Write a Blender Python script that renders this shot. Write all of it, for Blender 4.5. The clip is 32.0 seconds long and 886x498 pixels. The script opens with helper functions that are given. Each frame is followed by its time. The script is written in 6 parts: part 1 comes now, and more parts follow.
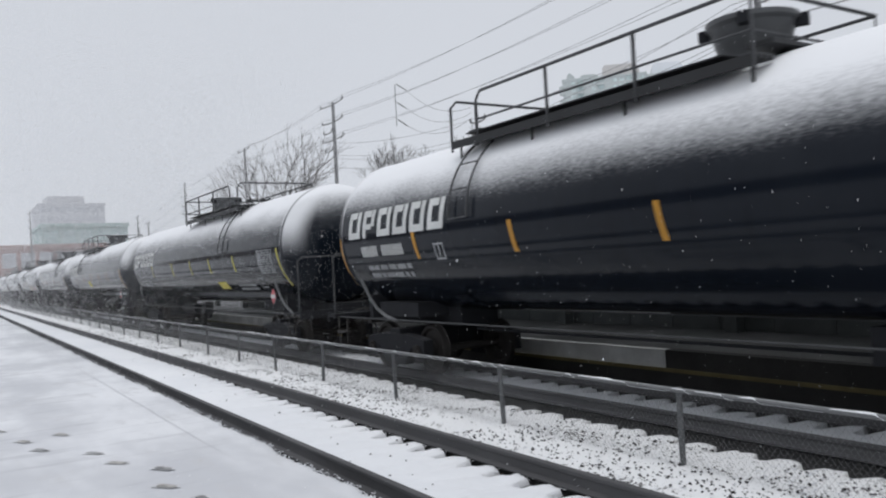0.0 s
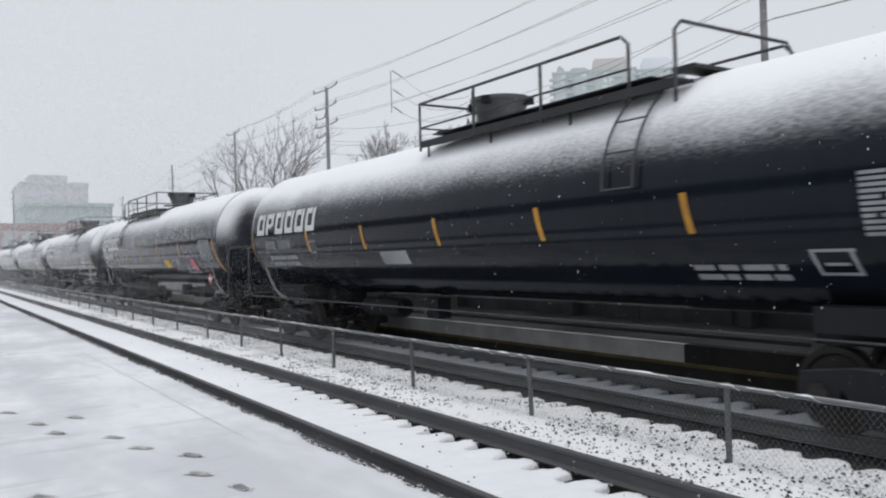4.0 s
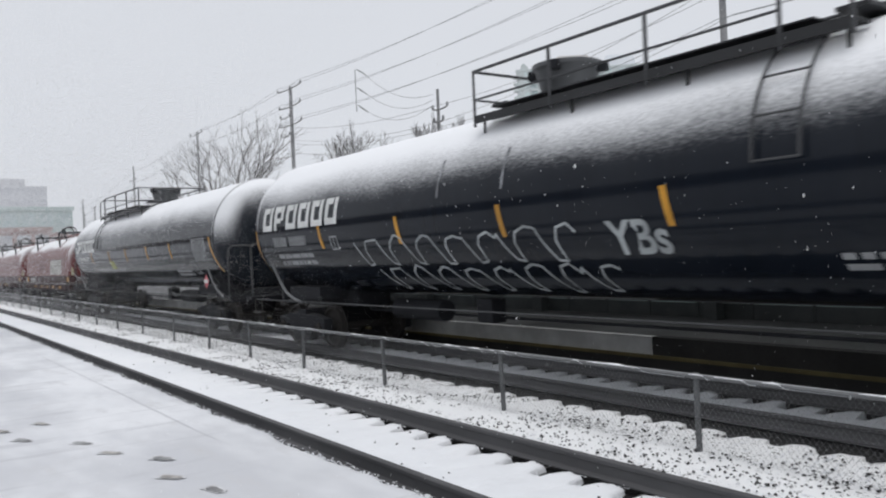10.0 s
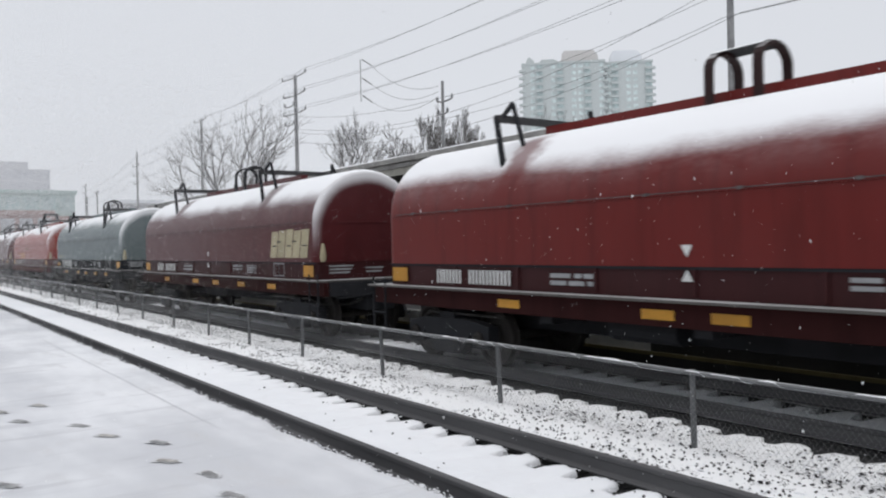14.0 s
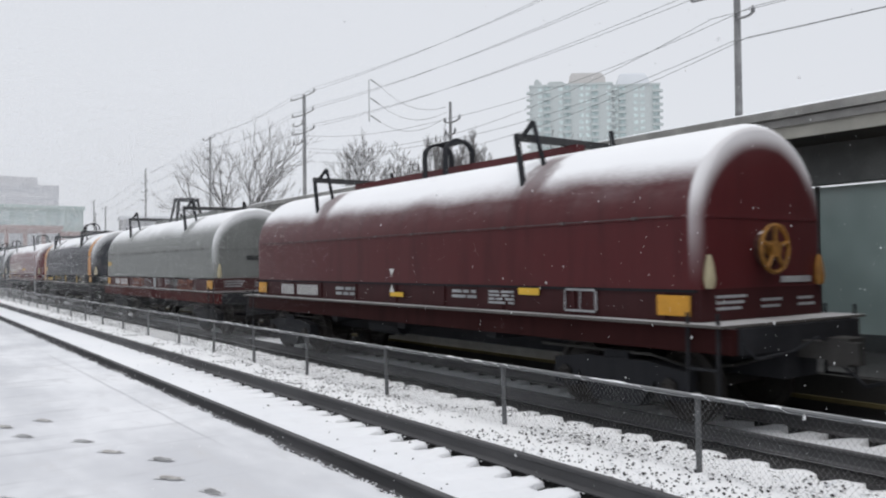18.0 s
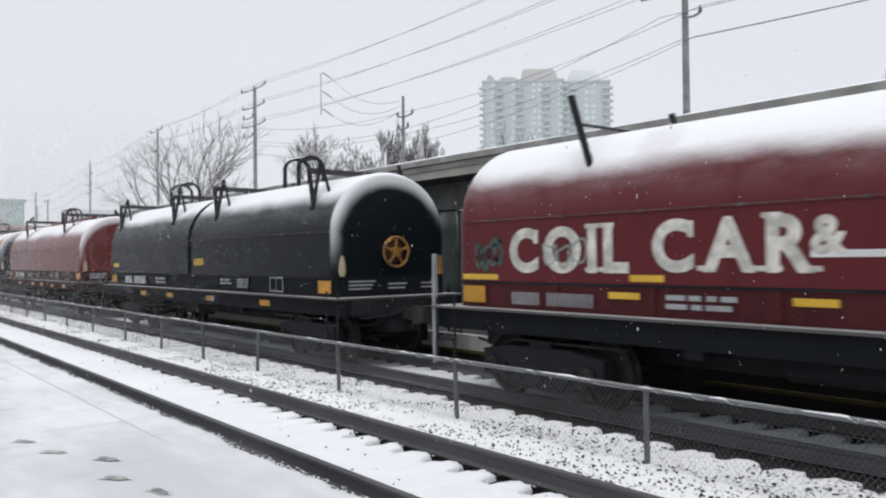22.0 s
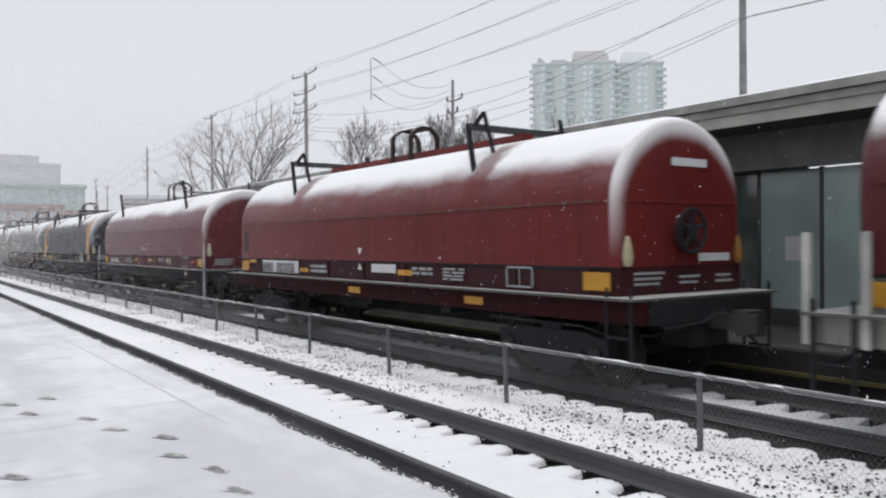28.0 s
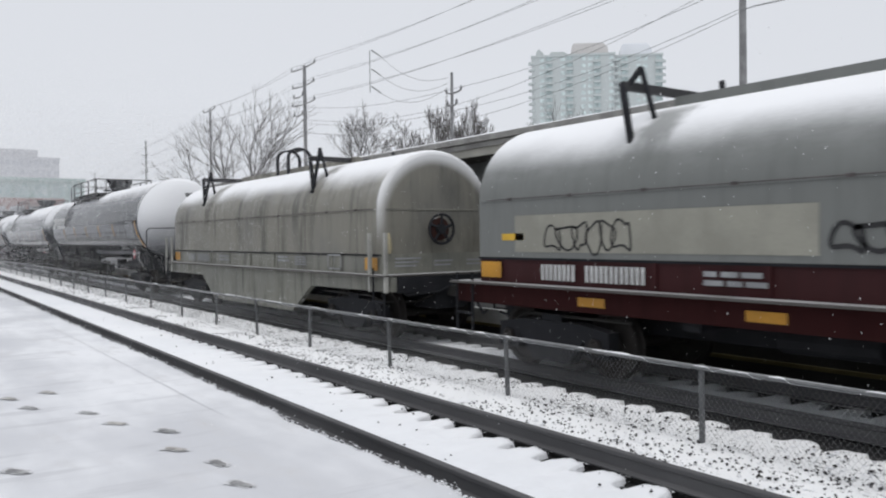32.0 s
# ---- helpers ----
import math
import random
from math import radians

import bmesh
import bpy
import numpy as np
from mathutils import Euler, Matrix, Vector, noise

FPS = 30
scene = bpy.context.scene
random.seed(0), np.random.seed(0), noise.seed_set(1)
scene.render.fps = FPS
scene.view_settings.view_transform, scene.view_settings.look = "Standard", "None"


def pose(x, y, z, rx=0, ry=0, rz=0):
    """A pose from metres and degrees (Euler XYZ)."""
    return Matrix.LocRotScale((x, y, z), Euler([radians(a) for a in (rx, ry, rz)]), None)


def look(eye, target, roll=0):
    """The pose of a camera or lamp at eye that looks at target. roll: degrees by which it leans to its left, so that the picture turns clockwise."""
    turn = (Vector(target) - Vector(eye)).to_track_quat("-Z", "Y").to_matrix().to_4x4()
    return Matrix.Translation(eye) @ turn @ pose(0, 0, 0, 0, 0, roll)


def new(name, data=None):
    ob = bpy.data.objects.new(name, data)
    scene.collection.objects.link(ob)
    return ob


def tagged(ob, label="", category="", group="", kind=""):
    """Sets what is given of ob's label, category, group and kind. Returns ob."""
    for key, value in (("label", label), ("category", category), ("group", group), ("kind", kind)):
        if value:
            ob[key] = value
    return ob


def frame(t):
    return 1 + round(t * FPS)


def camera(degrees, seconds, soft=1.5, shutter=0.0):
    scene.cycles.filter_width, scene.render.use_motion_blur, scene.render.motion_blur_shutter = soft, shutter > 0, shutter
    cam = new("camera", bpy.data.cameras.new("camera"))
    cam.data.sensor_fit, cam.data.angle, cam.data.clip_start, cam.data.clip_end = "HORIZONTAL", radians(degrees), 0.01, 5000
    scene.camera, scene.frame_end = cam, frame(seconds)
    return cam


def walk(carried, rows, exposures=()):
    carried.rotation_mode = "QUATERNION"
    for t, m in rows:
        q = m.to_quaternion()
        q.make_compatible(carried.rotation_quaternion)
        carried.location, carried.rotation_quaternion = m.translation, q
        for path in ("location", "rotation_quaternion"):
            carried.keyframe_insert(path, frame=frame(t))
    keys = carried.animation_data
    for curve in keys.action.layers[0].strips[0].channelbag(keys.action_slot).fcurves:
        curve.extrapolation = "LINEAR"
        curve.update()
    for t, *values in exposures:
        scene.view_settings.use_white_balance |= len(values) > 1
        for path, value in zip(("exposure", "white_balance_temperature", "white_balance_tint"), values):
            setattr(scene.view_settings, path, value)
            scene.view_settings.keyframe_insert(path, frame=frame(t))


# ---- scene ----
cam = camera(58.8, 32.0, soft=2.1, shutter=0.12)
PATH = [
    (0, (0.392, -0.521, 1.907), (1.46, 1.17, 1.95), -3.1),
    (0.5, (0.338, -0.576, 1.888), (1.435, 1.096, 1.924), -3.6),
    (1, (0.241, -0.596, 1.89), (1.304, 1.098, 1.908), -2.9),
    (1.5, (0.173, -0.444, 1.877), (1.251, 1.24, 1.927), -3.3),
    (2, (0.113, -0.267, 1.89), (1.221, 1.397, 1.948), -3.1),
    (2.5, (0.162, -0.151, 1.882), (1.259, 1.521, 1.922), -2.4),
    (3, (0.175, -0.049, 1.89), (1.234, 1.647, 1.939), -1.6),
    (3.5, (0.071, -0.005, 1.898), (1.146, 1.682, 1.92), -1.6),
    (5.5, (0.009, 0.011, 1.878), (1.171, 1.639, 1.911), -1.0),
    (6, (0.001, 0.011, 1.885), (1.165, 1.637, 1.931), -0.9),
    (6.5, (0.001, 0.02, 1.884), (1.169, 1.643, 1.928), -1.3),
    (7, (-0.002, 0.022, 1.883), (1.156, 1.652, 1.915), -1.7),
    (7.5, (0.006, 0.028, 1.876), (1.151, 1.668, 1.894), -1.8),
    (8, (-0.001, 0.013, 1.876), (1.142, 1.654, 1.883), -1.7),
    (8.5, (0.0, 0.014, 1.876), (1.14, 1.657, 1.885), -1.4),
    (9, (0.004, 0.02, 1.88), (1.149, 1.659, 1.898), -1.2),
    (9.5, (-0.001, 0.02, 1.877), (1.153, 1.653, 1.902), -1.6),
    (10, (0.004, 0.022, 1.879), (1.174, 1.645, 1.887), -2.6),
    (10.5, (0.025, 0.014, 1.868), (1.239, 1.603, 1.85), -2.5),
    (11, (0.016, 0.001, 1.862), (1.242, 1.581, 1.849), -2.0),
    (11.5, (0.014, 0.0, 1.862), (1.229, 1.589, 1.858), -1.9),
    (12, (0.016, -0.009, 1.861), (1.223, 1.586, 1.864), -2.0),
    (12.5, (0.021, -0.01, 1.865), (1.222, 1.589, 1.869), -2.1),
    (13, (0.014, -0.009, 1.866), (1.207, 1.596, 1.854), -1.8),
    (13.5, (0.018, -0.001, 1.863), (1.201, 1.612, 1.846), -1.5),
    (14, (0.011, 0.007, 1.866), (1.177, 1.632, 1.855), -1.3),
    (14.5, (0.008, 0.007, 1.862), (1.16, 1.641, 1.856), -1.1),
    (16.5, (0.005, 0.001, 1.864), (1.156, 1.636, 1.883), -1.4),
    (17, (0.0, -0.008, 1.871), (1.156, 1.624, 1.91), -0.9),
    (17.5, (-0.002, -0.016, 1.87), (1.155, 1.615, 1.914), -0.7),
    (18, (-0.001, -0.011, 1.866), (1.153, 1.622, 1.906), -0.6),
    (18.5, (0.01, 0.003, 1.867), (1.167, 1.634, 1.894), -0.6),
    (19, (0.003, 0.006, 1.866), (1.162, 1.636, 1.874), -0.5),
    (19.5, (0.012, 0.019, 1.86), (1.166, 1.653, 1.862), -0.7),
    (20, (-0.003, 0.017, 1.866), (1.164, 1.641, 1.872), -0.2),
    (20.5, (0.003, 0.009, 1.869), (1.227, 1.59, 1.889), 0.3),
    (21, (-0.001, 0.008, 1.874), (1.256, 1.563, 1.901), 0.1),
    (21.5, (-0.012, -0.007, 1.873), (1.24, 1.552, 1.9), -0.2),
    (22, (0.005, -0.008, 1.872), (1.255, 1.553, 1.897), -0.6),
    (22.5, (0.001, -0.019, 1.877), (1.247, 1.546, 1.904), -1.0),
    (23, (-0.001, -0.022, 1.874), (1.236, 1.55, 1.901), -1.3),
    (23.5, (0.006, -0.018, 1.871), (1.237, 1.559, 1.897), -1.3),
    (24, (0.005, -0.022, 1.869), (1.225, 1.563, 1.881), -0.8),
    (24.5, (0.008, -0.007, 1.868), (1.209, 1.592, 1.864), -0.8),
    (26.5, (0.006, 0.002, 1.868), (1.171, 1.627, 1.876), -1.0),
    (27, (0.007, 0.009, 1.869), (1.167, 1.638, 1.867), -0.8),
    (27.5, (0.003, 0.01, 1.868), (1.157, 1.644, 1.858), -0.7),
    (28, (0.001, 0.001, 1.868), (1.151, 1.638, 1.855), -0.5),
    (28.5, (-0.004, -0.001, 1.867), (1.144, 1.637, 1.862), -0.1),
    (29, (-0.006, 0.005, 1.869), (1.143, 1.642, 1.875), 0.2),
    (29.5, (-0.004, 0.004, 1.871), (1.145, 1.641, 1.879), 0.3),
    (30, (-0.007, 0.011, 1.866), (1.142, 1.648, 1.87), 0.4),
    (30.5, (-0.005, 0.015, 1.864), (1.14, 1.654, 1.859), 0.1),
    (31, (-0.011, 0.002, 1.865), (1.132, 1.643, 1.852), -0.0),
    (31.5, (-0.006, 0.006, 1.864), (1.136, 1.648, 1.854), -0.3),
    (32, (0.006, 0.033, 1.865), (1.156, 1.668, 1.834), -0.7),
]
walk(cam, [(t, look(eye, target, roll)) for t, eye, target, roll in PATH],
     [(0, -0.08, 6380, 10), (1, -0.02, 6400, 10), (2, -0.04, 6415, 10), (3, 0.03, 6430, 10), (6, -0.01, 6480, 10), (10, 0.04, 6480, 10), (14, 0.06, 6500, 10), (18, 0.12, 6500, 10), (24, 0.2, 6500, 10), (28, 0.12, 6500, 10), (32, 0.08, 6500, 10)])

# ---- world and light ----
world = bpy.data.worlds.new("overcast_sky")
scene.world = world
world.use_nodes = True
wn, wl = world.node_tree.nodes, world.node_tree.links
sky = wn.new("ShaderNodeTexSky")
sky.sky_type, sky.sun_disc = "NISHITA", False
sky.sun_elevation, sky.sun_rotation = radians(38), radians(200)
grey = wn.new("ShaderNodeHueSaturation")
grey.inputs["Saturation"].default_value = 0.15
grey.inputs["Value"].default_value = 0.1
veil = wn.new("ShaderNodeMixRGB")
veil.inputs[0].default_value = 0.93
veil.inputs[2].default_value = (0.69, 0.715, 0.765, 1)
wl.new(sky.outputs[0], grey.inputs["Color"])
wl.new(grey.outputs[0], veil.inputs[1])
wl.new(veil.outputs[0], wn["Background"].inputs["Color"])
wn["Background"].inputs["Strength"].default_value = 1.0
sun = new("sun", bpy.data.lights.new("sun", "SUN"))
sun.data.energy, sun.data.angle, sun.data.color = 1.0, radians(40), (1, 0.98, 0.95)
sun.matrix_world = look((0, 0, 60), (9, 16, 0))

# ---- materials ----


class Nodes:
    """A small builder of node materials."""

    def __init__(self, name):
        self.m = bpy.data.materials.new(name)
        self.m.use_nodes = True
        self.n, self.l = self.m.node_tree.nodes, self.m.node_tree.links
        self.b = self.n["Principled BSDF"]

    def add(self, kind, **put):
        node = self.n.new(kind)
        for k, v in put.items():
            node.inputs[k.replace("_", " ")].default_value = v
        return node

    def coords(self, scale=(1, 1, 1), world_space=False):
        src = self.n.new("ShaderNodeNewGeometry").outputs["Position"] if world_space else self.n.new("ShaderNodeTexCoord").outputs["Object"]
        mp = self.n.new("ShaderNodeMapping")
        mp.inputs["Scale"].default_value = scale
        self.l.new(src, mp.inputs[0])
        return mp.outputs[0]

    def noise(self, scale, detail=4.0, rough=0.55, stretch=(1, 1, 1), world_space=False):
        t = self.add("ShaderNodeTexNoise", Scale=scale, Detail=detail, Roughness=rough)
        place = self.coords(stretch, world_space)
        if not world_space:
            # no two objects share one pattern
            info, far, shift = self.n.new("ShaderNodeObjectInfo"), self.n.new("ShaderNodeMath"), self.n.new("ShaderNodeVectorMath")
            far.operation, far.inputs[1].default_value = "MULTIPLY", 60.0
            self.l.new(info.outputs["Random"], far.inputs[0])
            self.l.new(place, shift.inputs[0])
            self.l.new(far.outputs[0], shift.inputs[1])
            place = shift.outputs[0]
        self.l.new(place, t.inputs["Vector"])
        return t.outputs["Fac"]

    def ramp(self, value, lo, hi):
        r = self.n.new("ShaderNodeMapRange")
        r.interpolation_type = "SMOOTHSTEP"
        r.inputs["From Min"].default_value, r.inputs["From Max"].default_value = lo, hi
        self.l.new(value, r.inputs["Value"])
        return r.outputs[0]

    def math(self, op, a, b):
        m = self.n.new("ShaderNodeMath")
        m.operation = op
        for s, v in zip(m.inputs, (a, b)):
            if isinstance(v, (int, float)):
                s.default_value = v
            else:
                self.l.new(v, s)
        return m.outputs[0]

    def mix(self, fac, a, b):
        m = self.n.new("ShaderNodeMixRGB")
        for s, v in zip(m.inputs, (fac, a, b)):
            if isinstance(v, (int, float)):
                s.default_value = v
            elif isinstance(v, tuple):
                s.default_value = (*v, 1)
            else:
                self.l.new(v, s)
        return m.outputs[0]

    def out(self, color=None, rough=None, metal=0.0, bump=None, strength=0.3, distance=0.01):
        for key, v in (("Base Color", color), ("Roughness", rough), ("Metallic", metal)):
            if isinstance(v, tuple):
                self.b.inputs[key].default_value = (*v, 1)
            elif isinstance(v, (int, float)):
                self.b.inputs[key].default_value = v
            elif v is not None:
                self.l.new(v, self.b.inputs[key])
        if bump is not None:
            bp = self.add("ShaderNodeBump", Strength=strength, Distance=distance)
            self.l.new(bump, bp.inputs["Height"])
            self.l.new(bp.outputs[0], self.b.inputs["Normal"])
        return self.m


def shade(rgb, k):
    return tuple(min(1.0, v * k) for v in rgb)


SNOW = (0.93, 0.94, 0.96)


def plain(name, rgb, rough=0.6, metal=0.0, wear=0.25, scale=6.0, gloss=0.5):
    """A surface with two scales of wear."""
    k = Nodes(name)
    k.b.inputs["Specular IOR Level"].default_value = gloss
    big, fine = k.noise(scale * 0.25, 3), k.noise(scale * 6, 5)
    c = k.mix(k.ramp(big, 0.35, 0.7), shade(rgb, 1 - wear), shade(rgb, 1 + wear * 0.5))
    c = k.mix(k.math("MULTIPLY", k.ramp(fine, 0.45, 0.75), 0.35), c, shade(rgb, 1 - 1.6 * wear))
    return k.out(c, k.math("ADD", k.math("MULTIPLY", fine, 0.25), rough - 0.12), metal, fine, 0.15, 0.004)


def paint(name, rgb, rough=0.42, lo=0.35, hi=0.8, grime=0.35, dust=0.2, gloss=0.3, rim=None, rag=(0.3, 0.12), veil=0.24, lee=0.75, disc=(0.62, 0.9)):
    """Weathered vehicle paint; fresh snow lies on what faces up and on the edges that face the wind."""
    k = Nodes(name)
    streak = k.noise(1.6, 5, 0.6, (1, 2.2, 0.25))
    fine, big = k.noise(26, 6, 0.65), k.noise(0.7, 3)
    c = k.mix(k.math("MULTIPLY", k.ramp(streak, 0.45, 0.75), grime), rgb, shade(rgb, 0.45))
    drip = k.noise(5.0, 4, 0.7, (1, 1.6, 0.12))
    c = k.mix(k.math("MULTIPLY", k.ramp(drip, 0.56, 0.78), grime * 0.8), c, shade(rgb, 0.5))
    c = k.mix(k.math("MULTIPLY", k.ramp(drip, 0.44, 0.3), grime * 0.35), c, shade(rgb, 1.35))
    c = k.mix(k.math("MULTIPLY", k.ramp(big, 0.4, 0.75), dust), c, (0.14, 0.145, 0.15))
    k.b.inputs["Specular IOR Level"].default_value = gloss
    c = k.mix(k.math("MULTIPLY", k.ramp(fine, 0.55, 0.8), 0.25), c, shade(rgb, 0.6))
    geo = k.n.new("ShaderNodeNewGeometry")
    sep = k.n.new("ShaderNodeSeparateXYZ")
    k.l.new(geo.outputs["Normal"], sep.inputs[0])
    drift = k.math("MULTIPLY", k.math("SUBTRACT", k.noise(1.0, 3, 0.5, (1, 0.6, 1)), 0.5), rag[0])
    grain = k.math("MULTIPLY", k.math("SUBTRACT", k.noise(34, 5, 0.75, (1, 0.3, 1)), 0.5), rag[1])
    up = k.ramp(k.math("ADD", sep.outputs["Z"], k.math("ADD", drift, grain)), lo, hi)
    up = k.math("MULTIPLY", up, k.ramp(sep.outputs["Z"], 0.02, 0.4))
    fac = up
    if rim:
        thin = k.math("MULTIPLY", k.ramp(sep.outputs["Z"], 0.03, 0.75), k.math("MULTIPLY", k.ramp(k.noise(3.0, 5, 0.7, (1, 0.4, 1)), 0.25, 0.8), veil))
        up = k.math("MAXIMUM", up, thin)
    if rim:
        # snow driven against the leading round ends; the windward flank takes more
        face = k.math("MULTIPLY", sep.outputs["Y"], -1.0)
        if rim == "disc":
            obj = k.n.new("ShaderNodeSeparateXYZ")
            k.l.new(k.coords((1 / 1.54, 1, 1 / 1.54)), obj.inputs[0])
            h = k.math("SUBTRACT", obj.outputs["Z"], 2.61 / 1.54)
            reach = k.math("SQRT", k.math("ADD", k.math("MULTIPLY", obj.outputs["X"], obj.outputs["X"]), k.math("MULTIPLY", h, h)), 0.0)
            ring = k.math("MULTIPLY", k.ramp(k.math("ADD", reach, k.math("MULTIPLY", drift, 0.3)), disc[0], disc[1]), k.ramp(h, disc[0] - 0.85, 0.4))
            ring = k.math("MULTIPLY", ring, k.ramp(face, 0.12, 0.3))
            # a bare groove along the weld of the end
            seam = k.math("MULTIPLY", k.ramp(face, 0.01, 0.05), k.ramp(face, 0.3, 0.14))
            up = k.math("MULTIPLY", up, k.math("SUBTRACT", 1.0, k.math("MULTIPLY", seam, 0.6)))
        else:
            obj = k.n.new("ShaderNodeSeparateXYZ")
            k.l.new(k.coords((1 / 1.325, 1, 1 / 1.185)), obj.inputs[0])
            h = k.math("MAXIMUM", k.math("SUBTRACT", obj.outputs["Z"], 2.4 / 1.185), 0.0)
            reach = k.math("SQRT", k.math("ADD", k.math("MULTIPLY", obj.outputs["X"], obj.outputs["X"]), k.math("MULTIPLY", h, h)), 0.0)
            ring = k.ramp(k.math("ADD", k.math("ADD", reach, k.math("MULTIPLY", h, 0.2)), k.math("MULTIPLY", drift, 0.35)), rim[0], rim[1])
            ring = k.math("MULTIPLY", k.math("MULTIPLY", ring, k.ramp(face, 0.08, 0.35)), k.ramp(obj.outputs["Y"], -5.6, -6.1))
            ring = k.math("MULTIPLY", ring, k.ramp(k.math("ADD", obj.outputs["Z"], k.math("MULTIPLY", drift, 0.5)), 1.35, 2.3))
            ring = k.math("MULTIPLY", ring, k.ramp(k.math("SUBTRACT", obj.outputs["X"], h), 1.0, 0.1))
        if rim != "disc":
            # bare patches in the lee of the lifting brackets
            obj = k.n.new("ShaderNodeSeparateXYZ")
            k.l.new(k.coords(), obj.inputs[0])
            away = k.math("ABSOLUTE", k.math("SUBTRACT", k.math("ABSOLUTE", k.math("ADD", obj.outputs["Y"], 0.16), 0.0), 3.4), 0.0)
            away = k.math("ADD", away, k.math("MULTIPLY", k.math("SUBTRACT", k.noise(2.6, 3, 0.6), 0.5), 0.7))
            bare = k.math("MULTIPLY", k.ramp(away, 0.42, 0.1), k.ramp(sep.outputs["Z"], 0.985, 0.86))
            up = k.math("MULTIPLY", up, k.math("SUBTRACT", 1.0, k.math("MULTIPLY", bare, lee)))
        fac = k.math("MAXIMUM", up, k.math("MULTIPLY", ring, 0.88 if rim == "disc" else 0.8))
    fac = k.math("MULTIPLY", fac, 0.96)
    r = k.mix(fac, (rough,) * 3, (0.85,) * 3)
    return k.out(k.mix(fac, c, SNOW), r, 0.0, k.math("ADD", k.math("MULTIPLY", fac, 0.6), k.math("MULTIPLY", fine, 0.3)), 0.25, 0.01)


def glass(name, rgb, rough=0.08):
    k = Nodes(name)
    c = k.mix(k.ramp(k.noise(0.6, 2), 0.3, 0.7), rgb, shade(rgb, 1.5))
    return k.out(c, rough, 0.0)


M = {}
M["black"] = paint("tank_black_paint", (0.0085, 0.0115, 0.0175), 0.08, 0.15, 0.7, 0.35, 0.03, 0.17, "disc", (0.22, 0.42), 0.1, 0)
M["black_drifted"] = paint("drifted_tank_black_paint", (0.0085, 0.0115, 0.0175), 0.08, 0.4, 0.9, 0.35, 0.03, 0.17, "disc", (0.2, 0.5), 0.05, 0, (-0.3, 0.1))
M["under"] = plain("dark_underframe", (0.027, 0.028, 0.032), 0.75, 0, 0.25, 6, 0.12)
M["under_snow"] = paint("snow_dusted_underframe", (0.027, 0.028, 0.032), 0.75, 0.9, 1.6, 0.3, 0.02, 0.12)
M["bonnet"] = paint("grey_valve_housing", (0.085, 0.088, 0.092), 0.45, 0.55, 1.0, 0.4, 0.3)
M["steel"] = plain("worn_steel", (0.06, 0.058, 0.056), 0.55, 0.3, 0.3, 6, 0.3)
M["wheel"] = plain("rusty_wheel_steel", (0.05, 0.046, 0.044), 0.65, 0.2, 0.3, 6, 0.2)
M["deck_dark"] = plain("dark_wet_grating", (0.018, 0.019, 0.021), 0.6)
M["railing"] = plain("dark_railing_paint", (0.05, 0.052, 0.056), 0.55)
M["yellow"] = plain("yellow_reflector", (0.56, 0.27, 0.02), 0.5, 0, 0.25)
M["wheel_yellow"] = plain("dirty_yellow_wheel", (0.36, 0.17, 0.03), 0.6, 0, 0.5, 14)
M["lime"] = plain("bright_yellow_decal", (0.62, 0.53, 0.05), 0.5, 0, 0.1)
M["white"] = plain("white_lettering", (0.68, 0.69, 0.68), 0.6, 0, 0.12)
M["dull"] = plain("dirty_white_lettering", (0.33, 0.34, 0.35), 0.65, 0, 0.25)
M["gold"] = plain("yellow_lettering", (0.7, 0.43, 0.04), 0.6, 0, 0.12)
M["red"] = plain("red_placard", (0.62, 0.13, 0.15), 0.5, 0, 0.12)
M["orange_text"] = plain("orange_lettering", (0.65, 0.13, 0.06), 0.6, 0, 0.12)
M["chalk"] = plain("spray_paint_white", (0.42, 0.45, 0.46), 0.7, 0, 0.3)
M["block_white"] = plain("worn_white_spray_fill", (0.55, 0.55, 0.52), 0.7, 0, 0.3, 12)
M["spray_black"] = plain("spray_paint_black", (0.02, 0.02, 0.022), 0.6, 0, 0.2)
M["cream"] = plain("spray_paint_cream", (0.42, 0.37, 0.24), 0.6, 0, 0.2)
M["galv"] = plain("galvanised_steel", (0.13, 0.135, 0.14), 0.5, 0.3)
# weathered grey, its base colour lightened further for haze
M["pole"] = plain("weathered_hazed_pole", (0.33, 0.33, 0.335), 0.8)
M["cable"] = plain("cable", (0.26, 0.265, 0.275), 0.6)
M["bark"] = paint("snowy_bark", (0.16, 0.15, 0.145), 0.9, 0.2, 0.75)
M["wet_slab"] = plain("wet_platform_slab", (0.065, 0.065, 0.066), 0.55, 0, 0.5, 3)
M["strap"] = plain("frosted_grey_strap", (0.16, 0.165, 0.17), 0.7)
M["concrete"] = plain("concrete", (0.34, 0.335, 0.32), 0.85)
M["fascia"] = plain("beige_fascia_metal", (0.42, 0.41, 0.36), 0.6, 0, 0.15)
M["soffit"] = plain("dark_soffit", (0.085, 0.078, 0.068), 0.8)
M["frame_dark"] = plain("dark_mullion", (0.07, 0.078, 0.078), 0.5)
M["shelter_glass"] = glass("shelter_glass", (0.24, 0.3, 0.29), 0.06)
M["shelter_pale"] = glass("pale_shelter_glass", (0.33, 0.42, 0.4), 0.1)
# the tower's base colours are paled to carry the snowfall's haze
M["tower_wall_hazed"] = plain("hazed_tower_precast", (0.53, 0.565, 0.56), 0.8, 0, 0.06)
M["tower_glass_hazed"] = glass("tower_glass_hazed", (0.38, 0.445, 0.44), 0.5)
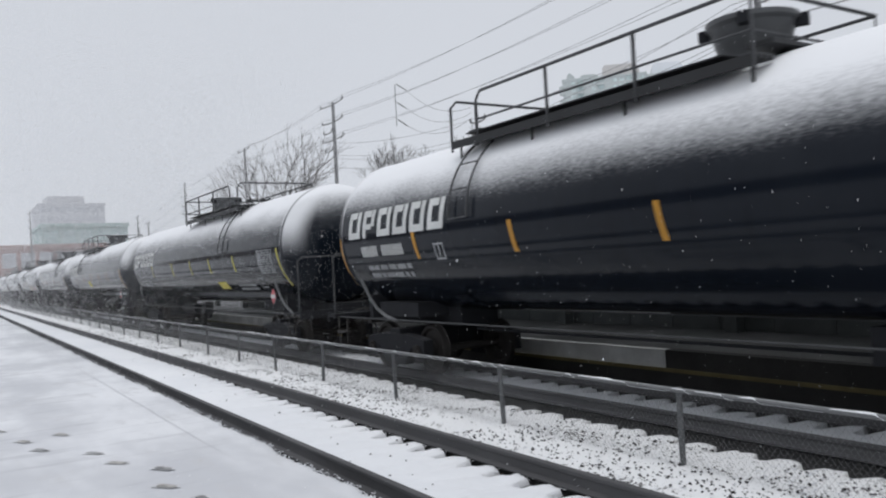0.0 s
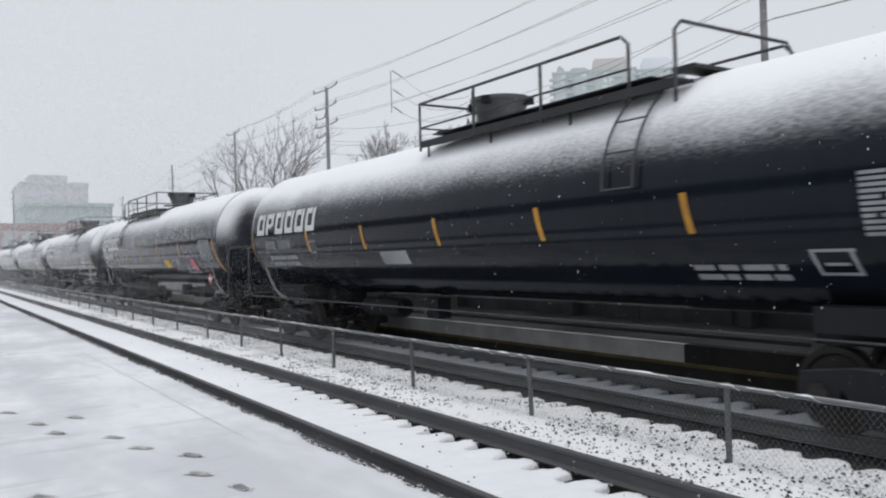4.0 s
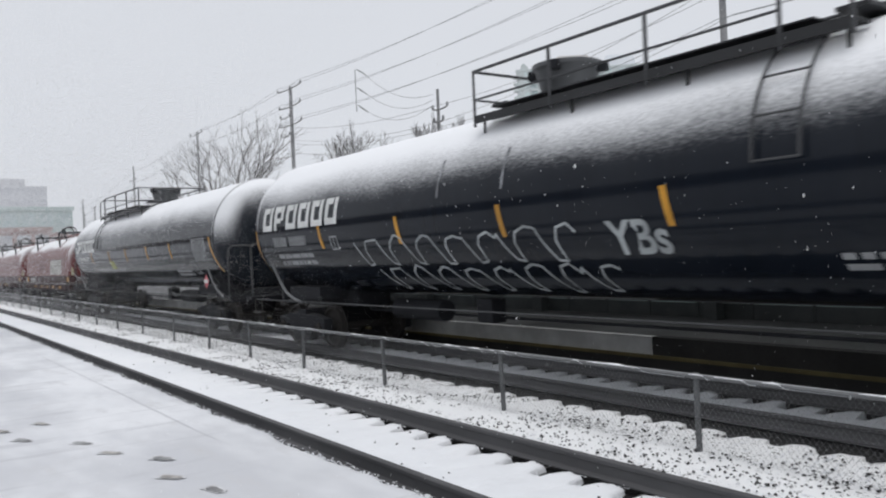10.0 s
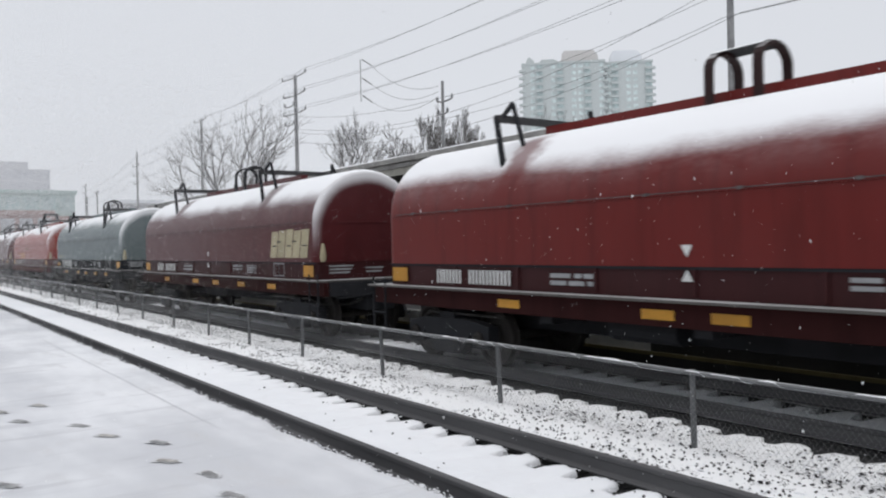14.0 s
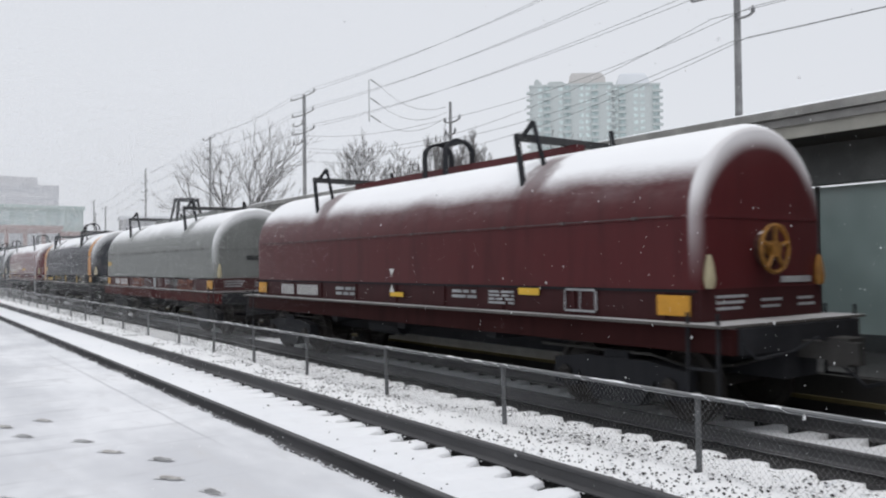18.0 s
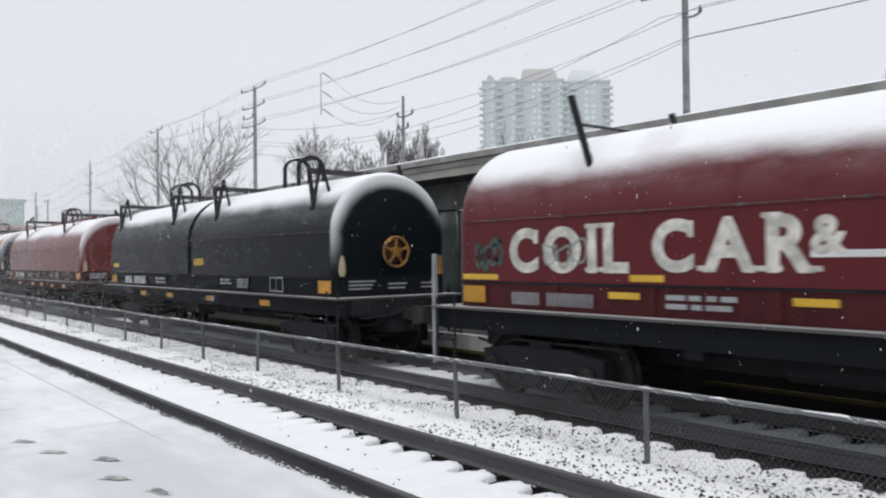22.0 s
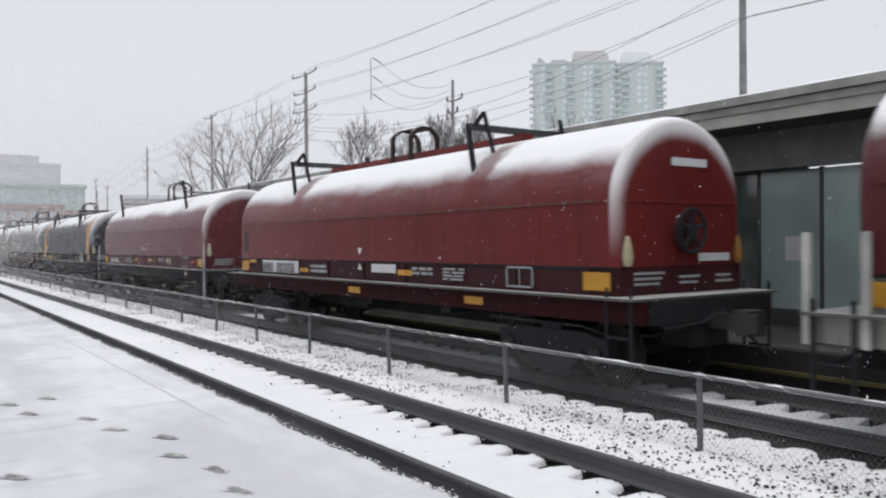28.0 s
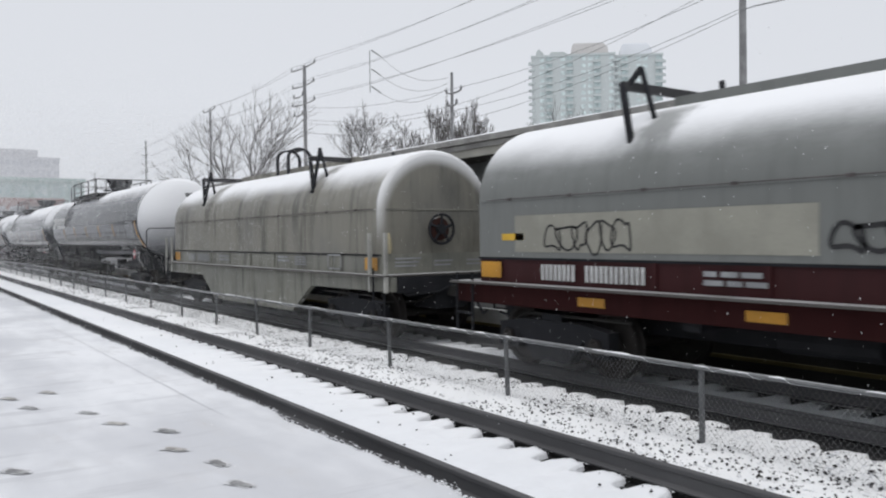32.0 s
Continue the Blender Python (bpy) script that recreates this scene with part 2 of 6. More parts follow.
M["tower_cap_hazed"] = plain("hazed_tan_precast", (0.6, 0.58, 0.565), 0.8, 0, 0.06)
# low distant buildings: walls and windows washed out in colour for haze
M["office"] = plain("hazed_office_precast", (0.55, 0.55, 0.57), 0.8, 0, 0.06)
M["window_hazed"] = plain("hazed_window_band", (0.47, 0.475, 0.5), 0.5, 0, 0.06)
M["green_clad_hazed"] = plain("hazed_green_cladding", (0.42, 0.54, 0.52), 0.7, 0, 0.08)
M["green_glass_hazed"] = glass("hazed_green_window", (0.33, 0.42, 0.42), 0.3)
M["brick"] = plain("hazed_red_brick", (0.42, 0.28, 0.26), 0.85, 0, 0.12)
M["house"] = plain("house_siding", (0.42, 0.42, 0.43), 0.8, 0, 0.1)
M["sign"] = plain("plate_white", (0.6, 0.61, 0.62), 0.6, 0, 0.1)


def snow_ground():
    k = Nodes("ground_snow")
    big, mid, fine = k.noise(0.35, 4, 0.6, (1, 0.5, 1), True), k.noise(4.5, 5, 0.6, (1, 0.6, 1), True), k.noise(60, 4, 0.7, (1, 1, 1), True)
    c = k.mix(k.ramp(big, 0.35, 0.7), (0.84, 0.855, 0.885), SNOW)
    c = k.mix(k.math("MULTIPLY", k.ramp(mid, 0.55, 0.75), 0.3), c, (0.72, 0.735, 0.765))
    h = k.math("ADD", k.math("MULTIPLY", mid, 0.8), k.math("MULTIPLY", fine, 0.2))
    return k.out(c, 0.8, 0, h, 0.7, 0.035)


def snow_platform():
    """Trodden snow: grey melted patches, tan scuffs and fine grain."""
    k = Nodes("trodden_platform_snow")
    big, mid = k.noise(0.5, 4, 0.6, (1, 0.45, 1), True), k.noise(2.2, 5, 0.65, (1, 0.4, 1), True)
    tread, fine = k.noise(9, 5, 0.7, (1, 0.6, 1), True), k.noise(70, 4, 0.7, (1, 1, 1), True)
    c = k.mix(k.ramp(big, 0.36, 0.64), (0.6, 0.61, 0.64), (0.82, 0.83, 0.855))
    c = k.mix(k.math("MULTIPLY", k.ramp(mid, 0.52, 0.7), 0.5), c, (0.6, 0.6, 0.615))
    c = k.mix(k.math("MULTIPLY", k.ramp(mid, 0.66, 0.76), 0.5), c, (0.52, 0.49, 0.46))
    c = k.mix(k.math("MULTIPLY", k.ramp(tread, 0.55, 0.72), 0.22), c, (0.6, 0.61, 0.63))
    swept = k.noise(1.5, 4, 0.62, (0.3, 1.5, 1), True)
    c = k.mix(k.math("MULTIPLY", k.ramp(swept, 0.54, 0.68), 0.45), c, (0.47, 0.475, 0.5))
    h = k.math("ADD", k.math("MULTIPLY", tread, 0.8), k.math("MULTIPLY", fine, 0.25))
    return k.out(c, 0.8, 0, h, 0.45, 0.03)


def snow_gravel():
    k = Nodes("snow_over_ballast")
    a, b, big = k.noise(19, 5, 0.72, (1, 0.75, 1), True), k.noise(48, 4, 0.6, (1, 1, 1), True), k.noise(1.3, 3, 0.5, (1, 0.4, 1), True)
    v = k.math("ADD", a, k.math("MULTIPLY", k.math("SUBTRACT", big, 0.5), 0.35))
    bare = k.ramp(v, 0.61, 0.64)
    stone = k.mix(b, (0.02, 0.02, 0.022), (0.11, 0.105, 0.1))
    snow = k.mix(k.ramp(b, 0.3, 0.6), (0.91, 0.92, 0.935), (0.96, 0.965, 0.975))
    h = k.math("ADD", a, k.math("MULTIPLY", b, 0.5))
    return k.out(k.mix(bare, snow, stone), 0.85, 0, h, 0.5, 0.025)


def ballast():
    k = Nodes("dark_ballast")
    v = k.add("ShaderNodeTexVoronoi", Scale=22.0)
    k.l.new(k.coords((1, 1, 1), True), v.inputs["Vector"])
    n = k.noise(3, 4, 0.5, (1, 1, 1), True)
    c = k.mix(v.outputs["Color"], (0.022, 0.022, 0.024), (0.06, 0.058, 0.058))
    k.b.inputs["Specular IOR Level"].default_value = 0.15
    c = k.mix(k.math("MULTIPLY", k.ramp(n, 0.66, 0.8), 0.1), c, (0.3, 0.31, 0.32))
    return k.out(c, 0.9, 0, v.outputs["Distance"], 0.8, 0.03)


def rail_steel():
    k = Nodes("rail_steel")
    n, f = k.noise(1.2, 4, 0.6, (1, 0.3, 1), True), k.noise(30, 4, 0.6, (1, 1, 1), True)
    c = k.mix(k.ramp(n, 0.35, 0.7), (0.06, 0.06, 0.064), (0.11, 0.109, 0.114))
    c = k.mix(k.math("MULTIPLY", f, 0.3), c, (0.115, 0.113, 0.115))
    return k.out(c, 0.75, 0.0, f, 0.4, 0.006)


M["platform_snow"] = snow_platform()
M["snow"], M["gravel"], M["ballast"], M["rail"] = snow_ground(), snow_gravel(), ballast(), rail_steel()
M["slush"] = plain("wet_footprint", (0.33, 0.33, 0.335), 0.5, 0, 0.5, 30)
M["slush_rim"] = plain("trodden_snow_rim", (0.64, 0.645, 0.665), 0.7, 0, 0.25, 30)
M["slush_tan"] = plain("tan_stained_footprint", (0.44, 0.42, 0.4), 0.5, 0, 0.5, 30)
M["groove"] = plain("snow_groove", (0.66, 0.67, 0.69), 0.8, 0, 0.1)
M["flake"] = plain("snowflake", (0.95, 0.955, 0.965), 0.9, 0, 0.01)
thin = M["flake"].node_tree
glow = thin.nodes.new("ShaderNodeBsdfTranslucent")
glow.inputs["Color"].default_value = (0.95, 0.955, 0.965, 1)
half = thin.nodes.new("ShaderNodeMixShader")
thin.links.new(M["flake"].node_tree.nodes["Principled BSDF"].outputs[0], half.inputs[1])
thin.links.new(glow.outputs[0], half.inputs[2])
thin.links.new(half.outputs[0], thin.nodes["Material Output"].inputs[0])
M["far_snow"] = plain("far_snow", (0.76, 0.78, 0.81), 0.9, 0, 0.04, 0.2)

# ---- mesh helpers ----


def box(bm, x0, x1, y0, y1, z0, z1):
    v = [bm.verts.new((x, y, z)) for z in (z0, z1) for y in (y0, y1) for x in (x0, x1)]
    for f in ((0, 2, 3, 1), (4, 5, 7, 6), (0, 1, 5, 4), (2, 6, 7, 3), (0, 4, 6, 2), (1, 3, 7, 5)):
        bm.faces.new([v[i] for i in f])


def rod(bm, a, b, r, n=6, r2=None):
    """A bar of n sides from a to b."""
    a, b = Vector(a), Vector(b)
    q = (b - a).to_track_quat("Z", "Y").to_matrix()
    rings = []
    for p, rr in ((a, r), (b, r if r2 is None else r2)):
        rings.append([bm.verts.new(p + q @ Vector((rr * math.cos(t), rr * math.sin(t), 0))) for t in (2 * math.pi * i / n for i in range(n))])
    for i in range(n):
        bm.faces.new((rings[0][i], rings[0][(i + 1) % n], rings[1][(i + 1) % n], rings[1][i]))
    bm.faces.new(rings[0][::-1])
    bm.faces.new(rings[1])


def pipe(bm, pts, r, n=6):
    """A round bar bent along pts."""
    pts = [Vector(p) for p in pts]
    rings = []
    for i, p in enumerate(pts):
        d = (pts[min(i + 1, len(pts) - 1)] - pts[max(i - 1, 0)]).normalized()
        q = d.to_track_quat("Z", "Y").to_matrix()
        rings.append([bm.verts.new(p + q @ Vector((r * math.cos(t), r * math.sin(t), 0))) for t in (2 * math.pi * j / n for j in range(n))])
    for a, b in zip(rings, rings[1:]):
        # turn the ring so that the seams meet
        k = min(range(n), key=lambda s: sum((a[j].co - b[(j + s) % n].co).length for j in range(n)))
        for j in range(n):
            bm.faces.new((a[j], a[(j + 1) % n], b[(j + 1 + k) % n], b[(j + k) % n]))
    bm.faces.new(rings[0][::-1])
    bm.faces.new(rings[-1])


def lathe_y(bm, prof, n=48, cx=0.0, cz=0.0):
    """A round body along y from rows of (y, radius)."""
    rings = []
    for y, r in prof:
        if r < 1e-4:
            rings.append([bm.verts.new((cx, y, cz))])
        else:
            rings.append([bm.verts.new((cx + r * math.cos(t), y, cz + r * math.sin(t))) for t in (2 * math.pi * i / n for i in range(n))])
    for a, b in zip(rings, rings[1:]):
        for i in range(n):
            if len(a) == 1:
                bm.faces.new((a[0], b[(i + 1) % n], b[i]))
            elif len(b) == 1:
                bm.faces.new((a[i], a[(i + 1) % n], b[0]))
            else:
                bm.faces.new((a[i], a[(i + 1) % n], b[(i + 1) % n], b[i]))


def lathe_z(bm, prof, n=24, cx=0.0, cy=0.0):
    """A round body along z from rows of (z, radius)."""
    rings = []
    for z, r in prof:
        rings.append([bm.verts.new((cx + r * math.cos(t), cy + r * math.sin(t), z)) for t in (2 * math.pi * i / n for i in range(n))])
    for a, b in zip(rings, rings[1:]):
        for i in range(n):
            bm.faces.new((a[i], a[(i + 1) % n], b[(i + 1) % n], b[i]))
    bm.faces.new(rings[0][::-1])
    bm.faces.new(rings[-1])


def sweep(bm, prof, ys, closed=True):
    """An (x, z) outline drawn along y."""
    rings = [[bm.verts.new((x, y, z)) for x, z in prof] for y in ys]
    n = len(prof)
    for a, b in zip(rings, rings[1:]):
        for i in range(n if closed else n - 1):
            bm.faces.new((a[i], b[i], b[(i + 1) % n], a[(i + 1) % n]))
    if closed:
        bm.faces.new(rings[0])
        bm.faces.new(rings[-1][::-1])


MESHES = {}


def mesh_of(name, build, mat, smooth=False, key=None):
    if key and (key, mat) in MESHES:
        return MESHES[key, mat]
    bm = bmesh.new()
    build(bm)
    bmesh.ops.recalc_face_normals(bm, faces=bm.faces)
    me = bpy.data.meshes.new(name)
    bm.to_mesh(me)
    bm.free()
    me.materials.append(M[mat])
    if smooth:
        me.shade_smooth()
        if smooth != "all":
            me.set_sharp_from_angle(angle=radians(35))
    if key:
        MESHES[key, mat] = me
    return me


def part(name, build, mat, parent, label="", at=None, smooth=False, key=None):
    """One mesh object under a thing or under a part."""
    ob = new(name, mesh_of(name, build, mat, smooth, key))
    ob.parent = parent
    if at is not None:
        ob.matrix_basis = at
    if label:
        tagged(ob, label)
    return ob


def thing(name, build, mat, label, category, group="", kind="", at=None, smooth=False, key=None):
    ob = new(name, mesh_of(name, build, mat, smooth, key))
    if at is not None:
        ob.matrix_basis = at
    return tagged(ob, label, category, group, kind)


def holder(name, label, category, group="", kind="", at=None):
    ob = new(name)
    if at is not None:
        ob.matrix_basis = at
    return tagged(ob, label, category, group, kind)


def grid(bm, xs, ys, height):
    rows = [[bm.verts.new((x, y, height(x, y))) for x in xs] for y in ys]
    for a, b in zip(rows, rows[1:]):
        for i in range(len(xs) - 1):
            bm.faces.new((a[i], a[i + 1], b[i + 1], b[i]))


def steps(a, b, d):
    n = max(1, round((b - a) / d))
    return [a + (b - a) * i / n for i in range(n + 1)]


def rough_at(x, y, s, seed=0.0):
    return noise.noise((x * s, y * s, seed))


# ---- the ground ----
NEAR_A, NEAR_B = 3.698, 5.133  # the rails of the free track
FAR_C = 8.84  # the middle of the train's track
FAR_A, FAR_B = FAR_C - 0.7175, FAR_C + 0.7175
TIE = 0.479
FAR_Z = -0.1  # the train's track lies a little lower
Y0, Y1 = -14.0, 190.0

thing("ground", lambda bm: grid(bm, [-1500, -400, -60, 3, 60, 400, 1500], [-1500, -300, -60, 0, 60, 200, 500, 2500], lambda x, y: -0.46), "far_snow",
      "flat snow-covered ground reaching to the horizon", "ground", kind="structure")


def platform_edge(y):
    return 3.36 + 0.035 * rough_at(1, y, 0.9) + 0.045 * rough_at(4, y, 3.1) + 0.03 * rough_at(2, y, 9.0) + 0.022 * rough_at(6, y, 21.0)


def platform(bm):
    ys = steps(Y0, 40, 0.06) + steps(40.5, Y1, 0.5)
    rows = []
    for y in ys:
        e = platform_edge(y)
        xs = [-12, -6, -3, -1, 0, 0.7, 1.4, 2.0, 2.5, 2.82, 2.86, e - 0.16, e - 0.05, e, e + 0.015]
        zs = [0.015 + 0.014 * rough_at(x, y, 0.7) + 0.006 * rough_at(x, y, 4.0) for x in xs]
        zs[-2] -= 0.022
        zs[-1] = -0.34
        rows.append([bm.verts.new((x, y, z)) for x, z in zip(xs, zs)])
    for a, b in zip(rows, rows[1:]):
        for i in range(len(a) - 1):
            bm.faces.new((a[i], a[i + 1], b[i + 1], b[i]))


thing("pavement_platform", platform, "platform_snow", "low station platform under trodden fresh snow", "platform", kind="structure", smooth="all")


def edge_groove(bm):
    def at(y, d):
        x = 2.84 + 0.008 * rough_at(7, y, 0.8) + d * min(1.0, max(0.05, (y - 7.4) / 2.5)) * min(1.0, max(0.3, (30 - y) / 14))
        return bm.verts.new((x, y, 0.0205 + 0.014 * rough_at(x, y, 0.7) + 0.006 * rough_at(x, y, 4.0)))

    ys = steps(7.4, 60, 0.25)
    for a, b in zip(ys, ys[1:]):
        bm.faces.new((at(a, -0.008), at(a, 0.008), at(b, 0.008), at(b, -0.008)))


thing("platform_edge_line", edge_groove, "groove", "thin line of the platform edging showing through the snow", "edge line", kind="structure")


def bed(bm):
    """Ballast of both tracks, with a shallow dip between them."""
    xs = [3.3, 3.5, 3.9, 4.42, 4.65, 4.95, 5.18, 5.3, 5.9, 6.3, 6.9, 7.3, 7.9, 8.4, 8.84, 9.4, 9.9, 10.4, 10.75]
    grid(bm, xs, steps(Y0, Y1, 1.0), lambda x, y: -0.205 + (-0.12 if x > 7.5 else 0) - (0.035 if 4.6 < x < 5.2 else 0) + 0.012 * rough_at(x, y, 2.0))


thing("ballast_bed", bed, "ballast", "dark crushed-stone ballast under both tracks", "ballast", kind="structure")


def saw(y, seed):
    """How far the snow on the sleepers reaches towards the rail."""
    u = ((y - 0.1) / TIE + 0.12 * rough_at(seed, y, 1.2)) % 1.0
    s = min(1.0, max(0.0, (0.34 - abs(u - 0.5)) / 0.1))
    return s * s * (3 - 2 * s) + 0.24 * rough_at(seed, y, 4.0) + 0.2 * rough_at(seed, y, 13.0) + 0.12 * rough_at(seed, y, 27.0)


def snow_strip(left, right, z, seed, lift_left=0.0, lift_right=0.0, dy=0.045, wave=0.02, foot=-0.23, cols=(0.15, 0.3, 0.5, 0.7, 0.85), lumps=0.0):
    """A sheet of snow between two uneven edges, thick at its borders."""

    def build(bm):
        ys = steps(Y0, 34, dy) + steps(34.3, 80, 0.16) + steps(80.5, Y1, 0.8)
        rows = []
        for y in ys:
            a, b = left(y), right(y)
            xs = [a, a + 0.03] + [a + (b - a) * f for f in cols] + [b - 0.03, b]
            zs = [z + wave * rough_at(x + seed, y, 1.7) + 0.4 * wave * rough_at(x + seed, y, 7.0) + (lumps * (rough_at(x, y, 11.0, seed) + 0.7 * rough_at(x, y, 23.0, seed)) if lumps and y < 34 else 0) for x in xs]
            if lumps and seed == 1.0:
                zs = [v + 0.011 * math.cos(2 * math.pi * (y - 0.1) / TIE + 3.14 + 0.5 * rough_at(x, y, 1.2)) * (0.35 + 0.65 * (x - a) / (b - a)) for x, v in zip(xs, zs)]
            zs[0], zs[-1] = foot, foot
            zs[1] += lift_left
            zs[-2] += lift_right
            for q, f in enumerate(cols):
                zs[q + 2] += lift_right * max(0.0, (f - 0.5) / 0.5)
            rows.append([bm.verts.new((x, y, zz)) for x, zz in zip(xs, zs)])
        for a, b in zip(rows, rows[1:]):
            for i in range(len(a) - 1):
                bm.faces.new((a[i], a[i + 1], b[i + 1], b[i]))

    return build


thing("snow_between_rails", snow_strip(lambda y: NEAR_A + 0.1, lambda y: NEAR_B - 0.31 + 0.21 * max(-0.2, min(1.15, saw(y, 3))), -0.13, 1.0, -0.01, -0.035, 0.025, 0.014, cols=(0.08, 0.18, 0.28, 0.38, 0.48, 0.58, 0.68, 0.77, 0.85, 0.92), lumps=0.014), "snow",
      "fresh snow over the sleepers between the rails", "snow", kind="stuff", smooth="all")
thing("snow_between_tracks", snow_strip(lambda y: NEAR_B + 0.075, lambda y: 7.0 + 0.18 * max(-0.3, min(1.0, saw(y, 8))), -0.13, 5.0, cols=[0.03 + 0.94 * i / 30 for i in range(31)], lumps=0.016), "gravel",
      "thin snow over stones between the two tracks", "snow", kind="stuff", smooth="all")
thing("snow_in_train_track", snow_strip(lambda y: FAR_A + 0.1, lambda y: FAR_A + 0.68 + 0.32 * max(0, saw(y, 12)), -0.185, 9.0, foot=-0.34), "snow",
      "patchy blown snow inside the train's track", "snow", kind="stuff", smooth="all")

RAIL = [(-0.070, -0.172), (0.070, -0.172), (0.070, -0.160), (0.014, -0.138), (0.009, -0.05), (0.034, -0.038), (0.036, -0.008), (0.028, 0), (-0.028, 0),
        (-0.036, -0.008), (-0.034, -0.038), (-0.009, -0.05), (-0.014, -0.138), (-0.070, -0.160)]
for x in (NEAR_A, NEAR_B, FAR_A, FAR_B):
    thing("rail", lambda bm: sweep(bm, RAIL, [Y0, 20, 60, Y1]), "rail", "dark steel rail with a worn head", "rail", "rails", "structure", pose(x, 0, 0 if x < 7 else FAR_Z), key="rail")


def scatter_stones(x0, x1, y0, y1, count, seed, zmid):
    def build(bm):
        rnd = random.Random(seed)
        for _ in range(count):
            y = y0 + (y1 - y0) * rnd.random() ** 1.6
            x = rnd.uniform(x0, x1)
            if rough_at(x, y, 1.1, seed) < -0.12:
                continue
            s = rnd.uniform(0.007, 0.021)
            c = Vector((x, y, zmid + rnd.uniform(-0.01, 0.012)))
            pts = [bm.verts.new(c + Vector((sx * s * rnd.uniform(0.6, 1.4), sy * s * rnd.uniform(0.6, 1.4), sz * s * rnd.uniform(0.4, 0.9)))) for sx, sy, sz in
                   ((1, 0, 0), (-1, 0, 0), (0, 1, 0), (0, -1, 0), (0, 0, 1), (0, 0, -1))]
            for f in ((0, 2, 4), (2, 1, 4), (1, 3, 4), (3, 0, 4), (2, 0, 5), (1, 2, 5), (3, 1, 5), (0, 3, 5)):
                bm.faces.new([pts[i] for i in f])

    return build


def scatter_clumps(edge, y0, y1, count, seed, z, size):
    """Small crumbs of snow lying along an edge."""
    def build(bm):
        r = random.Random(seed)
        for _ in range(count):
            y = y0 + (y1 - y0) * r.random() ** 1.8
            s = r.uniform(*size)
            c = Vector((edge(y) + r.gauss(0, 0.035), y, z + r.uniform(-0.01, 0.004)))
            pts = [bm.verts.new(c + Vector((a * s * r.uniform(0.6, 1.3), b * s * r.uniform(0.8, 2.4), d * s * r.uniform(0.25, 0.6)))) for a, b, d in
                   ((1, 0, 0), (-1, 0, 0), (0, 1, 0), (0, -1, 0), (0, 0, 1), (0, 0, -1))]
            for f in ((0, 2, 4), (2, 1, 4), (1, 3, 4), (3, 0, 4), (2, 0, 5), (1, 2, 5), (3, 1, 5), (0, 3, 5)):
                bm.faces.new([pts[i] for i in f])
    return build


thing("snow_crumbs_platform", scatter_clumps(lambda y: platform_edge(y) - 0.02, 2.5, 34, 2600, 15, 0.008, (0.004, 0.015)), "snow", "crumbs of snow along the platform edge", "snow", kind="stuff", smooth="all")
thing("snow_crumbs_track", scatter_clumps(lambda y: NEAR_B - 0.31 + 0.21 * max(-0.2, min(1.15, saw(y, 3))), 1.0, 30, 1600, 16, -0.18, (0.004, 0.014)), "snow", "crumbs of snow along the sleeper ends", "snow", kind="stuff", smooth="all")
thing("snow_crumbs_gravel", scatter_clumps(lambda y: 6.1 + 0.8 * math.sin(y * 37.0), 0.5, 26, 3500, 17, -0.125, (0.005, 0.02)), "snow", "lumps of snow caught between the stones", "snow", kind="stuff", smooth="all")
thing("ballast_stones", scatter_stones(5.3, 7.0, 0.5, 40, 7500, 4, -0.126), "ballast", "loose dark stones poking out of the snow", "stones", kind="stuff")

thing("sleeper_stones", scatter_stones(NEAR_A + 0.2, NEAR_B - 0.2, 0.5, 22, 130, 8, -0.13), "ballast", "scattered dark chips lying on the track snow", "stones", kind="stuff")


def footprint(bm, wide=1.0):
    """A worn shoe shape: broad sole, narrow waist, round heel, crumbled edge."""
    r = random.Random(round(wide * 10))
    vs = []
    for i in range(26):
        t = 2 * math.pi * i / 26
        w = 0.06 + 0.016 * math.cos(t - 1.57) - 0.018 * math.cos(2 * t)
        j = r.uniform(0.86, 1.16)
        vs.append(bm.verts.new((0.85 * w * math.cos(t) * j * wide, 0.11 * math.sin(t) * j * (0.5 + 0.5 * wide), 0.0)))
    bm.faces.new(vs)


rnd = random.Random(5)
prints = [(1.12, 10.47, 0), (1.24, 9.8, 1), (1.72, 9.13, 1), (1.84, 8.39, 0), (2.16, 7.75, 1), (2.03, 7.04, 0), (2.19, 6.4, 1), (2.14, 5.75, 1), (0.8, 7.12, 1), (1.55, 10.6, 0), (0.9, 11.6, 0)]
for x, y, k in prints:
    z = 0.0215 + 0.014 * rough_at(x, y, 0.7) + 0.006 * rough_at(x, y, 4.0)
    mark = thing("footprint", footprint, "slush" if k else "slush_tan", "shoe print trodden through snow to wet paving", "footprint", "footprints on the platform",
                 at=pose(x, y, z + 0.006, 0, 0, 22 + rnd.uniform(-14, 14)), key="footprint")
    part("trodden_rim", lambda bm: footprint(bm, 1.7), "slush_rim", mark, "paler trodden snow round the print", at=pose(0.01, 0.02, -0.004), key="footprint_rim")

# ---- the fence between the tracks ----
M["galv_snow"] = paint("snow_topped_galvanised_pipe", (0.16, 0.165, 0.17), 0.5, 0.85, 1.2, 0.3, 0.2)
FENCE_X, FENCE_TOP, FENCE_FOOT = 6.26, 0.6, -0.13
post_ys = [-12.6, -9.7, -6.8, -3.9, -1.0, 1.85, 4.72, 7.60, 10.43, 13.25, 15.80, 18.3, 21.0] + [24.0 + 3.0 * i for i in range(46)]
M["wire"] = plain("galvanised_wire", (0.3, 0.305, 0.31), 0.6, 0.1)
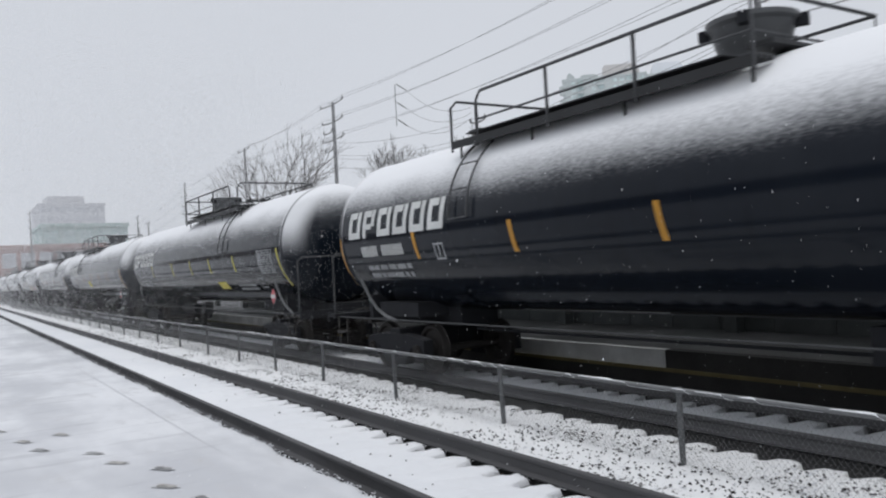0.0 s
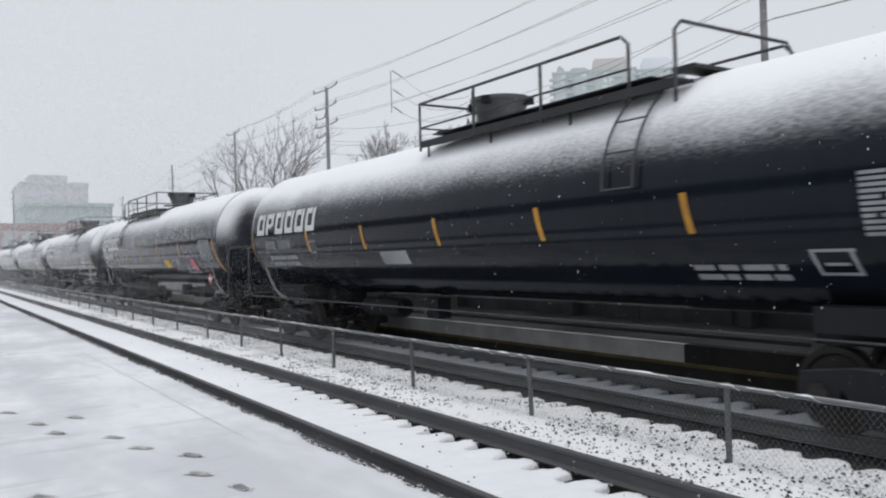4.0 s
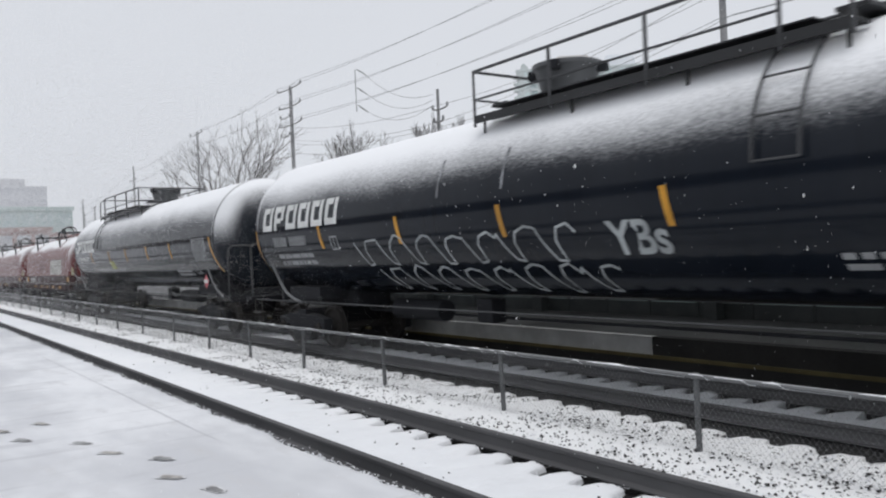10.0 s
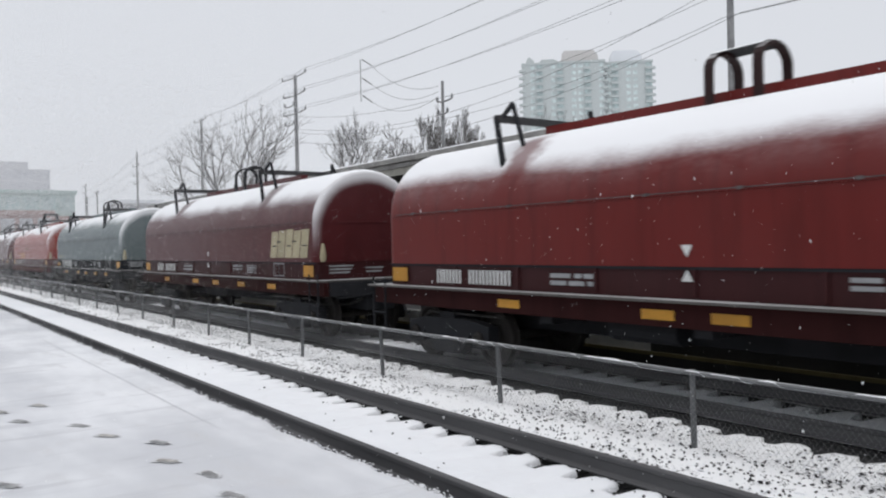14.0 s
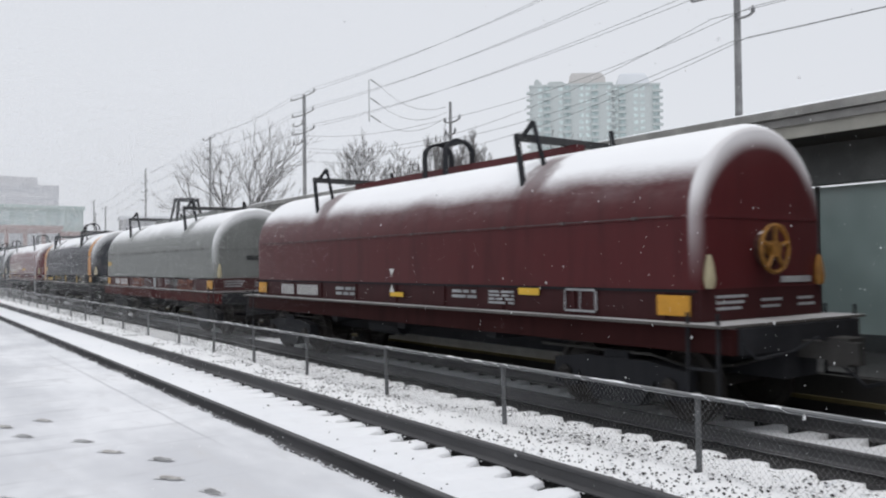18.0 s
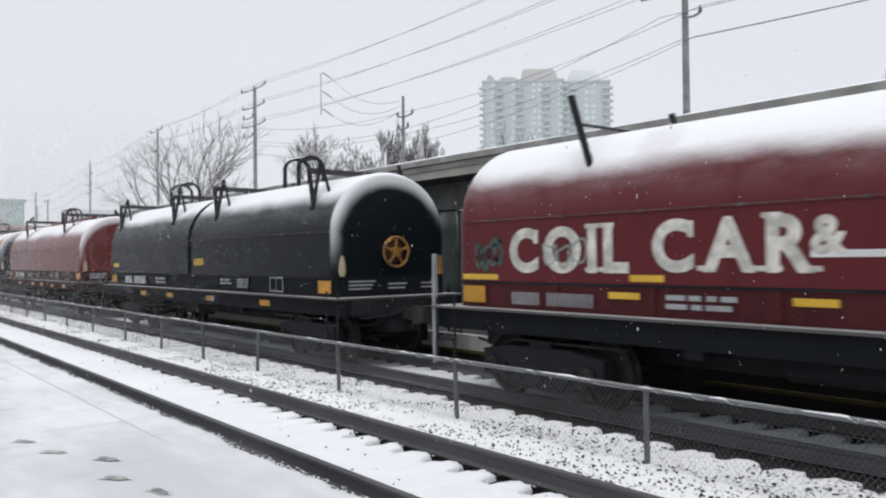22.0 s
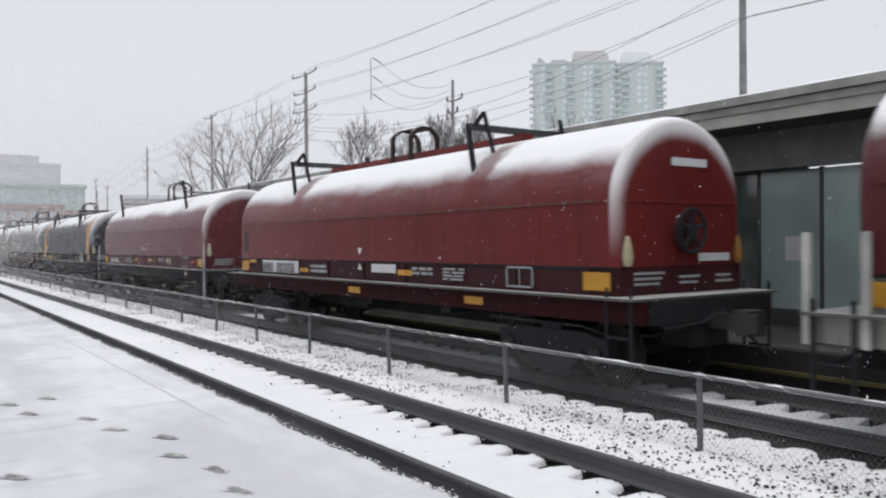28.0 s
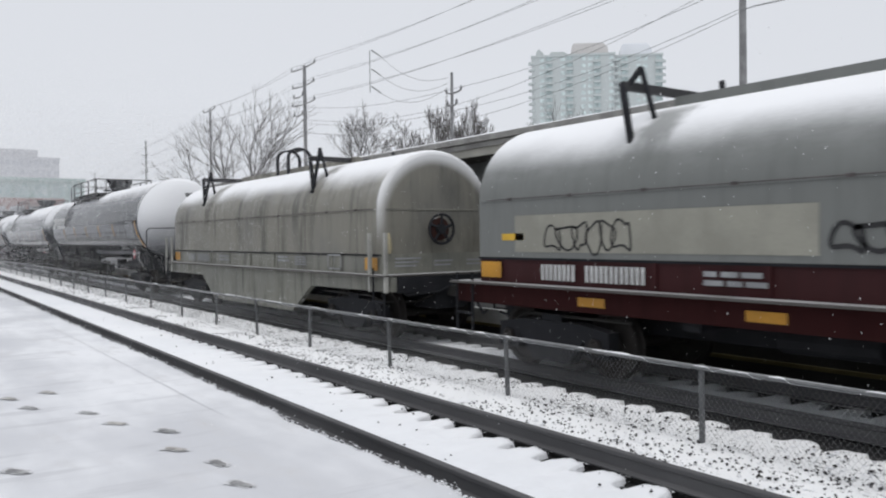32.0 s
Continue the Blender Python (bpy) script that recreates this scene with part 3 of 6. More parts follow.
fence = holder("chain_link_fence", "low galvanised chain-link fence with a snow-topped rail between the tracks", "fence", at=pose(FENCE_X, 0, 0))


def fence_post(bm):
    rod(bm, (0, 0, FENCE_FOOT - 0.15), (0, 0, FENCE_TOP - 0.02), 0.03, 10)
    rod(bm, (0, 0, FENCE_TOP - 0.035), (0, 0, FENCE_TOP + 0.02), 0.038, 10)


rnd = random.Random(8)
for y in post_ys:
    part("post", fence_post, "galv", fence, at=pose(0.03, y, 0, rnd.uniform(-1.2, 1.2), rnd.uniform(-2, 1), 0), smooth=True, key="fence_post")


def top_rail(bm):
    ys = steps(Y0, 165, 1.45)
    pipe(bm, [(0, y, FENCE_TOP + 0.012 * rough_at(3, y, 0.35)) for y in ys], 0.023, 8)


part("top_rail", top_rail, "galv_snow", fence, "grey pipe rail with snow lying along it", smooth=True)


def rail_snow(bm):
    ys = steps(Y0, 60, 0.07)
    rows = []
    for y in ys:
        h = 0.014 * max(0.0, 0.15 + 0.9 * rough_at(9, y, 1.3) + 0.9 * rough_at(9, y, 5.0))
        z = FENCE_TOP + 0.012 * rough_at(3, y, 0.35) + (0.014 if h > 0.003 else -0.02)
        rows.append([bm.verts.new(p) for p in ((-0.024, y, z), (-0.016, y, z + h), (0.016, y, z + h), (0.024, y, z))])
    for a, b in zip(rows, rows[1:]):
        for i in range(3):
            bm.faces.new((a[i], a[i + 1], b[i + 1], b[i]))


part("snow_on_rail", rail_snow, "snow", fence, "thin ridge of fresh snow", smooth="all")


def wires(bm, ya, yb, pitch, r):
    """Chain-link wire: two crossing sets of slanting strands."""
    h = FENCE_TOP - FENCE_FOOT - 0.02
    n = round((yb - ya) / pitch)
    run = h * 0.82
    for i in range(n):
        y = ya + i * pitch
        for s, off in ((1, 0.004), (-1, -0.004)):
            c = [Vector((off + r * dx, y + r * dy, FENCE_FOOT)) for dx, dy in ((1, 0), (-0.5, 0.87), (-0.5, -0.87))]
            a = [bm.verts.new(v) for v in c]
            b = [bm.verts.new(v + Vector((0, s * run, h))) for v in c]
            for j in range(3):
                bm.faces.new((a[j], a[(j + 1) % 3], b[(j + 1) % 3], b[j]))


mesh_panel = part("wire_mesh", lambda bm: wires(bm, -12, 24, 0.058, 0.0013), "wire", fence, "diamond wire mesh")
tagged(mesh_panel, kind="stuff")
tagged(part("wire_mesh", lambda bm: wires(bm, 24, 100, 0.12, 0.0022), "wire", fence, "diamond wire mesh"), kind="stuff")

# ---- the far platform, canopy and shelter ----
# added out of view, so that the tanks reflect a dark band
M["rear_unseen"] = plain("unseen_wall_brown", (0.11, 0.085, 0.075), 0.85, 0, 0.3, 3)
thing("wall_station", lambda bm: box(bm, -24.4, -24, -60, 170, -0.46, 5.6), "rear_unseen", "unseen dark wall added to darken reflections on the train", "wall", kind="structure")
thing("pavement_far", lambda bm: box(bm, 10.75, 40, -30, 150, -0.45, 0.3), "wet_slab", "far station platform of wet dark paving", "platform", kind="structure")
M["kerb_dark"] = plain("dark_kerb_face", (0.036, 0.035, 0.034), 0.8)
M["kerb_pale"] = plain("snow_dusted_concrete_edge", (0.66, 0.67, 0.66), 0.85, 0, 0.2)
M["tan"] = plain("dull_yellow_edge_strip", (0.16, 0.13, 0.055), 0.7)
thing("kerb_far", lambda bm: box(bm, 10.6, 10.752, 8.8, 150, -0.02, 0.29), "kerb_pale", "pale concrete edge of the far platform", "kerb", kind="structure")
thing("kerb_far_boards", lambda bm: box(bm, 10.6, 10.752, -30, 8.796, -0.018, 0.29), "kerb_dark", "dark stretch of the far platform edge", "kerb", kind="structure")
thing("kerb_far_footing", lambda bm: box(bm, 10.62, 10.75, -30, 150, -0.45, -0.022), "kerb_dark", "dark footing under the far platform edge", "kerb", kind="structure")
thing("kerb_far_strip", lambda bm: box(bm, 10.56, 10.599, -30, 60, -0.075, -0.015), "tan", "dull yellow strip along the far platform edge", "kerb", kind="structure")
M["beam_grey"] = plain("dull_grey_beam", (0.17, 0.18, 0.175), 0.7)
M["rear_wall"] = plain("grey_green_rear_panel", (0.46, 0.51, 0.5), 0.7)
M["clear_glass"] = glass("clear_green_glass", (0.62, 0.74, 0.72), 0.04)
M["clear_glass"].node_tree.nodes["Principled BSDF"].inputs["Transmission Weight"].default_value = 0.9
CAN_X, CAN_Y0, CAN_Y1 = 12.0, -16.0, 44.0
canopy = holder("platform_canopy", "long flat station canopy with beige fascia and snow on the roof", "canopy", at=pose(CAN_X, 0, 0))


def canopy_roof(bm):
    box(bm, -0.12, 4.6, CAN_Y0, CAN_Y1, 4.2, 4.34)


def canopy_snow(bm):
    rows = []
    for y in steps(CAN_Y0, CAN_Y1, 0.4):
        h = 0.028 + 0.02 * rough_at(2, y, 0.9) + 0.02 * rough_at(3, y, 3.0)
        rows.append([bm.verts.new((x, y, 4.34 + z)) for x, z in ((-0.11, 0.0), (-0.07, h), (1.5, h + 0.04), (4.5, h))])
    for a, b in zip(rows, rows[1:]):
        for i in range(3):
            bm.faces.new((a[i], a[i + 1], b[i + 1], b[i]))


part("roof", canopy_roof, "concrete", canopy, "grey roof edge")
part("snow", canopy_snow, "snow", canopy, "fresh snow on the roof", smooth="all")
for y in steps(CAN_Y0, CAN_Y1, 5.0)[:-1]:
    part("fascia_panel", lambda bm: box(bm, 0, 0.06, 0.006, 4.994, 3.86, 4.198), "fascia", canopy, at=pose(0, y, 0), key="fascia")
part("gutter", lambda bm: box(bm, -0.05, -0.002, CAN_Y0, CAN_Y1, 4.06, 4.18), "concrete", canopy, "grey gutter strip")
part("soffit", lambda bm: box(bm, 0.06, 4.5, CAN_Y0, CAN_Y1, 3.9, 4.19), "soffit", canopy, "dark ceiling boards")
part("beam", lambda bm: box(bm, 1.3, 1.62, CAN_Y0, CAN_Y1, 3.2, 3.895), "beam_grey", canopy, "dull grey beam over the glass")
rnd = random.Random(3)
for i, y in enumerate(steps(CAN_Y0, CAN_Y1, 5.0)):
    part("column", lambda bm: box(bm, 1.3, 1.56, -0.13, 0.13, 0.302, 3.2), "frame_dark", canopy, at=pose(0, y + 0.55, 0), key="can_col")
shelter = holder("glass_shelter", "glazed waiting shelter with dark mullions under the canopy", "shelter", at=pose(CAN_X + 1.7, 0, 0))
ys = steps(CAN_Y0, CAN_Y1 - 4, 1.25)
for i, y in enumerate(ys[:-1]):
    mat = ("shelter_pale", "shelter_glass", "clear_glass")[i % 3]
    part("pane", lambda bm: box(bm, 0, 0.02, 0.03, 1.22, 0.6, 3.18), mat, shelter, at=pose(0, y, 0), key="pane")
    part("mullion", lambda bm: box(bm, -0.03, 0.05, -0.03, 0.03, 0.302, 3.2), "frame_dark", shelter, at=pose(0, y, 0), key="mullion")
    if i % 3 == 1:
        part("notice", lambda bm: box(bm, -0.02, -0.004, 0.35, 0.7, 1.5, 1.95), "sign", shelter, "small pale notice on the glass", at=pose(0, y, 0), key="notice")
part("kick_plate", lambda bm: box(bm, -0.01, 0.03, CAN_Y0, CAN_Y1 - 4, 0.302, 0.6), "frame_dark", shelter)
back = steps(CAN_Y0, CAN_Y1 - 4, 2.5)
for i, y in enumerate(back[:-1]):
    part("rear_panel", lambda bm: box(bm, 2.6, 2.66, 0.02, 2.48, 0.302, 3.89 if i % 4 != 1 else 2.3), "rear_wall" if i % 4 != 1 else "frame_dark", shelter, "rear wall panel", at=pose(0, y, 0), key=("rear", i % 4 != 1))
    part("rear_mullion", lambda bm: box(bm, 2.58, 2.68, -0.04, 0.04, 0.302, 3.89), "frame_dark", shelter, at=pose(0, y, 0), key="rear_mullion")
    part("bench", lambda bm: box(bm, 1.7, 2.15, 0.3, 2.1, 0.7, 0.76), "galv", shelter, "plain grey bench inside", at=pose(0, y, 0), key="bench")

# ---- poles and lines ----


def utility_pole(x, y, top, arms, r=0.17, name="utility_pole"):
    """arms: (height, half length, side offset)."""
    p = holder(name, "weathered grey utility pole with crossarms and insulators", "utility pole", "poles along the railway", at=pose(x, y, 0))
    part("shaft", lambda bm: rod(bm, (0, 0, -0.4), (0, 0, top), r, 12, r * 0.72), "pole", p, smooth=True)
    for z, half, off in arms:
        def arm(bm):
            pipe(bm, [(-0.15, off - half, z + 0.1), (-0.15, off - half * 0.5, z + 0.02), (-0.15, off, z), (-0.15, off + half * 0.5, z + 0.02), (-0.15, off + half, z + 0.1)], 0.055, 6)
        a = part("crossarm", arm, "pole", p, smooth=True)
        for s in (-1, 1):
            part("insulator", lambda bm: lathe_z(bm, [(0, 0.05), (0.05, 0.1), (0.1, 0.06), (0.15, 0.1), (0.22, 0.05), (0.3, 0.03)], 10), "cable", a,
                 at=pose(-0.15, off + s * half, z + 0.1), smooth=True, key="insulator")
    return p


PX = 30.0
TIERS = [(16.75, 2.3, 0), (15.2, 2.1, 0), (13.6, 2.2, 0)]
utility_pole(PX, 63.45, 17.0, TIERS + [(14.35, 0.9, 1.0), (12.7, 0.8, 1.0)], 0.2)
utility_pole(PX, 88.2, 16.7, [(16.4, 1.9, 0), (14.2, 0.8, 0.5)], 0.19)
utility_pole(PX, 115.7, 16.0, [(13.9, 1.5, 0), (12.6, 1.4, 0), (11.4, 1.2, 0)], 0.17)
utility_pole(PX, 20.2, 17.4, TIERS + [(12.3, 0.4, -0.45)], 0.18)
utility_pole(PX, -22.0, 17.4, TIERS + [(12.35, 1.0, 0)], 0.24)
utility_pole(PX, 41.45, 12.5, [(11.1, 0.8, -0.4), (10.3, 0.5, -0.2)], 0.13)
utility_pole(PX, 141.0, 12.2, [(11.9, 1.7, 0)], 0.17)
utility_pole(PX, 149.0, 11.8, [], 0.2)
utility_pole(12.5, 148.0, 14.6, [(14.3, 1.8, 0), (13.2, 1.8, 0), (12.0, 1.5, 0)], 0.17)
utility_pole(PX + 4, 170.0, 15.6, [(15.2, 1.8, 0), (13.8, 1.6, 0)], 0.17)


def span(pts, sag, r=0.013):
    def build(bm):
        for a, b in zip(pts, pts[1:]):
            a, b = Vector(a), Vector(b)
            n = 14
            pipe(bm, [a.lerp(b, i / n) - Vector((0, 0, sag * 4 * (i / n) * (1 - i / n))) for i in range(n + 1)], r, 4)

    thing("power_cable", build, "cable", "thin dark overhead power cable", "cable", "overhead cables")


for z, half, off in TIERS:
    for s in (-1, 1):
        span([(PX - 0.15, -22 + s * half, z + 0.46), (PX - 0.15, 20.2 + s * half, z + 0.46), (PX - 0.15, 63.45 + s * half, z + 0.46)], 0.7)
        span([(PX - 0.15, 63.45 + s * half, z + 0.46), (PX - 0.15, 88.2 + s * half * 0.8, z + 0.1), (PX - 0.15, 115.7 + s * half * 0.6, z - 1.6), (PX + 4, 170 + s, z - 2.6)], 0.5)
for z0, z1, s in ((11.4, 9.2, -0.6), (12.65, 10.3, 1.2), (12.65, 11.4, -0.8), (11.4, 10.0, 0.2)):
    span([(PX - 0.15, -22, z0), (PX - 0.15, 20.2 + s, z0), (PX - 0.15, 41.45, z1), (PX - 0.15, 63.45, z1 + 2.0)], 0.5)
# the drop wires between two poles
drop = holder("drop_wire_rig", "hanging tap wires with slanting insulators between poles", "cable rig", at=pose(PX - 0.3, 51.5, 0))
part("riser", lambda bm: rod(bm, (0, 0, 12.75), (0, 0, 15.9), 0.035, 6), "cable", drop)
for z in (15.6, 14.2, 12.9):
    part("slant_insulator", lambda bm: rod(bm, (0, -0.3, 0.25), (0, -1.6, -0.45), 0.055, 8, 0.045), "cable", drop, at=pose(0, 0, z), key="slant")
    part("tap_wire", lambda bm: pipe(bm, [(0, -1.6 - 8.4 * u, -0.45 - (z - 11.6) * u * 0.75 - 3.2 * u * (1 - u)) for u in (0, 0.15, 0.3, 0.45, 0.6, 0.75, 0.9, 1.0)], 0.014, 4), "cable", drop, at=pose(0, 0, z))

# ---- trees ----


def bare_tree(x, y, height, width, seed, label, levels=6, limbs=4, lift=0.25, bole=4.0):
    """A bare crown grown limb by limb on a straight bole, then brought to its height and width."""
    t = holder("bare_tree", label, "tree", "trees beyond the railway", at=pose(x, y, 0))
    r = random.Random(seed)
    rows = {0: [], 1: [], 2: []}

    def grow(p, d, length, rad, level):
        pts = [p]
        for i in range(3):
            d = (d + Vector((r.uniform(-1, 1), r.uniform(-1, 1), r.uniform(-0.5, 0.7))) * (0.09 + 0.025 * level)).normalized()
            p = p + d * length / 3
            pts.append(p)
        rows[0 if level == 0 else 1 if level < 3 else 2].append((pts, rad, rad * 0.7))
        if level >= levels:
            return
        turn = r.uniform(0, 6.283)
        count = limbs if level == 0 else 3
        for i in range(count):
            a = turn + 6.283 * i / count + r.uniform(-0.5, 0.5)
            side = Vector((math.cos(a), math.sin(a), 0))
            side = (side - d * side.dot(d)).normalized()
            start = pts[-1] if i < 2 else pts[2] if r.random() < 0.6 else pts[1]
            open_out = (r.uniform(0.35, 0.85) if i else r.uniform(0.1, 0.4)) + (0.35 if level == 0 else 0.0)
            grow(start, (d + side * open_out + Vector((0, 0, lift * 0.5))).normalized(), length * r.uniform(0.62, 0.84), max(rad * 0.6, 0.003), level + 1)

    grow(Vector((0, 0, 0)), Vector((0, 0, 1)), 1.25, 0.075, 0)
    tips = [p for some in rows.values() for pts, _, _ in some for p in pts]
    fork = 1.25
    kz = (height - bole) / (max(p.z for p in tips) - fork)
    reach = sorted(math.hypot(p.x, p.y) for p in tips)[int(len(tips) * 0.97)]
    kx = width / 2 / reach

    def place(p):
        return Vector((p.x * kx, p.y * kx, bole + (p.z - fork) * kz if p.z > fork else max(p.z * bole / fork, 0.0)))

    def draw(some, sides):
        def build(bm):
            for pts, a, b in some:
                for i in range(3):
                    k = min(kx, kz)
                    rod(bm, place(pts[i]), place(pts[i + 1]), max(0.012, (a + (b - a) * i / 3) * k), sides, max(0.01, (a + (b - a) * (i + 1) / 3) * k))
        return build

    part("trunk", draw(rows[0], 8), "bark", t)
    tagged(part("branch_crown", draw(rows[1], 5), "bark", t, "snow-dusted limbs"), kind="stuff")
    tagged(part("twig_crown", draw(rows[2], 3), "bark", t, "fine bare twigs dusted with snow"), kind="stuff")


bare_tree(34, 89.5, 19.5, 18.5, 12, "tall bare tree with a round spreading crown", 6, 6, 0.2, 5.5)
bare_tree(34, 60.0, 13.6, 6.4, 33, "small bare tree with a round dense crown", 6, 6, 0.2, 7.6)
bare_tree(38, 58.5, 10.6, 7.0, 35, "low bare tree with dense twigs", 6, 5, 0.2, 5.0)
bare_tree(35, 54.0, 12.0, 4.6, 37, "slender bare tree with upright twigs", 6, 5, 0.4, 6.5)
bare_tree(35, 51.0, 12.9, 4.6, 41, "slender bare tree with pale upright twigs", 6, 5, 0.4, 6.5)
bare_tree(36, 48.6, 11.6, 5.0, 43, "bare tree with dense clumped twigs", 6, 5, 0.35, 6.0)
bare_tree(34.5, 45.4, 11.8, 3.8, 45, "bushy bare tree close behind a pole", 6, 5, 0.35, 6.0)
bare_tree(60, 61.0, 17.0, 9.0, 47, "bare tree standing far behind the canopy roof", 5, 5, 0.25, 8.0)
bare_tree(60, 57.5, 15.5, 9.0, 48, "bushy bare tree far behind the canopy roof", 5, 5, 0.25, 7.0)
bare_tree(60, 22.5, 16.5, 8.0, 39, "bare tree standing behind the canopy roof", 5, 5, 0.25, 8.0)

# ---- buildings ----


def block_building(name, label, category, x, y, turn, w, d, h, wall, win, bays, floors, cap=None, z0=0.0, balconies=False, roof_boxes=()):
    """A building whose front (-y) shows its bays and storeys."""
    b = holder(name, label, category, at=pose(x, y, z0, 0, 0, turn))
    part("wall", lambda bm: box(bm, -w / 2, w / 2, 0, d, 0, h), wall, b)
    part("roof", lambda bm: box(bm, -w / 2 - 0.3, w / 2 + 0.3, -0.3, d + 0.3, h, h + 0.7), cap or wall, b, "flat roof edge")
    sw, sh = w / bays, h / floors
    for j in range(floors):
        if win != wall:
            for i in range(bays):
                part("window", lambda bm: box(bm, -sw * 0.38, sw * 0.38, -0.12, 0.1, sh * 0.25, sh * 0.85), win, b, at=pose(-w / 2 + sw * (i + 0.5), 0, j * sh), key=(name, "win"))
        if balconies:
            for i in range(0, bays, 2):
                part("balcony", lambda bm: box(bm, -sw * 0.5, sw * 0.5, -1.5, 0, 0, sh * 0.32), wall, b, at=pose(-w / 2 + sw * (i + 0.5), 0, j * sh), key=(name, "balc"))
    for bx0, bx1, bh in roof_boxes:
        part("penthouse", lambda bm: box(bm, bx0, bx1, d * 0.2, d * 0.8, h + 0.7, h + bh), cap or wall, b, "rooftop plant room")
    return b


def tower_wing(label, x, y, w, d, h, bays, floors, roof_parts):
    """bays: b = recessed glass with balconies, w = pale bay with a slim window, . = plain pier."""
    t = holder("apartment_tower", label, "tower", at=pose(x, y, 0, 0, 0, -43.5))
    part("wall", lambda bm: box(bm, -w / 2, w / 2, 0, d, 0, h), "tower_wall_hazed", t)
    part("roof", lambda bm: box(bm, -w / 2 - 0.4, w / 2 + 0.4, -0.4, d + 0.4, h, h + 0.9), "tower_wall_hazed", t, "flat roof edge with snow")
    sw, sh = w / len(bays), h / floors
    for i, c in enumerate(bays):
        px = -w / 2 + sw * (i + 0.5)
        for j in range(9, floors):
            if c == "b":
                part("window", lambda bm: box(bm, -sw * 0.46, sw * 0.46, -0.1, 0.1, 0.0, sh * 0.98), "tower_glass_hazed", t, at=pose(px, 0, j * sh), key=("towin", c, round(sw, 1)))
                part("balcony", lambda bm: box(bm, -sw * 0.52, sw * 0.52, -1.3, -0.1, -sh * 0.06, sh * 0.3), "tower_wall_hazed", t, at=pose(px, 0, j * sh), key=("tobal", round(sw, 1)))
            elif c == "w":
                part("window", lambda bm: box(bm, -sw * 0.34, sw * 0.34, -0.08, 0.1, sh * 0.3, sh * 0.85), "tower_pane_hazed", t, at=pose(px, 0, j * sh), key=("towin", c, round(sw, 1)))
    for x0, x1, z1, mat in roof_parts:
        part("penthouse", lambda bm: sweep(bm, [(x0, h + 0.9), (x0 + 0.6, h + z1 * 0.8), (x0 + 1.6, h + z1), (x1 - 2.2, h + z1 * 0.96), (x1 - 0.3, h + z1 * 0.6), (x1, h + 0.9)], [d * 0.15, d * 0.8]), mat, t, "rooftop plant room")
    for s in (-1, 1):
        for j in range(9, floors, 1):
            part("corner_balcony", lambda bm: rod(bm, (0, 0, 0), (0, 0, sh * 0.3), 1.7, 10), "tower_wall_hazed", t, at=pose(s * w / 2, 0.8, j * sh), key=("tocorner", round(sh, 1)))
    return t


# slim panes, their colour lifted towards the haze as well
M["tower_pane_hazed"] = glass("hazed_pale_glass", (0.46, 0.52, 0.515), 0.5)
tower_wing("concrete and glass apartment tower, its colours paled for snowfall haze", 254.6, 257.9, 37, 22, 83, ".wb.wb.wwb.w", 27, ((-1, 16, 6.5, "tower_cap_hazed"), (-17, -13, 4.5, "tower_wall_hazed"), (-11, -2, 3.0, "tower_wall_hazed")))
tower_wing("second wing of a glass apartment tower, paled for haze", 276.6, 238.9, 21, 20, 82, "wb.ww.b", 27, ((-8, 6.5, 6.5, "far_snow"),))
block_building("office_building", "brown office block with snowfall haze in its pale colours", "building", 42.0, 330.0, 0, 23, 30, 33, "office", "window_hazed", 10, 9, None, 0, False, ((-8, 5, 4),))
block_building("green_building", "low green clad building with windows, paled for haze", "building", 23.0, 162.0, 0, 15, 20, 13.0, "green_clad_hazed", "green_glass_hazed", 5, 3)
block_building("brick_building", "low red-brick building with windows, paled for haze", "building", 16.5, 152.0, 0, 17, 8, 8.7, "brick", "window_hazed", 6, 2)
block_building("brick_building", "low red-brick annex with windows, paled for haze", "building", 30.0, 158.0, 0, 12, 8, 8.0, "brick", "window_hazed", 5, 2)
block_building("house", "pale two-storey house with snow on its roof", "house", 41.5, 160.0, -10, 9, 8, 11.3, "house", "window_hazed", 4, 2, "far_snow")
block_building("house", "grey house with snow on its roof", "house", 56.0, 150.0, -14, 11, 8, 9.3, "house", "window_hazed", 4, 2, "far_snow")

# ---- the train ----
TRAIN = []  # (car, place of its middle at the start)
WHEELS = {-1: [], 1: []}  # the wheelsets before and behind the middle of their bogies


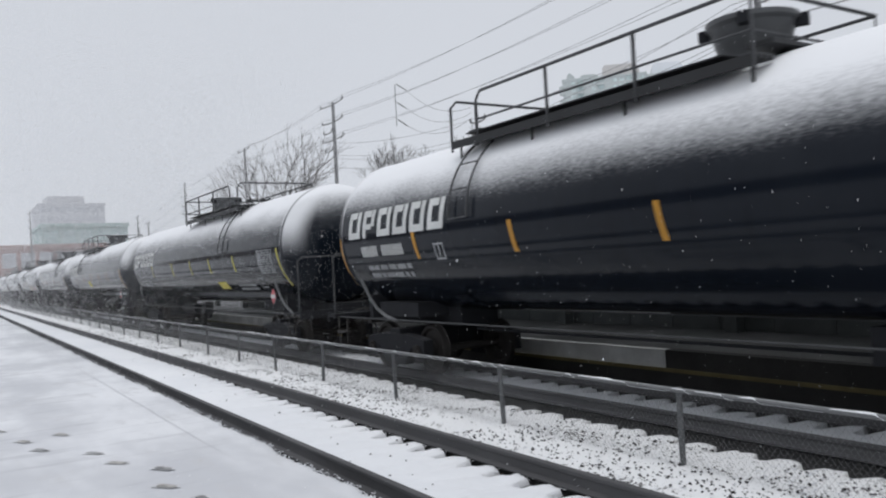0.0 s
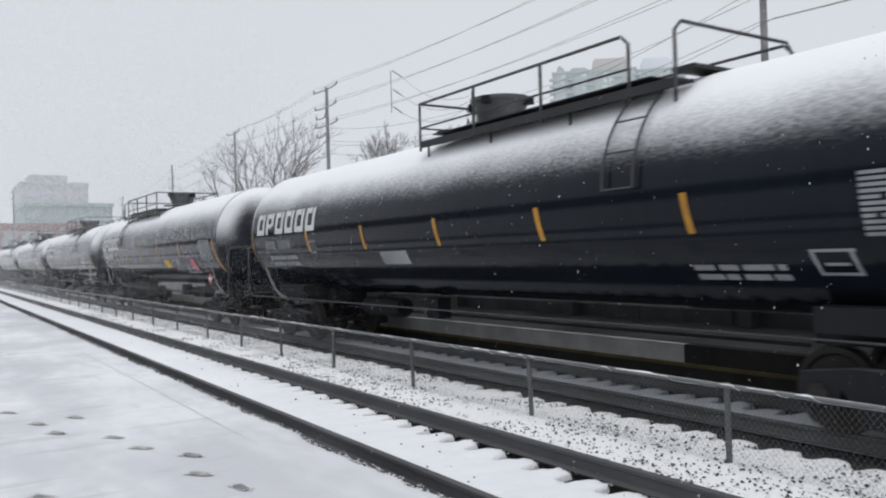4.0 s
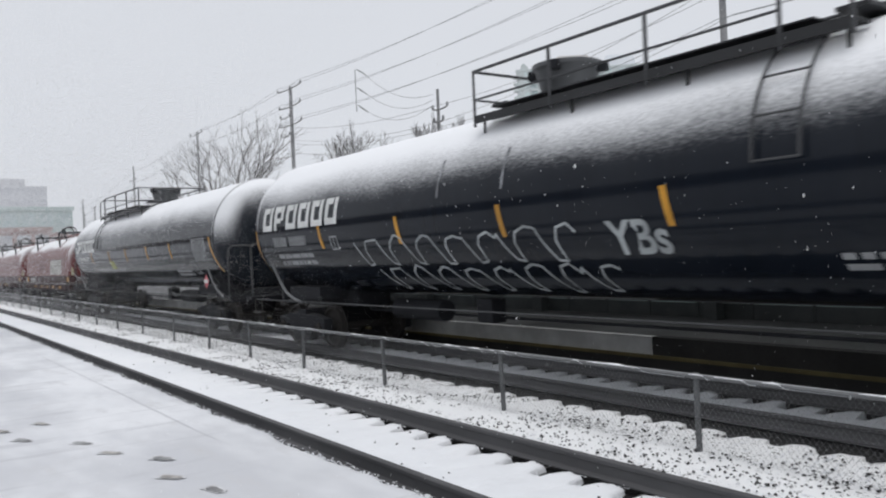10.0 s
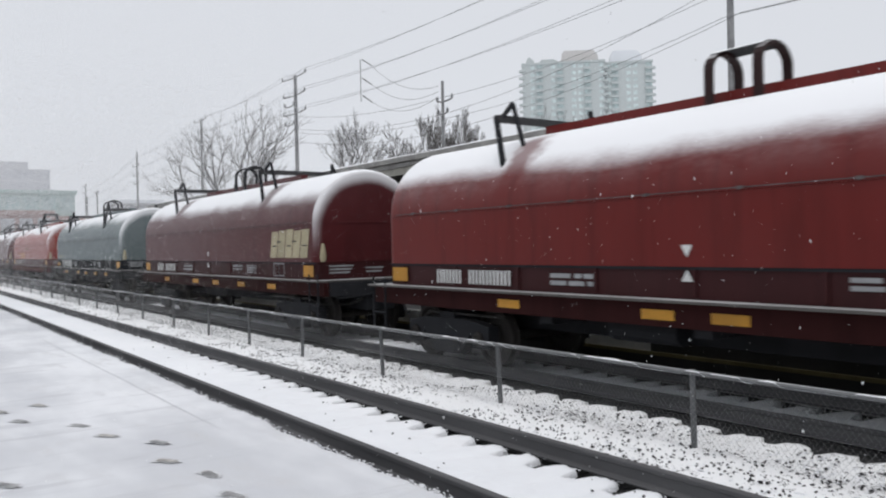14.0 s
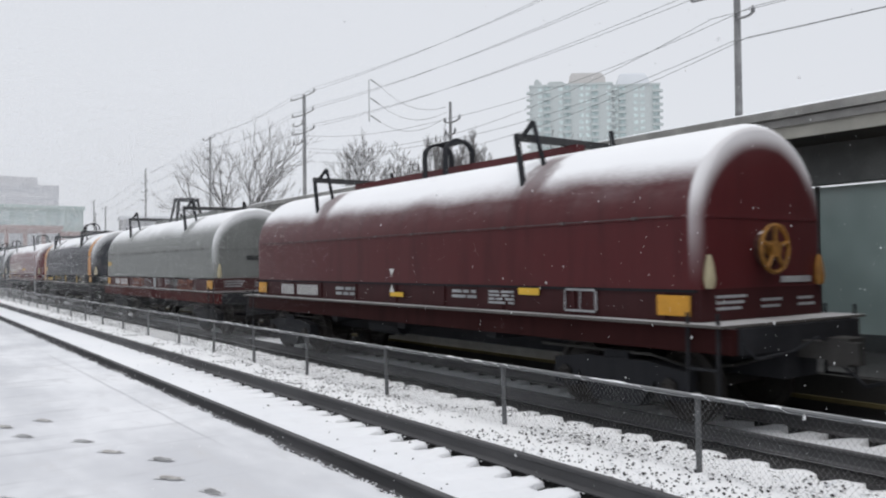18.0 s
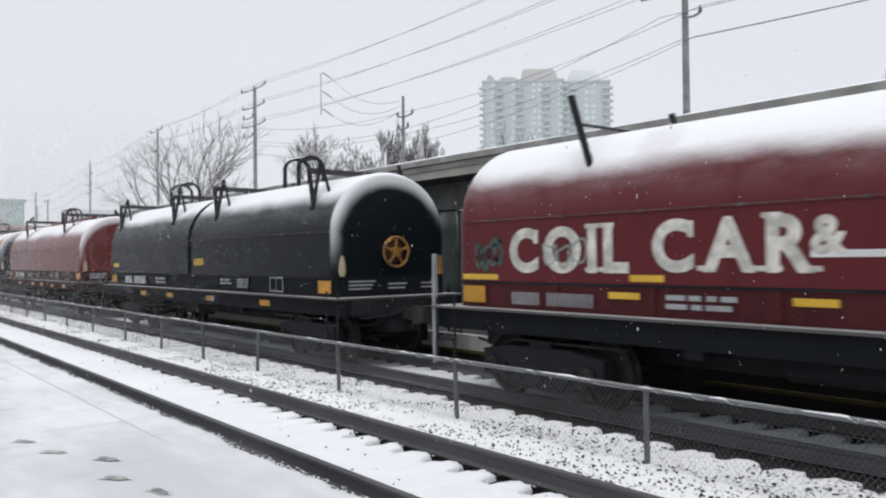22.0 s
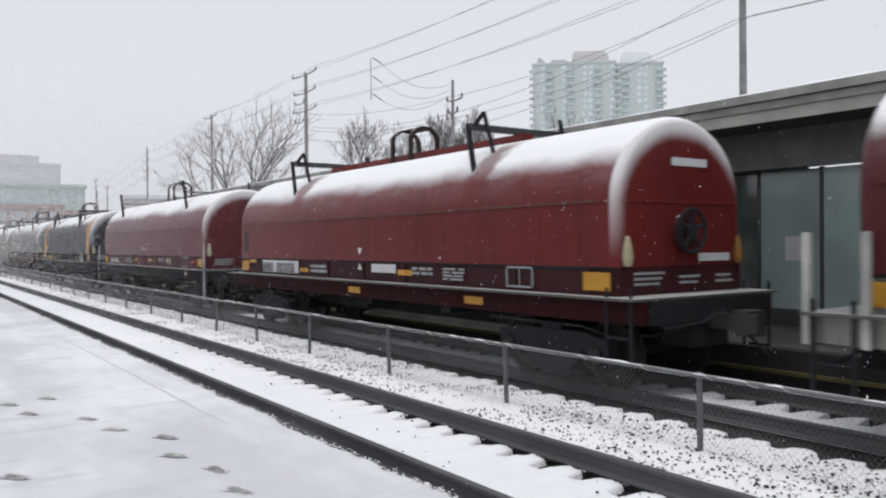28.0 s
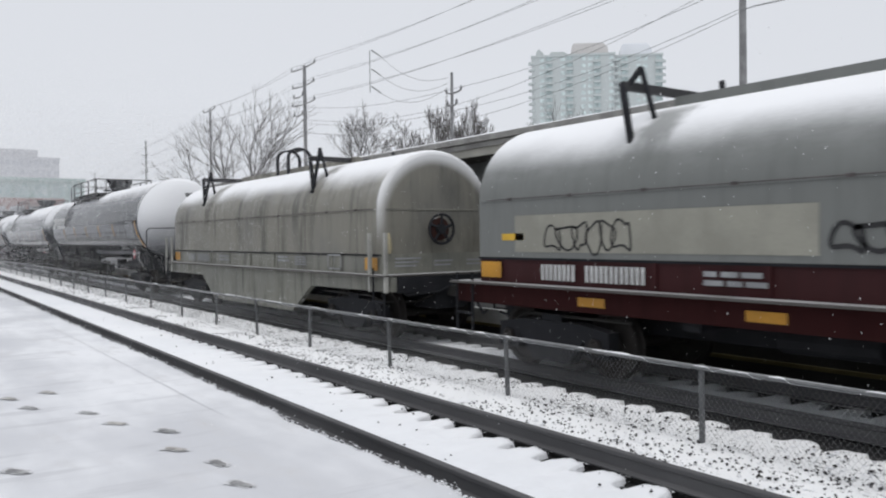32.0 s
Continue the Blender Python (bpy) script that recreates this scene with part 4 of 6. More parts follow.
def truck(parent, y, wheel_mat="wheel"):
    """A two-axle bogie; its wheels are parts of it."""
    t = part("bogie", lambda bm: box(bm, -1.1, 1.1, -0.2, 0.2, 0.42, 0.84), "under_snow", parent, "dark cast bogie", at=pose(0, y, FAR_Z), key="bogie")
    for x in (-1.02, 1.02):
        def side_frame(bm):
            o = [(-1.12, 0.3), (-1.12, 0.66), (-0.55, 0.74), (0.55, 0.74), (1.12, 0.66), (1.12, 0.3), (0.72, 0.3), (0.66, 0.52), (0.36, 0.16), (-0.36, 0.16), (-0.66, 0.52), (-0.72, 0.3)]
            f0 = [bm.verts.new((-0.1, a, b)) for a, b in o]
            f1 = [bm.verts.new((0.1, a, b)) for a, b in o]
            bm.faces.new(f0)
            bm.faces.new(f1[::-1])
            for i in range(len(o)):
                bm.faces.new((f0[i], f1[i], f1[(i + 1) % 12], f0[(i + 1) % 12]))

        part("side_frame", side_frame, "under_snow", t, at=pose(x, 0, 0), key="side_frame")
    for s in (-1, 1):
        def wheelset(bm):
            for x in (-0.75, 0.75):
                k = 1 if x > 0 else -1
                # from the outer hub over the plate and tread to the flange
                prof = [(0.1, 0.0), (0.1, 0.11), (0.03, 0.15), (0.02, 0.36), (0.065, 0.39), (0.068, 0.452), (-0.04, 0.462), (-0.05, 0.485), (-0.07, 0.48), (-0.07, 0.39), (-0.02, 0.36), (-0.02, 0.15), (-0.06, 0.1)]
                rings = [[bm.verts.new((x + k * d, max(rr, 0.001) * math.cos(q), max(rr, 0.001) * math.sin(q))) for q in (2 * math.pi * i / 28 for i in range(28))] for d, rr in prof]
                for p, q in zip(rings, rings[1:]):
                    for i in range(28):
                        bm.faces.new((p[i], p[(i + 1) % 28], q[(i + 1) % 28], q[i]))
            rod(bm, (-1.14, 0, 0), (1.14, 0, 0), 0.075, 10)
            for x in (-1.15, 1.15):
                rod(bm, (x - 0.02, 0, 0), (x + 0.02, 0, 0), 0.12, 6)
                for q in range(3):
                    a = 2 * math.pi * q / 3
                    rod(bm, (x * 1.03 - 0.02, 0.07 * math.cos(a), 0.07 * math.sin(a)), (x * 1.03 + 0.02, 0.07 * math.cos(a), 0.07 * math.sin(a)), 0.018, 6)

        WHEELS[s].append(part("wheelset", wheelset, wheel_mat, t, "worn steel wheels on one axle", at=pose(0, s * 0.89, 0.457), smooth=True, key="wheelset"))
    for x in (-1.02, 1.02):
        def springs(bm):
            for d in (-0.16, 0, 0.16):
                for k in range(5):
                    rod(bm, (x * 1.02, d, 0.26 + k * 0.05), (x * 1.02, d, 0.285 + k * 0.05), 0.07, 8)
        part("spring_nest", springs, "steel", t, key=("spring", x))
    return t


def coupler(parent, y, s):
    def build(bm):
        box(bm, -0.1, 0.1, min(y, y + s * 0.42), max(y, y + s * 0.42), 0.74, 0.94)
        box(bm, -0.17, 0.17, min(y + s * 0.42, y + s * 0.66), max(y + s * 0.42, y + s * 0.66), 0.68, 1.0)
        box(bm, -0.19, -0.08, min(y + s * 0.6, y + s * 0.78), max(y + s * 0.6, y + s * 0.78), 0.72, 0.96)
    part("coupler", build, "steel", parent, "rusty knuckle coupler")
    part("air_hose", lambda bm: pipe(bm, [(0.35, y + s * 0.1, 0.8), (0.36, y + s * 0.35, 0.6), (0.3, y + s * 0.6, 0.42), (0.2, y + s * 0.85, 0.5)], 0.025, 5), "under", parent, "black rubber air hose")


T_R, T_Z = 1.54, 2.61


T_A, T_B, T_HEAD = -9.15, 8.84, 0.77  # where the barrel's straight part ends, and the depth of its domed heads


def on_tank(y, z, lift=0.006):
    """A place on the near side of the barrel or of its heads."""
    d = max(T_A - y, y - T_B, 0.0) / T_HEAD
    r = T_R * math.sqrt(max(0.05, 1 - d * d))
    z = max(-0.99, min(0.99, (z - T_Z) / r))
    return (-(r + lift) * math.sqrt(1 - z * z), y, T_Z + (r + lift) * z)


def tank_patch(bm, ya, yb, za, zb, lean=0.0, lift=0.006):
    n = max(1, round(abs(zb - za) / 0.08))
    rows = []
    for i in range(n + 1):
        z = za + (zb - za) * i / n
        d = lean * (z - za)
        rows.append((bm.verts.new(on_tank(ya + d, z, lift)), bm.verts.new(on_tank(yb + d, z, lift))))
    for a, b in zip(rows, rows[1:]):
        bm.faces.new((a[0], a[1], b[1], b[0]))


def flat_patch(bm, ya, yb, za, zb, x, lean=0.0):
    d = lean * (zb - za)
    bm.faces.new([bm.verts.new(p) for p in ((x, ya, za), (x, yb, za), (x, yb + d, zb), (x, ya + d, zb))])


def char_bars(patch, bm, y, z, h, pattern, wide=0.6):
    """Plain bars of the size of the characters; pattern marks bars and gaps, read towards -y."""
    for c in pattern:
        if c == "#":
            patch(bm, y, y - wide * h, z, z + h)
        elif c == "H":  # a pair of bars
            patch(bm, y, y - wide * 0.36 * h, z, z + h)
            patch(bm, y - wide * 0.64 * h, y - wide * h, z, z + h)
        y -= wide * h + 0.16 * h
    return y


def text_rows(patch, bm, ya, yb, za, zb, rows, seed):
    """Small print as rows of thin bars."""
    r = random.Random(seed)
    for i in range(rows):
        z = zb - (zb - za) * (i + 0.5) / rows
        h = (zb - za) / rows * 0.3
        y = ya
        while y > yb + 0.05:
            w = min(r.uniform(0.12, 0.4), y - yb)
            patch(bm, y, y - w, z - h, z + h)
            y -= w + r.uniform(0.03, 0.07)


def ribbon(bm, pts, width, put):
    """A flat stroke along (y, z) points, laid on a surface by put."""
    pts = [Vector(p) for p in pts]
    rows = []
    for i, p in enumerate(pts):
        d = pts[min(i + 1, len(pts) - 1)] - pts[max(i - 1, 0)]
        n = Vector((-d.y, d.x)).normalized() * width / 2
        rows.append((bm.verts.new(put(*(p + n))), bm.verts.new(put(*(p - n)))))
    for a, b in zip(rows, rows[1:]):
        bm.faces.new((a[0], a[1], b[1], b[0]))


def scrawl(bm, y, z, w, h, put, seed, count, width, loops=2):
    """Spray-paint loops side by side, no letters."""
    r = random.Random(seed)
    for i in range(count):
        cy, cz = y - w * (i + 0.5) / count, z + h * r.uniform(0.4, 0.6)
        ay, az = w / count * r.uniform(0.45, 0.7), h * r.uniform(0.36, 0.52)
        p1, p2, p3 = r.uniform(0, 6), r.uniform(0, 6), r.choice((1, 2, 3))
        pts = []
        for k in range(31):
            t = k / 30 * 2 * math.pi * r.choice((1, 1)) * (0.75 + 0.25 * loops / 2)
            pts.append((cy + ay * math.cos(t + p1) + 0.25 * ay * math.cos(p3 * t + p2), cz + az * math.sin(t + p1) + 0.3 * az * math.sin((p3 + 1) * t + p2)))
        ribbon(bm, pts, width, put)


def tags(bm, y, z, w, h, put, seed, count, width):
    """A row of angular open spray-paint strokes, no letters."""
    r = random.Random(seed)
    step = w / count
    pts = []
    for i in range(count):
        y0 = y - step * i
        up = 0.75 + 0.25 * r.random()
        pts += [(y0, z + h * up), (y0 - step * 0.12, z + h * 0.5), (y0 - step * 0.3, z + h * r.uniform(0.0, 0.12)), (y0 - step * 0.5, z + h * r.uniform(0.0, 0.1)), (y0 - step * 0.42, z + h * 0.55),
                (y0 - step * 0.5, z + h * up), (y0 - step * 0.75, z + h * r.uniform(0.85, 1.05)), (y0 - step * 0.95, z + h * r.uniform(0.6, 0.95))]
    fine = []
    for a, b in zip(pts, pts[1:]):
        fine += [(a[0] + (b[0] - a[0]) * k / 4, a[1] + (b[1] - a[1]) * k / 4) for k in range(4)]
    ribbon(bm, fine, width, put)



def spikes(bm, y, z, w, h, put, seed, count, width):
    """Quick thin spray strokes fanning up from a rough base line."""
    r = random.Random(seed)
    ribbon(bm, [(y - w * i / 8, z + h * r.uniform(0.0, 0.08)) for i in range(9)], width, put)
    for i in range(count):
        a = y - w * (0.12 + 0.7 * i / count) + r.uniform(-0.04, 0.04)
        top = h * r.uniform(0.3, 1.0)
        lean = (i / count - 0.45) * w * r.uniform(0.2, 0.9)
        ribbon(bm, [(a - lean * u * u, z + top * u) for u in (0, 0.2, 0.4, 0.6, 0.8, 1.0)], width * r.uniform(0.5, 1.2), put)
        if i % 3 == 0:
            ribbon(bm, [(a + 0.09 * math.cos(q), z + h * 0.25 + 0.07 * math.sin(q)) for q in (0.9 * k for k in range(8))], width * 0.7, put)


def tank_car(lead, kind, seed, extras=(), white_end=False, slide=0.27, streaks=(), spots=(5.6, 2.9, 0.2, -2.5, -5.1)):
    """kind A: the ladder towards the leading end; kind B: turned round."""
    s = 1 if kind == "A" else -1
    car = holder("tank_car", "long black tank car with snow-covered top and yellow reflectors", "tank car", "cars of the freight train")
    TRAIN.append((car, lead + 9.325 + slide))
    head = [(T_HEAD * math.sin(a), T_R * math.cos(a)) for a in (math.pi / 2 * i / 15 for i in range(16))]

    def barrel(bm):
        prof = [(T_A - d, max(r, 0.0)) for d, r in head[::-1]]
        prof[0] = (prof[0][0], 0.0)
        prof += [(-9.1, T_R), (-4.5, T_R), (0, T_R), (4.5, T_R), (8.8, T_R)]
        tail = [(T_B + d, max(r, 0.0)) for d, r in head]
        tail[-1] = (tail[-1][0], 0.0)
        lathe_y(bm, prof + tail, 64, 0, T_Z)

    part("barrel", barrel, "black_drifted" if white_end else "black", car, "glossy black barrel fading to snow on top", smooth="all", key="barrel")
    for y in (-9.12, 8.81):
        part("weld_band", lambda bm: lathe_y(bm, [(-0.03, T_R + 0.002), (-0.022, T_R + 0.014), (0.022, T_R + 0.014), (0.03, T_R + 0.002)], 64, 0, T_Z), "black", car, at=pose(0, y, 0), smooth=True, key="weld")

    # the top platform with its bonnet and railings
    ya, yb = sorted((0.85 * s, -5.0 * s))
    platform = part("platform", lambda bm: box(bm, -1.19, 1.19, ya + 0.4, yb - 0.4, 4.04, 4.06), "deck_dark", car, "dark grated top platform", key=("platform", s))
    for x in (-1.19, 0.85):
        for i in range(4):
            part("grating_bar", lambda bm: box(bm, 0, 0.06, ya, yb, 3.93, 3.97), "deck_dark", platform, at=pose(x + 0.09 * i, 0, 0), key=("grating", s))
    for y in (ya, yb - 0.35):
        part("end_plate", lambda bm: box(bm, -0.85, 0.85, 0, 0.35, 4.13, 4.18), "deck_dark", platform, at=pose(0, y, 0), key="deck_end")
    for x in (-1.22, 1.19):
        part("side_fascia", lambda bm: box(bm, 0, 0.03, ya, yb, 3.85, 3.97), "deck_dark", platform, at=pose(x, 0, 0), key=("fascia_bar", s))
        for i in range(4):
            part("bracket", lambda bm: box(bm, 0, 0.02, -0.02, 0.02, 3.5, 3.94), "deck_dark", platform, at=pose(x + 0.12, ya + 0.1 + (yb - ya - 0.2) * i / 3, 0), key="deck_bracket")
    def guard(bm):
        top, mid, gap = 4.66, 4.22, 0.75
        for x in (-1.2, 1.2):
            end = -5.0 * s + gap * s if x < 0 else -5.0 * s
            run = [(x, 0.85 * s, 3.8), (x, 0.85 * s, top), (x, end + 0.12 * s, top), (x, end, top - 0.12), (x, end, 3.8)]
            pipe(bm, run, 0.024, 6)
            pipe(bm, [(x, 0.85 * s, mid), (x, end, mid)], 0.018, 5)
            for u in (0.33, 0.66):
                rod(bm, (x, 0.85 * s + (end - 0.85 * s) * u, 3.8), (x, 0.85 * s + (end - 0.85 * s) * u, top), 0.026, 6)
        y = -5.0 * s
        pipe(bm, [(-1.2, y, 3.8), (-1.2, y, top - 0.12), (-1.08, y, top), (1.08, y, top), (1.2, y, top - 0.12), (1.2, y, 3.8)], 0.024, 6)
        y = 0.85 * s
        pipe(bm, [(-1.2, y, top), (1.2, y, top)], 0.024, 6)
        pipe(bm, [(-1.2, y, mid), (1.2, y, mid)], 0.018, 5)
    part("guard_rail", guard, "railing", car, "bent pipe railing")
    part("bonnet", lambda bm: lathe_z(bm, [(4.0, 0.5), (4.12, 0.5), (4.14, 0.36), (4.24, 0.36), (4.32, 0.42), (4.6, 0.5), (4.64, 0.55), (4.7, 0.55), (4.74, 0.2)], 28), "bonnet", car, "round grey valve housing", smooth=True, key="bonnet")
    for a in (0.4, 2.0, 3.6, 5.2):
        part("bonnet_lug", lambda bm: box(bm, 0.48, 0.64, -0.06, 0.06, 4.54, 4.68), "under", car, at=pose(0, 0, 0, 0, 0, math.degrees(a)), key="lug")
    def ladder(bm):
        y = -4.37 * s
        for d in (-0.26, 0.26):
            pts = []
            for i in range(13):
                a = radians(128 + i * 4.2)
                pts.append(((T_R + 0.07) * math.cos(a), y + d, T_Z + (T_R + 0.07) * math.sin(a)))
            pipe(bm, pts, 0.018, 6)
        for i in range(0, 13, 4):
            a = radians(128 + i * 4.2)
            p = ((T_R + 0.07) * math.cos(a), y, T_Z + (T_R + 0.07) * math.sin(a))
            rod(bm, (p[0], y - 0.26, p[2]), (p[0], y + 0.26, p[2]), 0.014, 5)
    part("ladder", ladder, "railing", car, "curved side ladder")

    # reflectors and plain painted blocks
    for y, z0, z1, lean in ((9.0, 1.6, 2.56, -0.16), *((q - slide, 2.06, 2.53, 0.1) for q in spots), (-9.0, 1.62, 2.58, 0.16)):
        part("reflector_strip", lambda bm: tank_patch(bm, y + 0.05, y - 0.05, z0, z1, lean), "lemon" if seed == 42 else "yellow", car)
    for i in range(6):
        def mark(bm):
            h, w, y = 0.52, 0.5, 8.75 - slide - 0.615 * i
            for a, b, c, d in ((0, 0.28, 0, 1), (0.74, 1, 0, 1), (0.28, 0.74, 0.76, 1), (0.28, 0.74, 0, 0.24)) if i != 1 else ((0, 0.28, 0, 1), (0.74, 1, 0.4, 1), (0.28, 0.74, 0.76, 1), (0.28, 0.74, 0.3, 0.5)):
                tank_patch(bm, y - a * w, y - b * w, 2.53 + c * h, 2.53 + d * h, -0.12, 0.007)
        part("mark_block", mark, "white", car, "hollow white painted block", key=("mark", i, slide))
    def number(bm):
        char_bars(tank_patch, bm, 8.25 - slide, 2.16, 0.2, "HHHH HHHHH", 0.66)
    tagged(part("car_number", number, "white" if seed % 2 else "dull", car), kind="stuff")
    def small(bm):
        text_rows(tank_patch, bm, 8.2 - slide, 6.5 - slide, 1.72, 2.02, 2, seed)
    tagged(part("small_print", small, "dull", car), kind="stuff")
    part("emblem", lambda bm: [tank_patch(bm, 5.29, 4.99, a, b) for a, b in ((2.02, 2.05), (2.27, 2.3))] + [tank_patch(bm, a, a - 0.035, 2.02, 2.3) for a in (5.29, 5.16, 5.025)] and None, "dull", car, key="emblem")
    tagged(part("data_panel", lambda bm: text_rows(tank_patch, bm, -7.35, -8.5, 1.95, 2.58, 11, seed + 50), "dull", car, "block of small grey print"), kind="stuff")
    if seed not in (46, 47):
        tagged(part("notice_print", lambda bm: text_rows(tank_patch, bm, -4.8 - 0.2 * (seed % 3), -6.4, 1.5, 1.72, 2, seed + 9), "dull", car), kind="stuff")
    def outline(bm):
        for a, b, c, d in ((-6.75, -7.2, 1.82, 1.85), (-6.75, -7.2, 1.58, 1.61), (-6.75, -6.79, 1.58, 1.85), (-7.16, -7.2, 1.58, 1.85), (-6.84, -7.1, 1.68, 1.71)):
            tank_patch(bm, a, b, c, d, 0.12)
    part("stencil_box", outline, "dull", car, key="stencil")
    def placard(bm):
        y, z, q = -7.95, 1.36, 0.2
        vs = [bm.verts.new(p) for p in ((-1.34, y, z + q), (-1.34, y - q, z), (-1.34, y, z - q), (-1.34, y + q, z))]
        bm.faces.new(vs)
        vs = [bm.verts.new((p.co.x + 0.012, p.co.y, p.co.z)) for p in vs]
        bm.faces.new(vs)
    p = part("placard", placard, "red", car, "red diamond placard with a white band", key="placard")
    part("band", lambda bm: flat_patch(bm, -7.79, -8.11, 1.31, 1.41, -1.346), "white", p, key="placard_band")
    def end_placard(bm):
        q = 0.2
        for d in (0, 0.012):
            bm.faces.new([bm.verts.new(c) for c in ((0.95, -9.95 + d, 1.36 + q), (0.95 + q, -9.95 + d, 1.36), (0.95, -9.95 + d, 1.36 - q), (0.95 - q, -9.95 + d, 1.36))])
    part("placard", end_placard, "red", car, key="end_placard")
    def end_print(bm):
        r = random.Random(4)
        for i in range(6):
            z = 3.45 - i * 0.13 - (0.06 if i else 0)
            for a in ((0.05, 0.45), (0.5, 0.95)) if i == 0 else ((0.18, 0.18 + r.uniform(0.3, 0.7)),):
                d = []
                for x, zz in ((a[0], z), (a[1], z), (a[1], z + (0.14 if i == 0 else 0.05)), (a[0], z + (0.14 if i == 0 else 0.05))):
                    rr = math.hypot(x, zz - T_Z) / T_R
                    d.append(bm.verts.new((x, T_A - T_HEAD * math.sqrt(max(0, 1 - rr * rr)) - 0.012, zz)))
                bm.faces.new(d)
    tagged(part("end_print", end_print, "print_dim", car, key="end_print"), kind="stuff")

    # underframe
    for e in (-1, 1):
        def stub(bm):
            a, b = sorted((e * 6.2, e * 9.95))
            box(bm, -0.42, 0.42, a, b, 0.78, 1.14)
        part("stub_sill", stub, "under_snow", car, "dark stub sill", key=("stub", e))
        part("end_step", lambda bm: box(bm, -1.42, 1.42, e * 9.77 - 0.16, e * 9.77 + 0.16, 0.92, 1.0), "under_snow", car, "snow-dusted end step", key=("estep", e))
        part("headstock", lambda bm: box(bm, -1.42, 1.42, e * 9.97 - 0.03, e * 9.97 + 0.03, 0.82, 1.02), "under_snow", car, key=("hstock", e))
        def saddle(bm):
            a, b = sorted((e * 6.6, e * 8.1))
            box(bm, -1.1, 1.1, a, b, 0.98, 1.25)
            box(bm, -1.15, 1.15, e * 8.4 - 0.06, e * 8.4 + 0.06, 0.94, 1.4)
        part("saddle", saddle, "under_snow", car, "dark saddle under the barrel", key=("saddle", e))
        for x in (-1.4, 1.4):
            curve = [(x, e * 8.3, 1.72), (x, e * 8.3 - 0.12, 1.6), (x, e * 8.3 - 0.35, 1.36), (x, e * 8.3 - 0.65, 1.14), (x, e * 8.3 - 1.0, 1.01), (x, e * 8.3 - (1.4 if e > 0 else 1.15), 0.93)]
            part("curved_strap", lambda bm: pipe(bm, curve, 0.032, 6), "strap", car, "frosted grey curved handhold", smooth=True, key=("strap", e, x))
        part("end_handrail", lambda bm: pipe(bm, [(-1.35, e * 9.74, 1.0), (-1.35, e * 9.75, 2.2), (-1.25, e * 9.79, 2.3), (-0.6, e * 9.98, 2.3), (0, e * 10.03, 2.3), (0.6, e * 10.03, 2.3), (1.25, e * 9.98, 2.3), (1.35, e * 9.97, 2.2), (1.35, e * 9.95, 1.0)], 0.024, 6), "railing", car)
        def step(bm):
            for d in (-0.2, 0.2):
                rod(bm, (-1.38, e * 9.3 + d, 0.95), (-1.38, e * 9.3 + d, 0.35), 0.018, 5)
            box(bm, -1.44, -1.32, e * 9.3 - 0.22, e * 9.3 + 0.22, 0.33, 0.36)
            box(bm, -1.44, -1.32, e * 9.3 - 0.22, e * 9.3 + 0.22, 0.62, 0.65)
        part("sill_step", step, "steel", car)
        coupler(car, e * 9.95, e)
        truck(car, e * 7.55)
    part("side_pipe", lambda bm: rod(bm, (-1.42, -9.3, 0.95), (-1.42, 9.3, 0.95), 0.014, 6), "railing", car, "thin pipe along the side")
    part("air_reservoir", lambda bm: rod(bm, (-0.35, 3.0 * s, 0.8), (-0.35, 4.6 * s, 0.8), 0.2, 12), "under", car, key=("reservoir", s))
    part("valve_box", lambda bm: box(bm, -0.5, -0.2, 1.7 * s - 0.2, 1.7 * s + 0.2, 0.65, 1.05), "under", car, key=("valvebox", s))
    part("brake_rod", lambda bm: rod(bm, (-0.2, -6, 0.72), (-0.2, 6, 0.72), 0.025, 5), "under", car, key="brakerod")
    for y in streaks:
        tagged(part("snow_streak", lambda bm: ribbon(bm, [(y - slide - 0.004 * i, 2.75 + 0.055 * i) for i in range(12)], 0.045, lambda a, b: on_tank(a, b, 0.008)), "streak", car, "streak of snow caught on a weld"), kind="stuff")
    for what, *v in extras:
        if what == "sheet":
            y0, y1, z0, z1, mat = v
            part("decal", lambda bm: tank_patch(bm, y0 - slide, y1 - slide, z0, z1), mat, car, "coloured notice sheet")
        elif what == "cover":
            y0, y1, z0, z1, mat = v
            part("decal", lambda bm: tank_patch(bm, y0 - slide, y1 - slide, z0, z1, 0.0, 0.009 if mat == "red" else 0.012), mat, car, "coloured notice sheet")
        elif what == "words":
            text, y, z, h, mat = v
            ob = words(text, h, mat, car, (0, 0, 0))
            for p in ob.data.vertices:
                p.co = on_tank(y - slide - p.co.x, z + p.co.y, 0.009)
            ob.matrix_basis = Matrix()
        elif what == "outline":
            y, z, w, h, n, width, mat = v
            tagged(part("graffiti", lambda bm: tags(bm, y - slide, z, w, h, on_tank, seed, n, width), mat, car, "thin spray-painted outline letters, not legible"), kind="stuff")
        else:
            y, z, w, h, n, width, mat = v
            tagged(part("graffiti", lambda bm: scrawl(bm, y - slide, z, w, h, on_tank, seed, n, width), mat, car, "loose spray-painted loops"), kind="stuff")
    return car


C_W = 1.325


def hood_outline(k=1.0):
    pts = [(-C_W * k, 1.55), (-C_W * k, 1.95), (-C_W * k, 2.36)]
    for i in range(21):
        a = math.pi - math.pi * i / 20
        pts.append((C_W * k * math.cos(a), 2.4 + 1.185 * k * math.sin(a)))
    return pts + [(C_W * k, 2.36), (C_W * k, 1.95), (C_W * k, 1.55)]


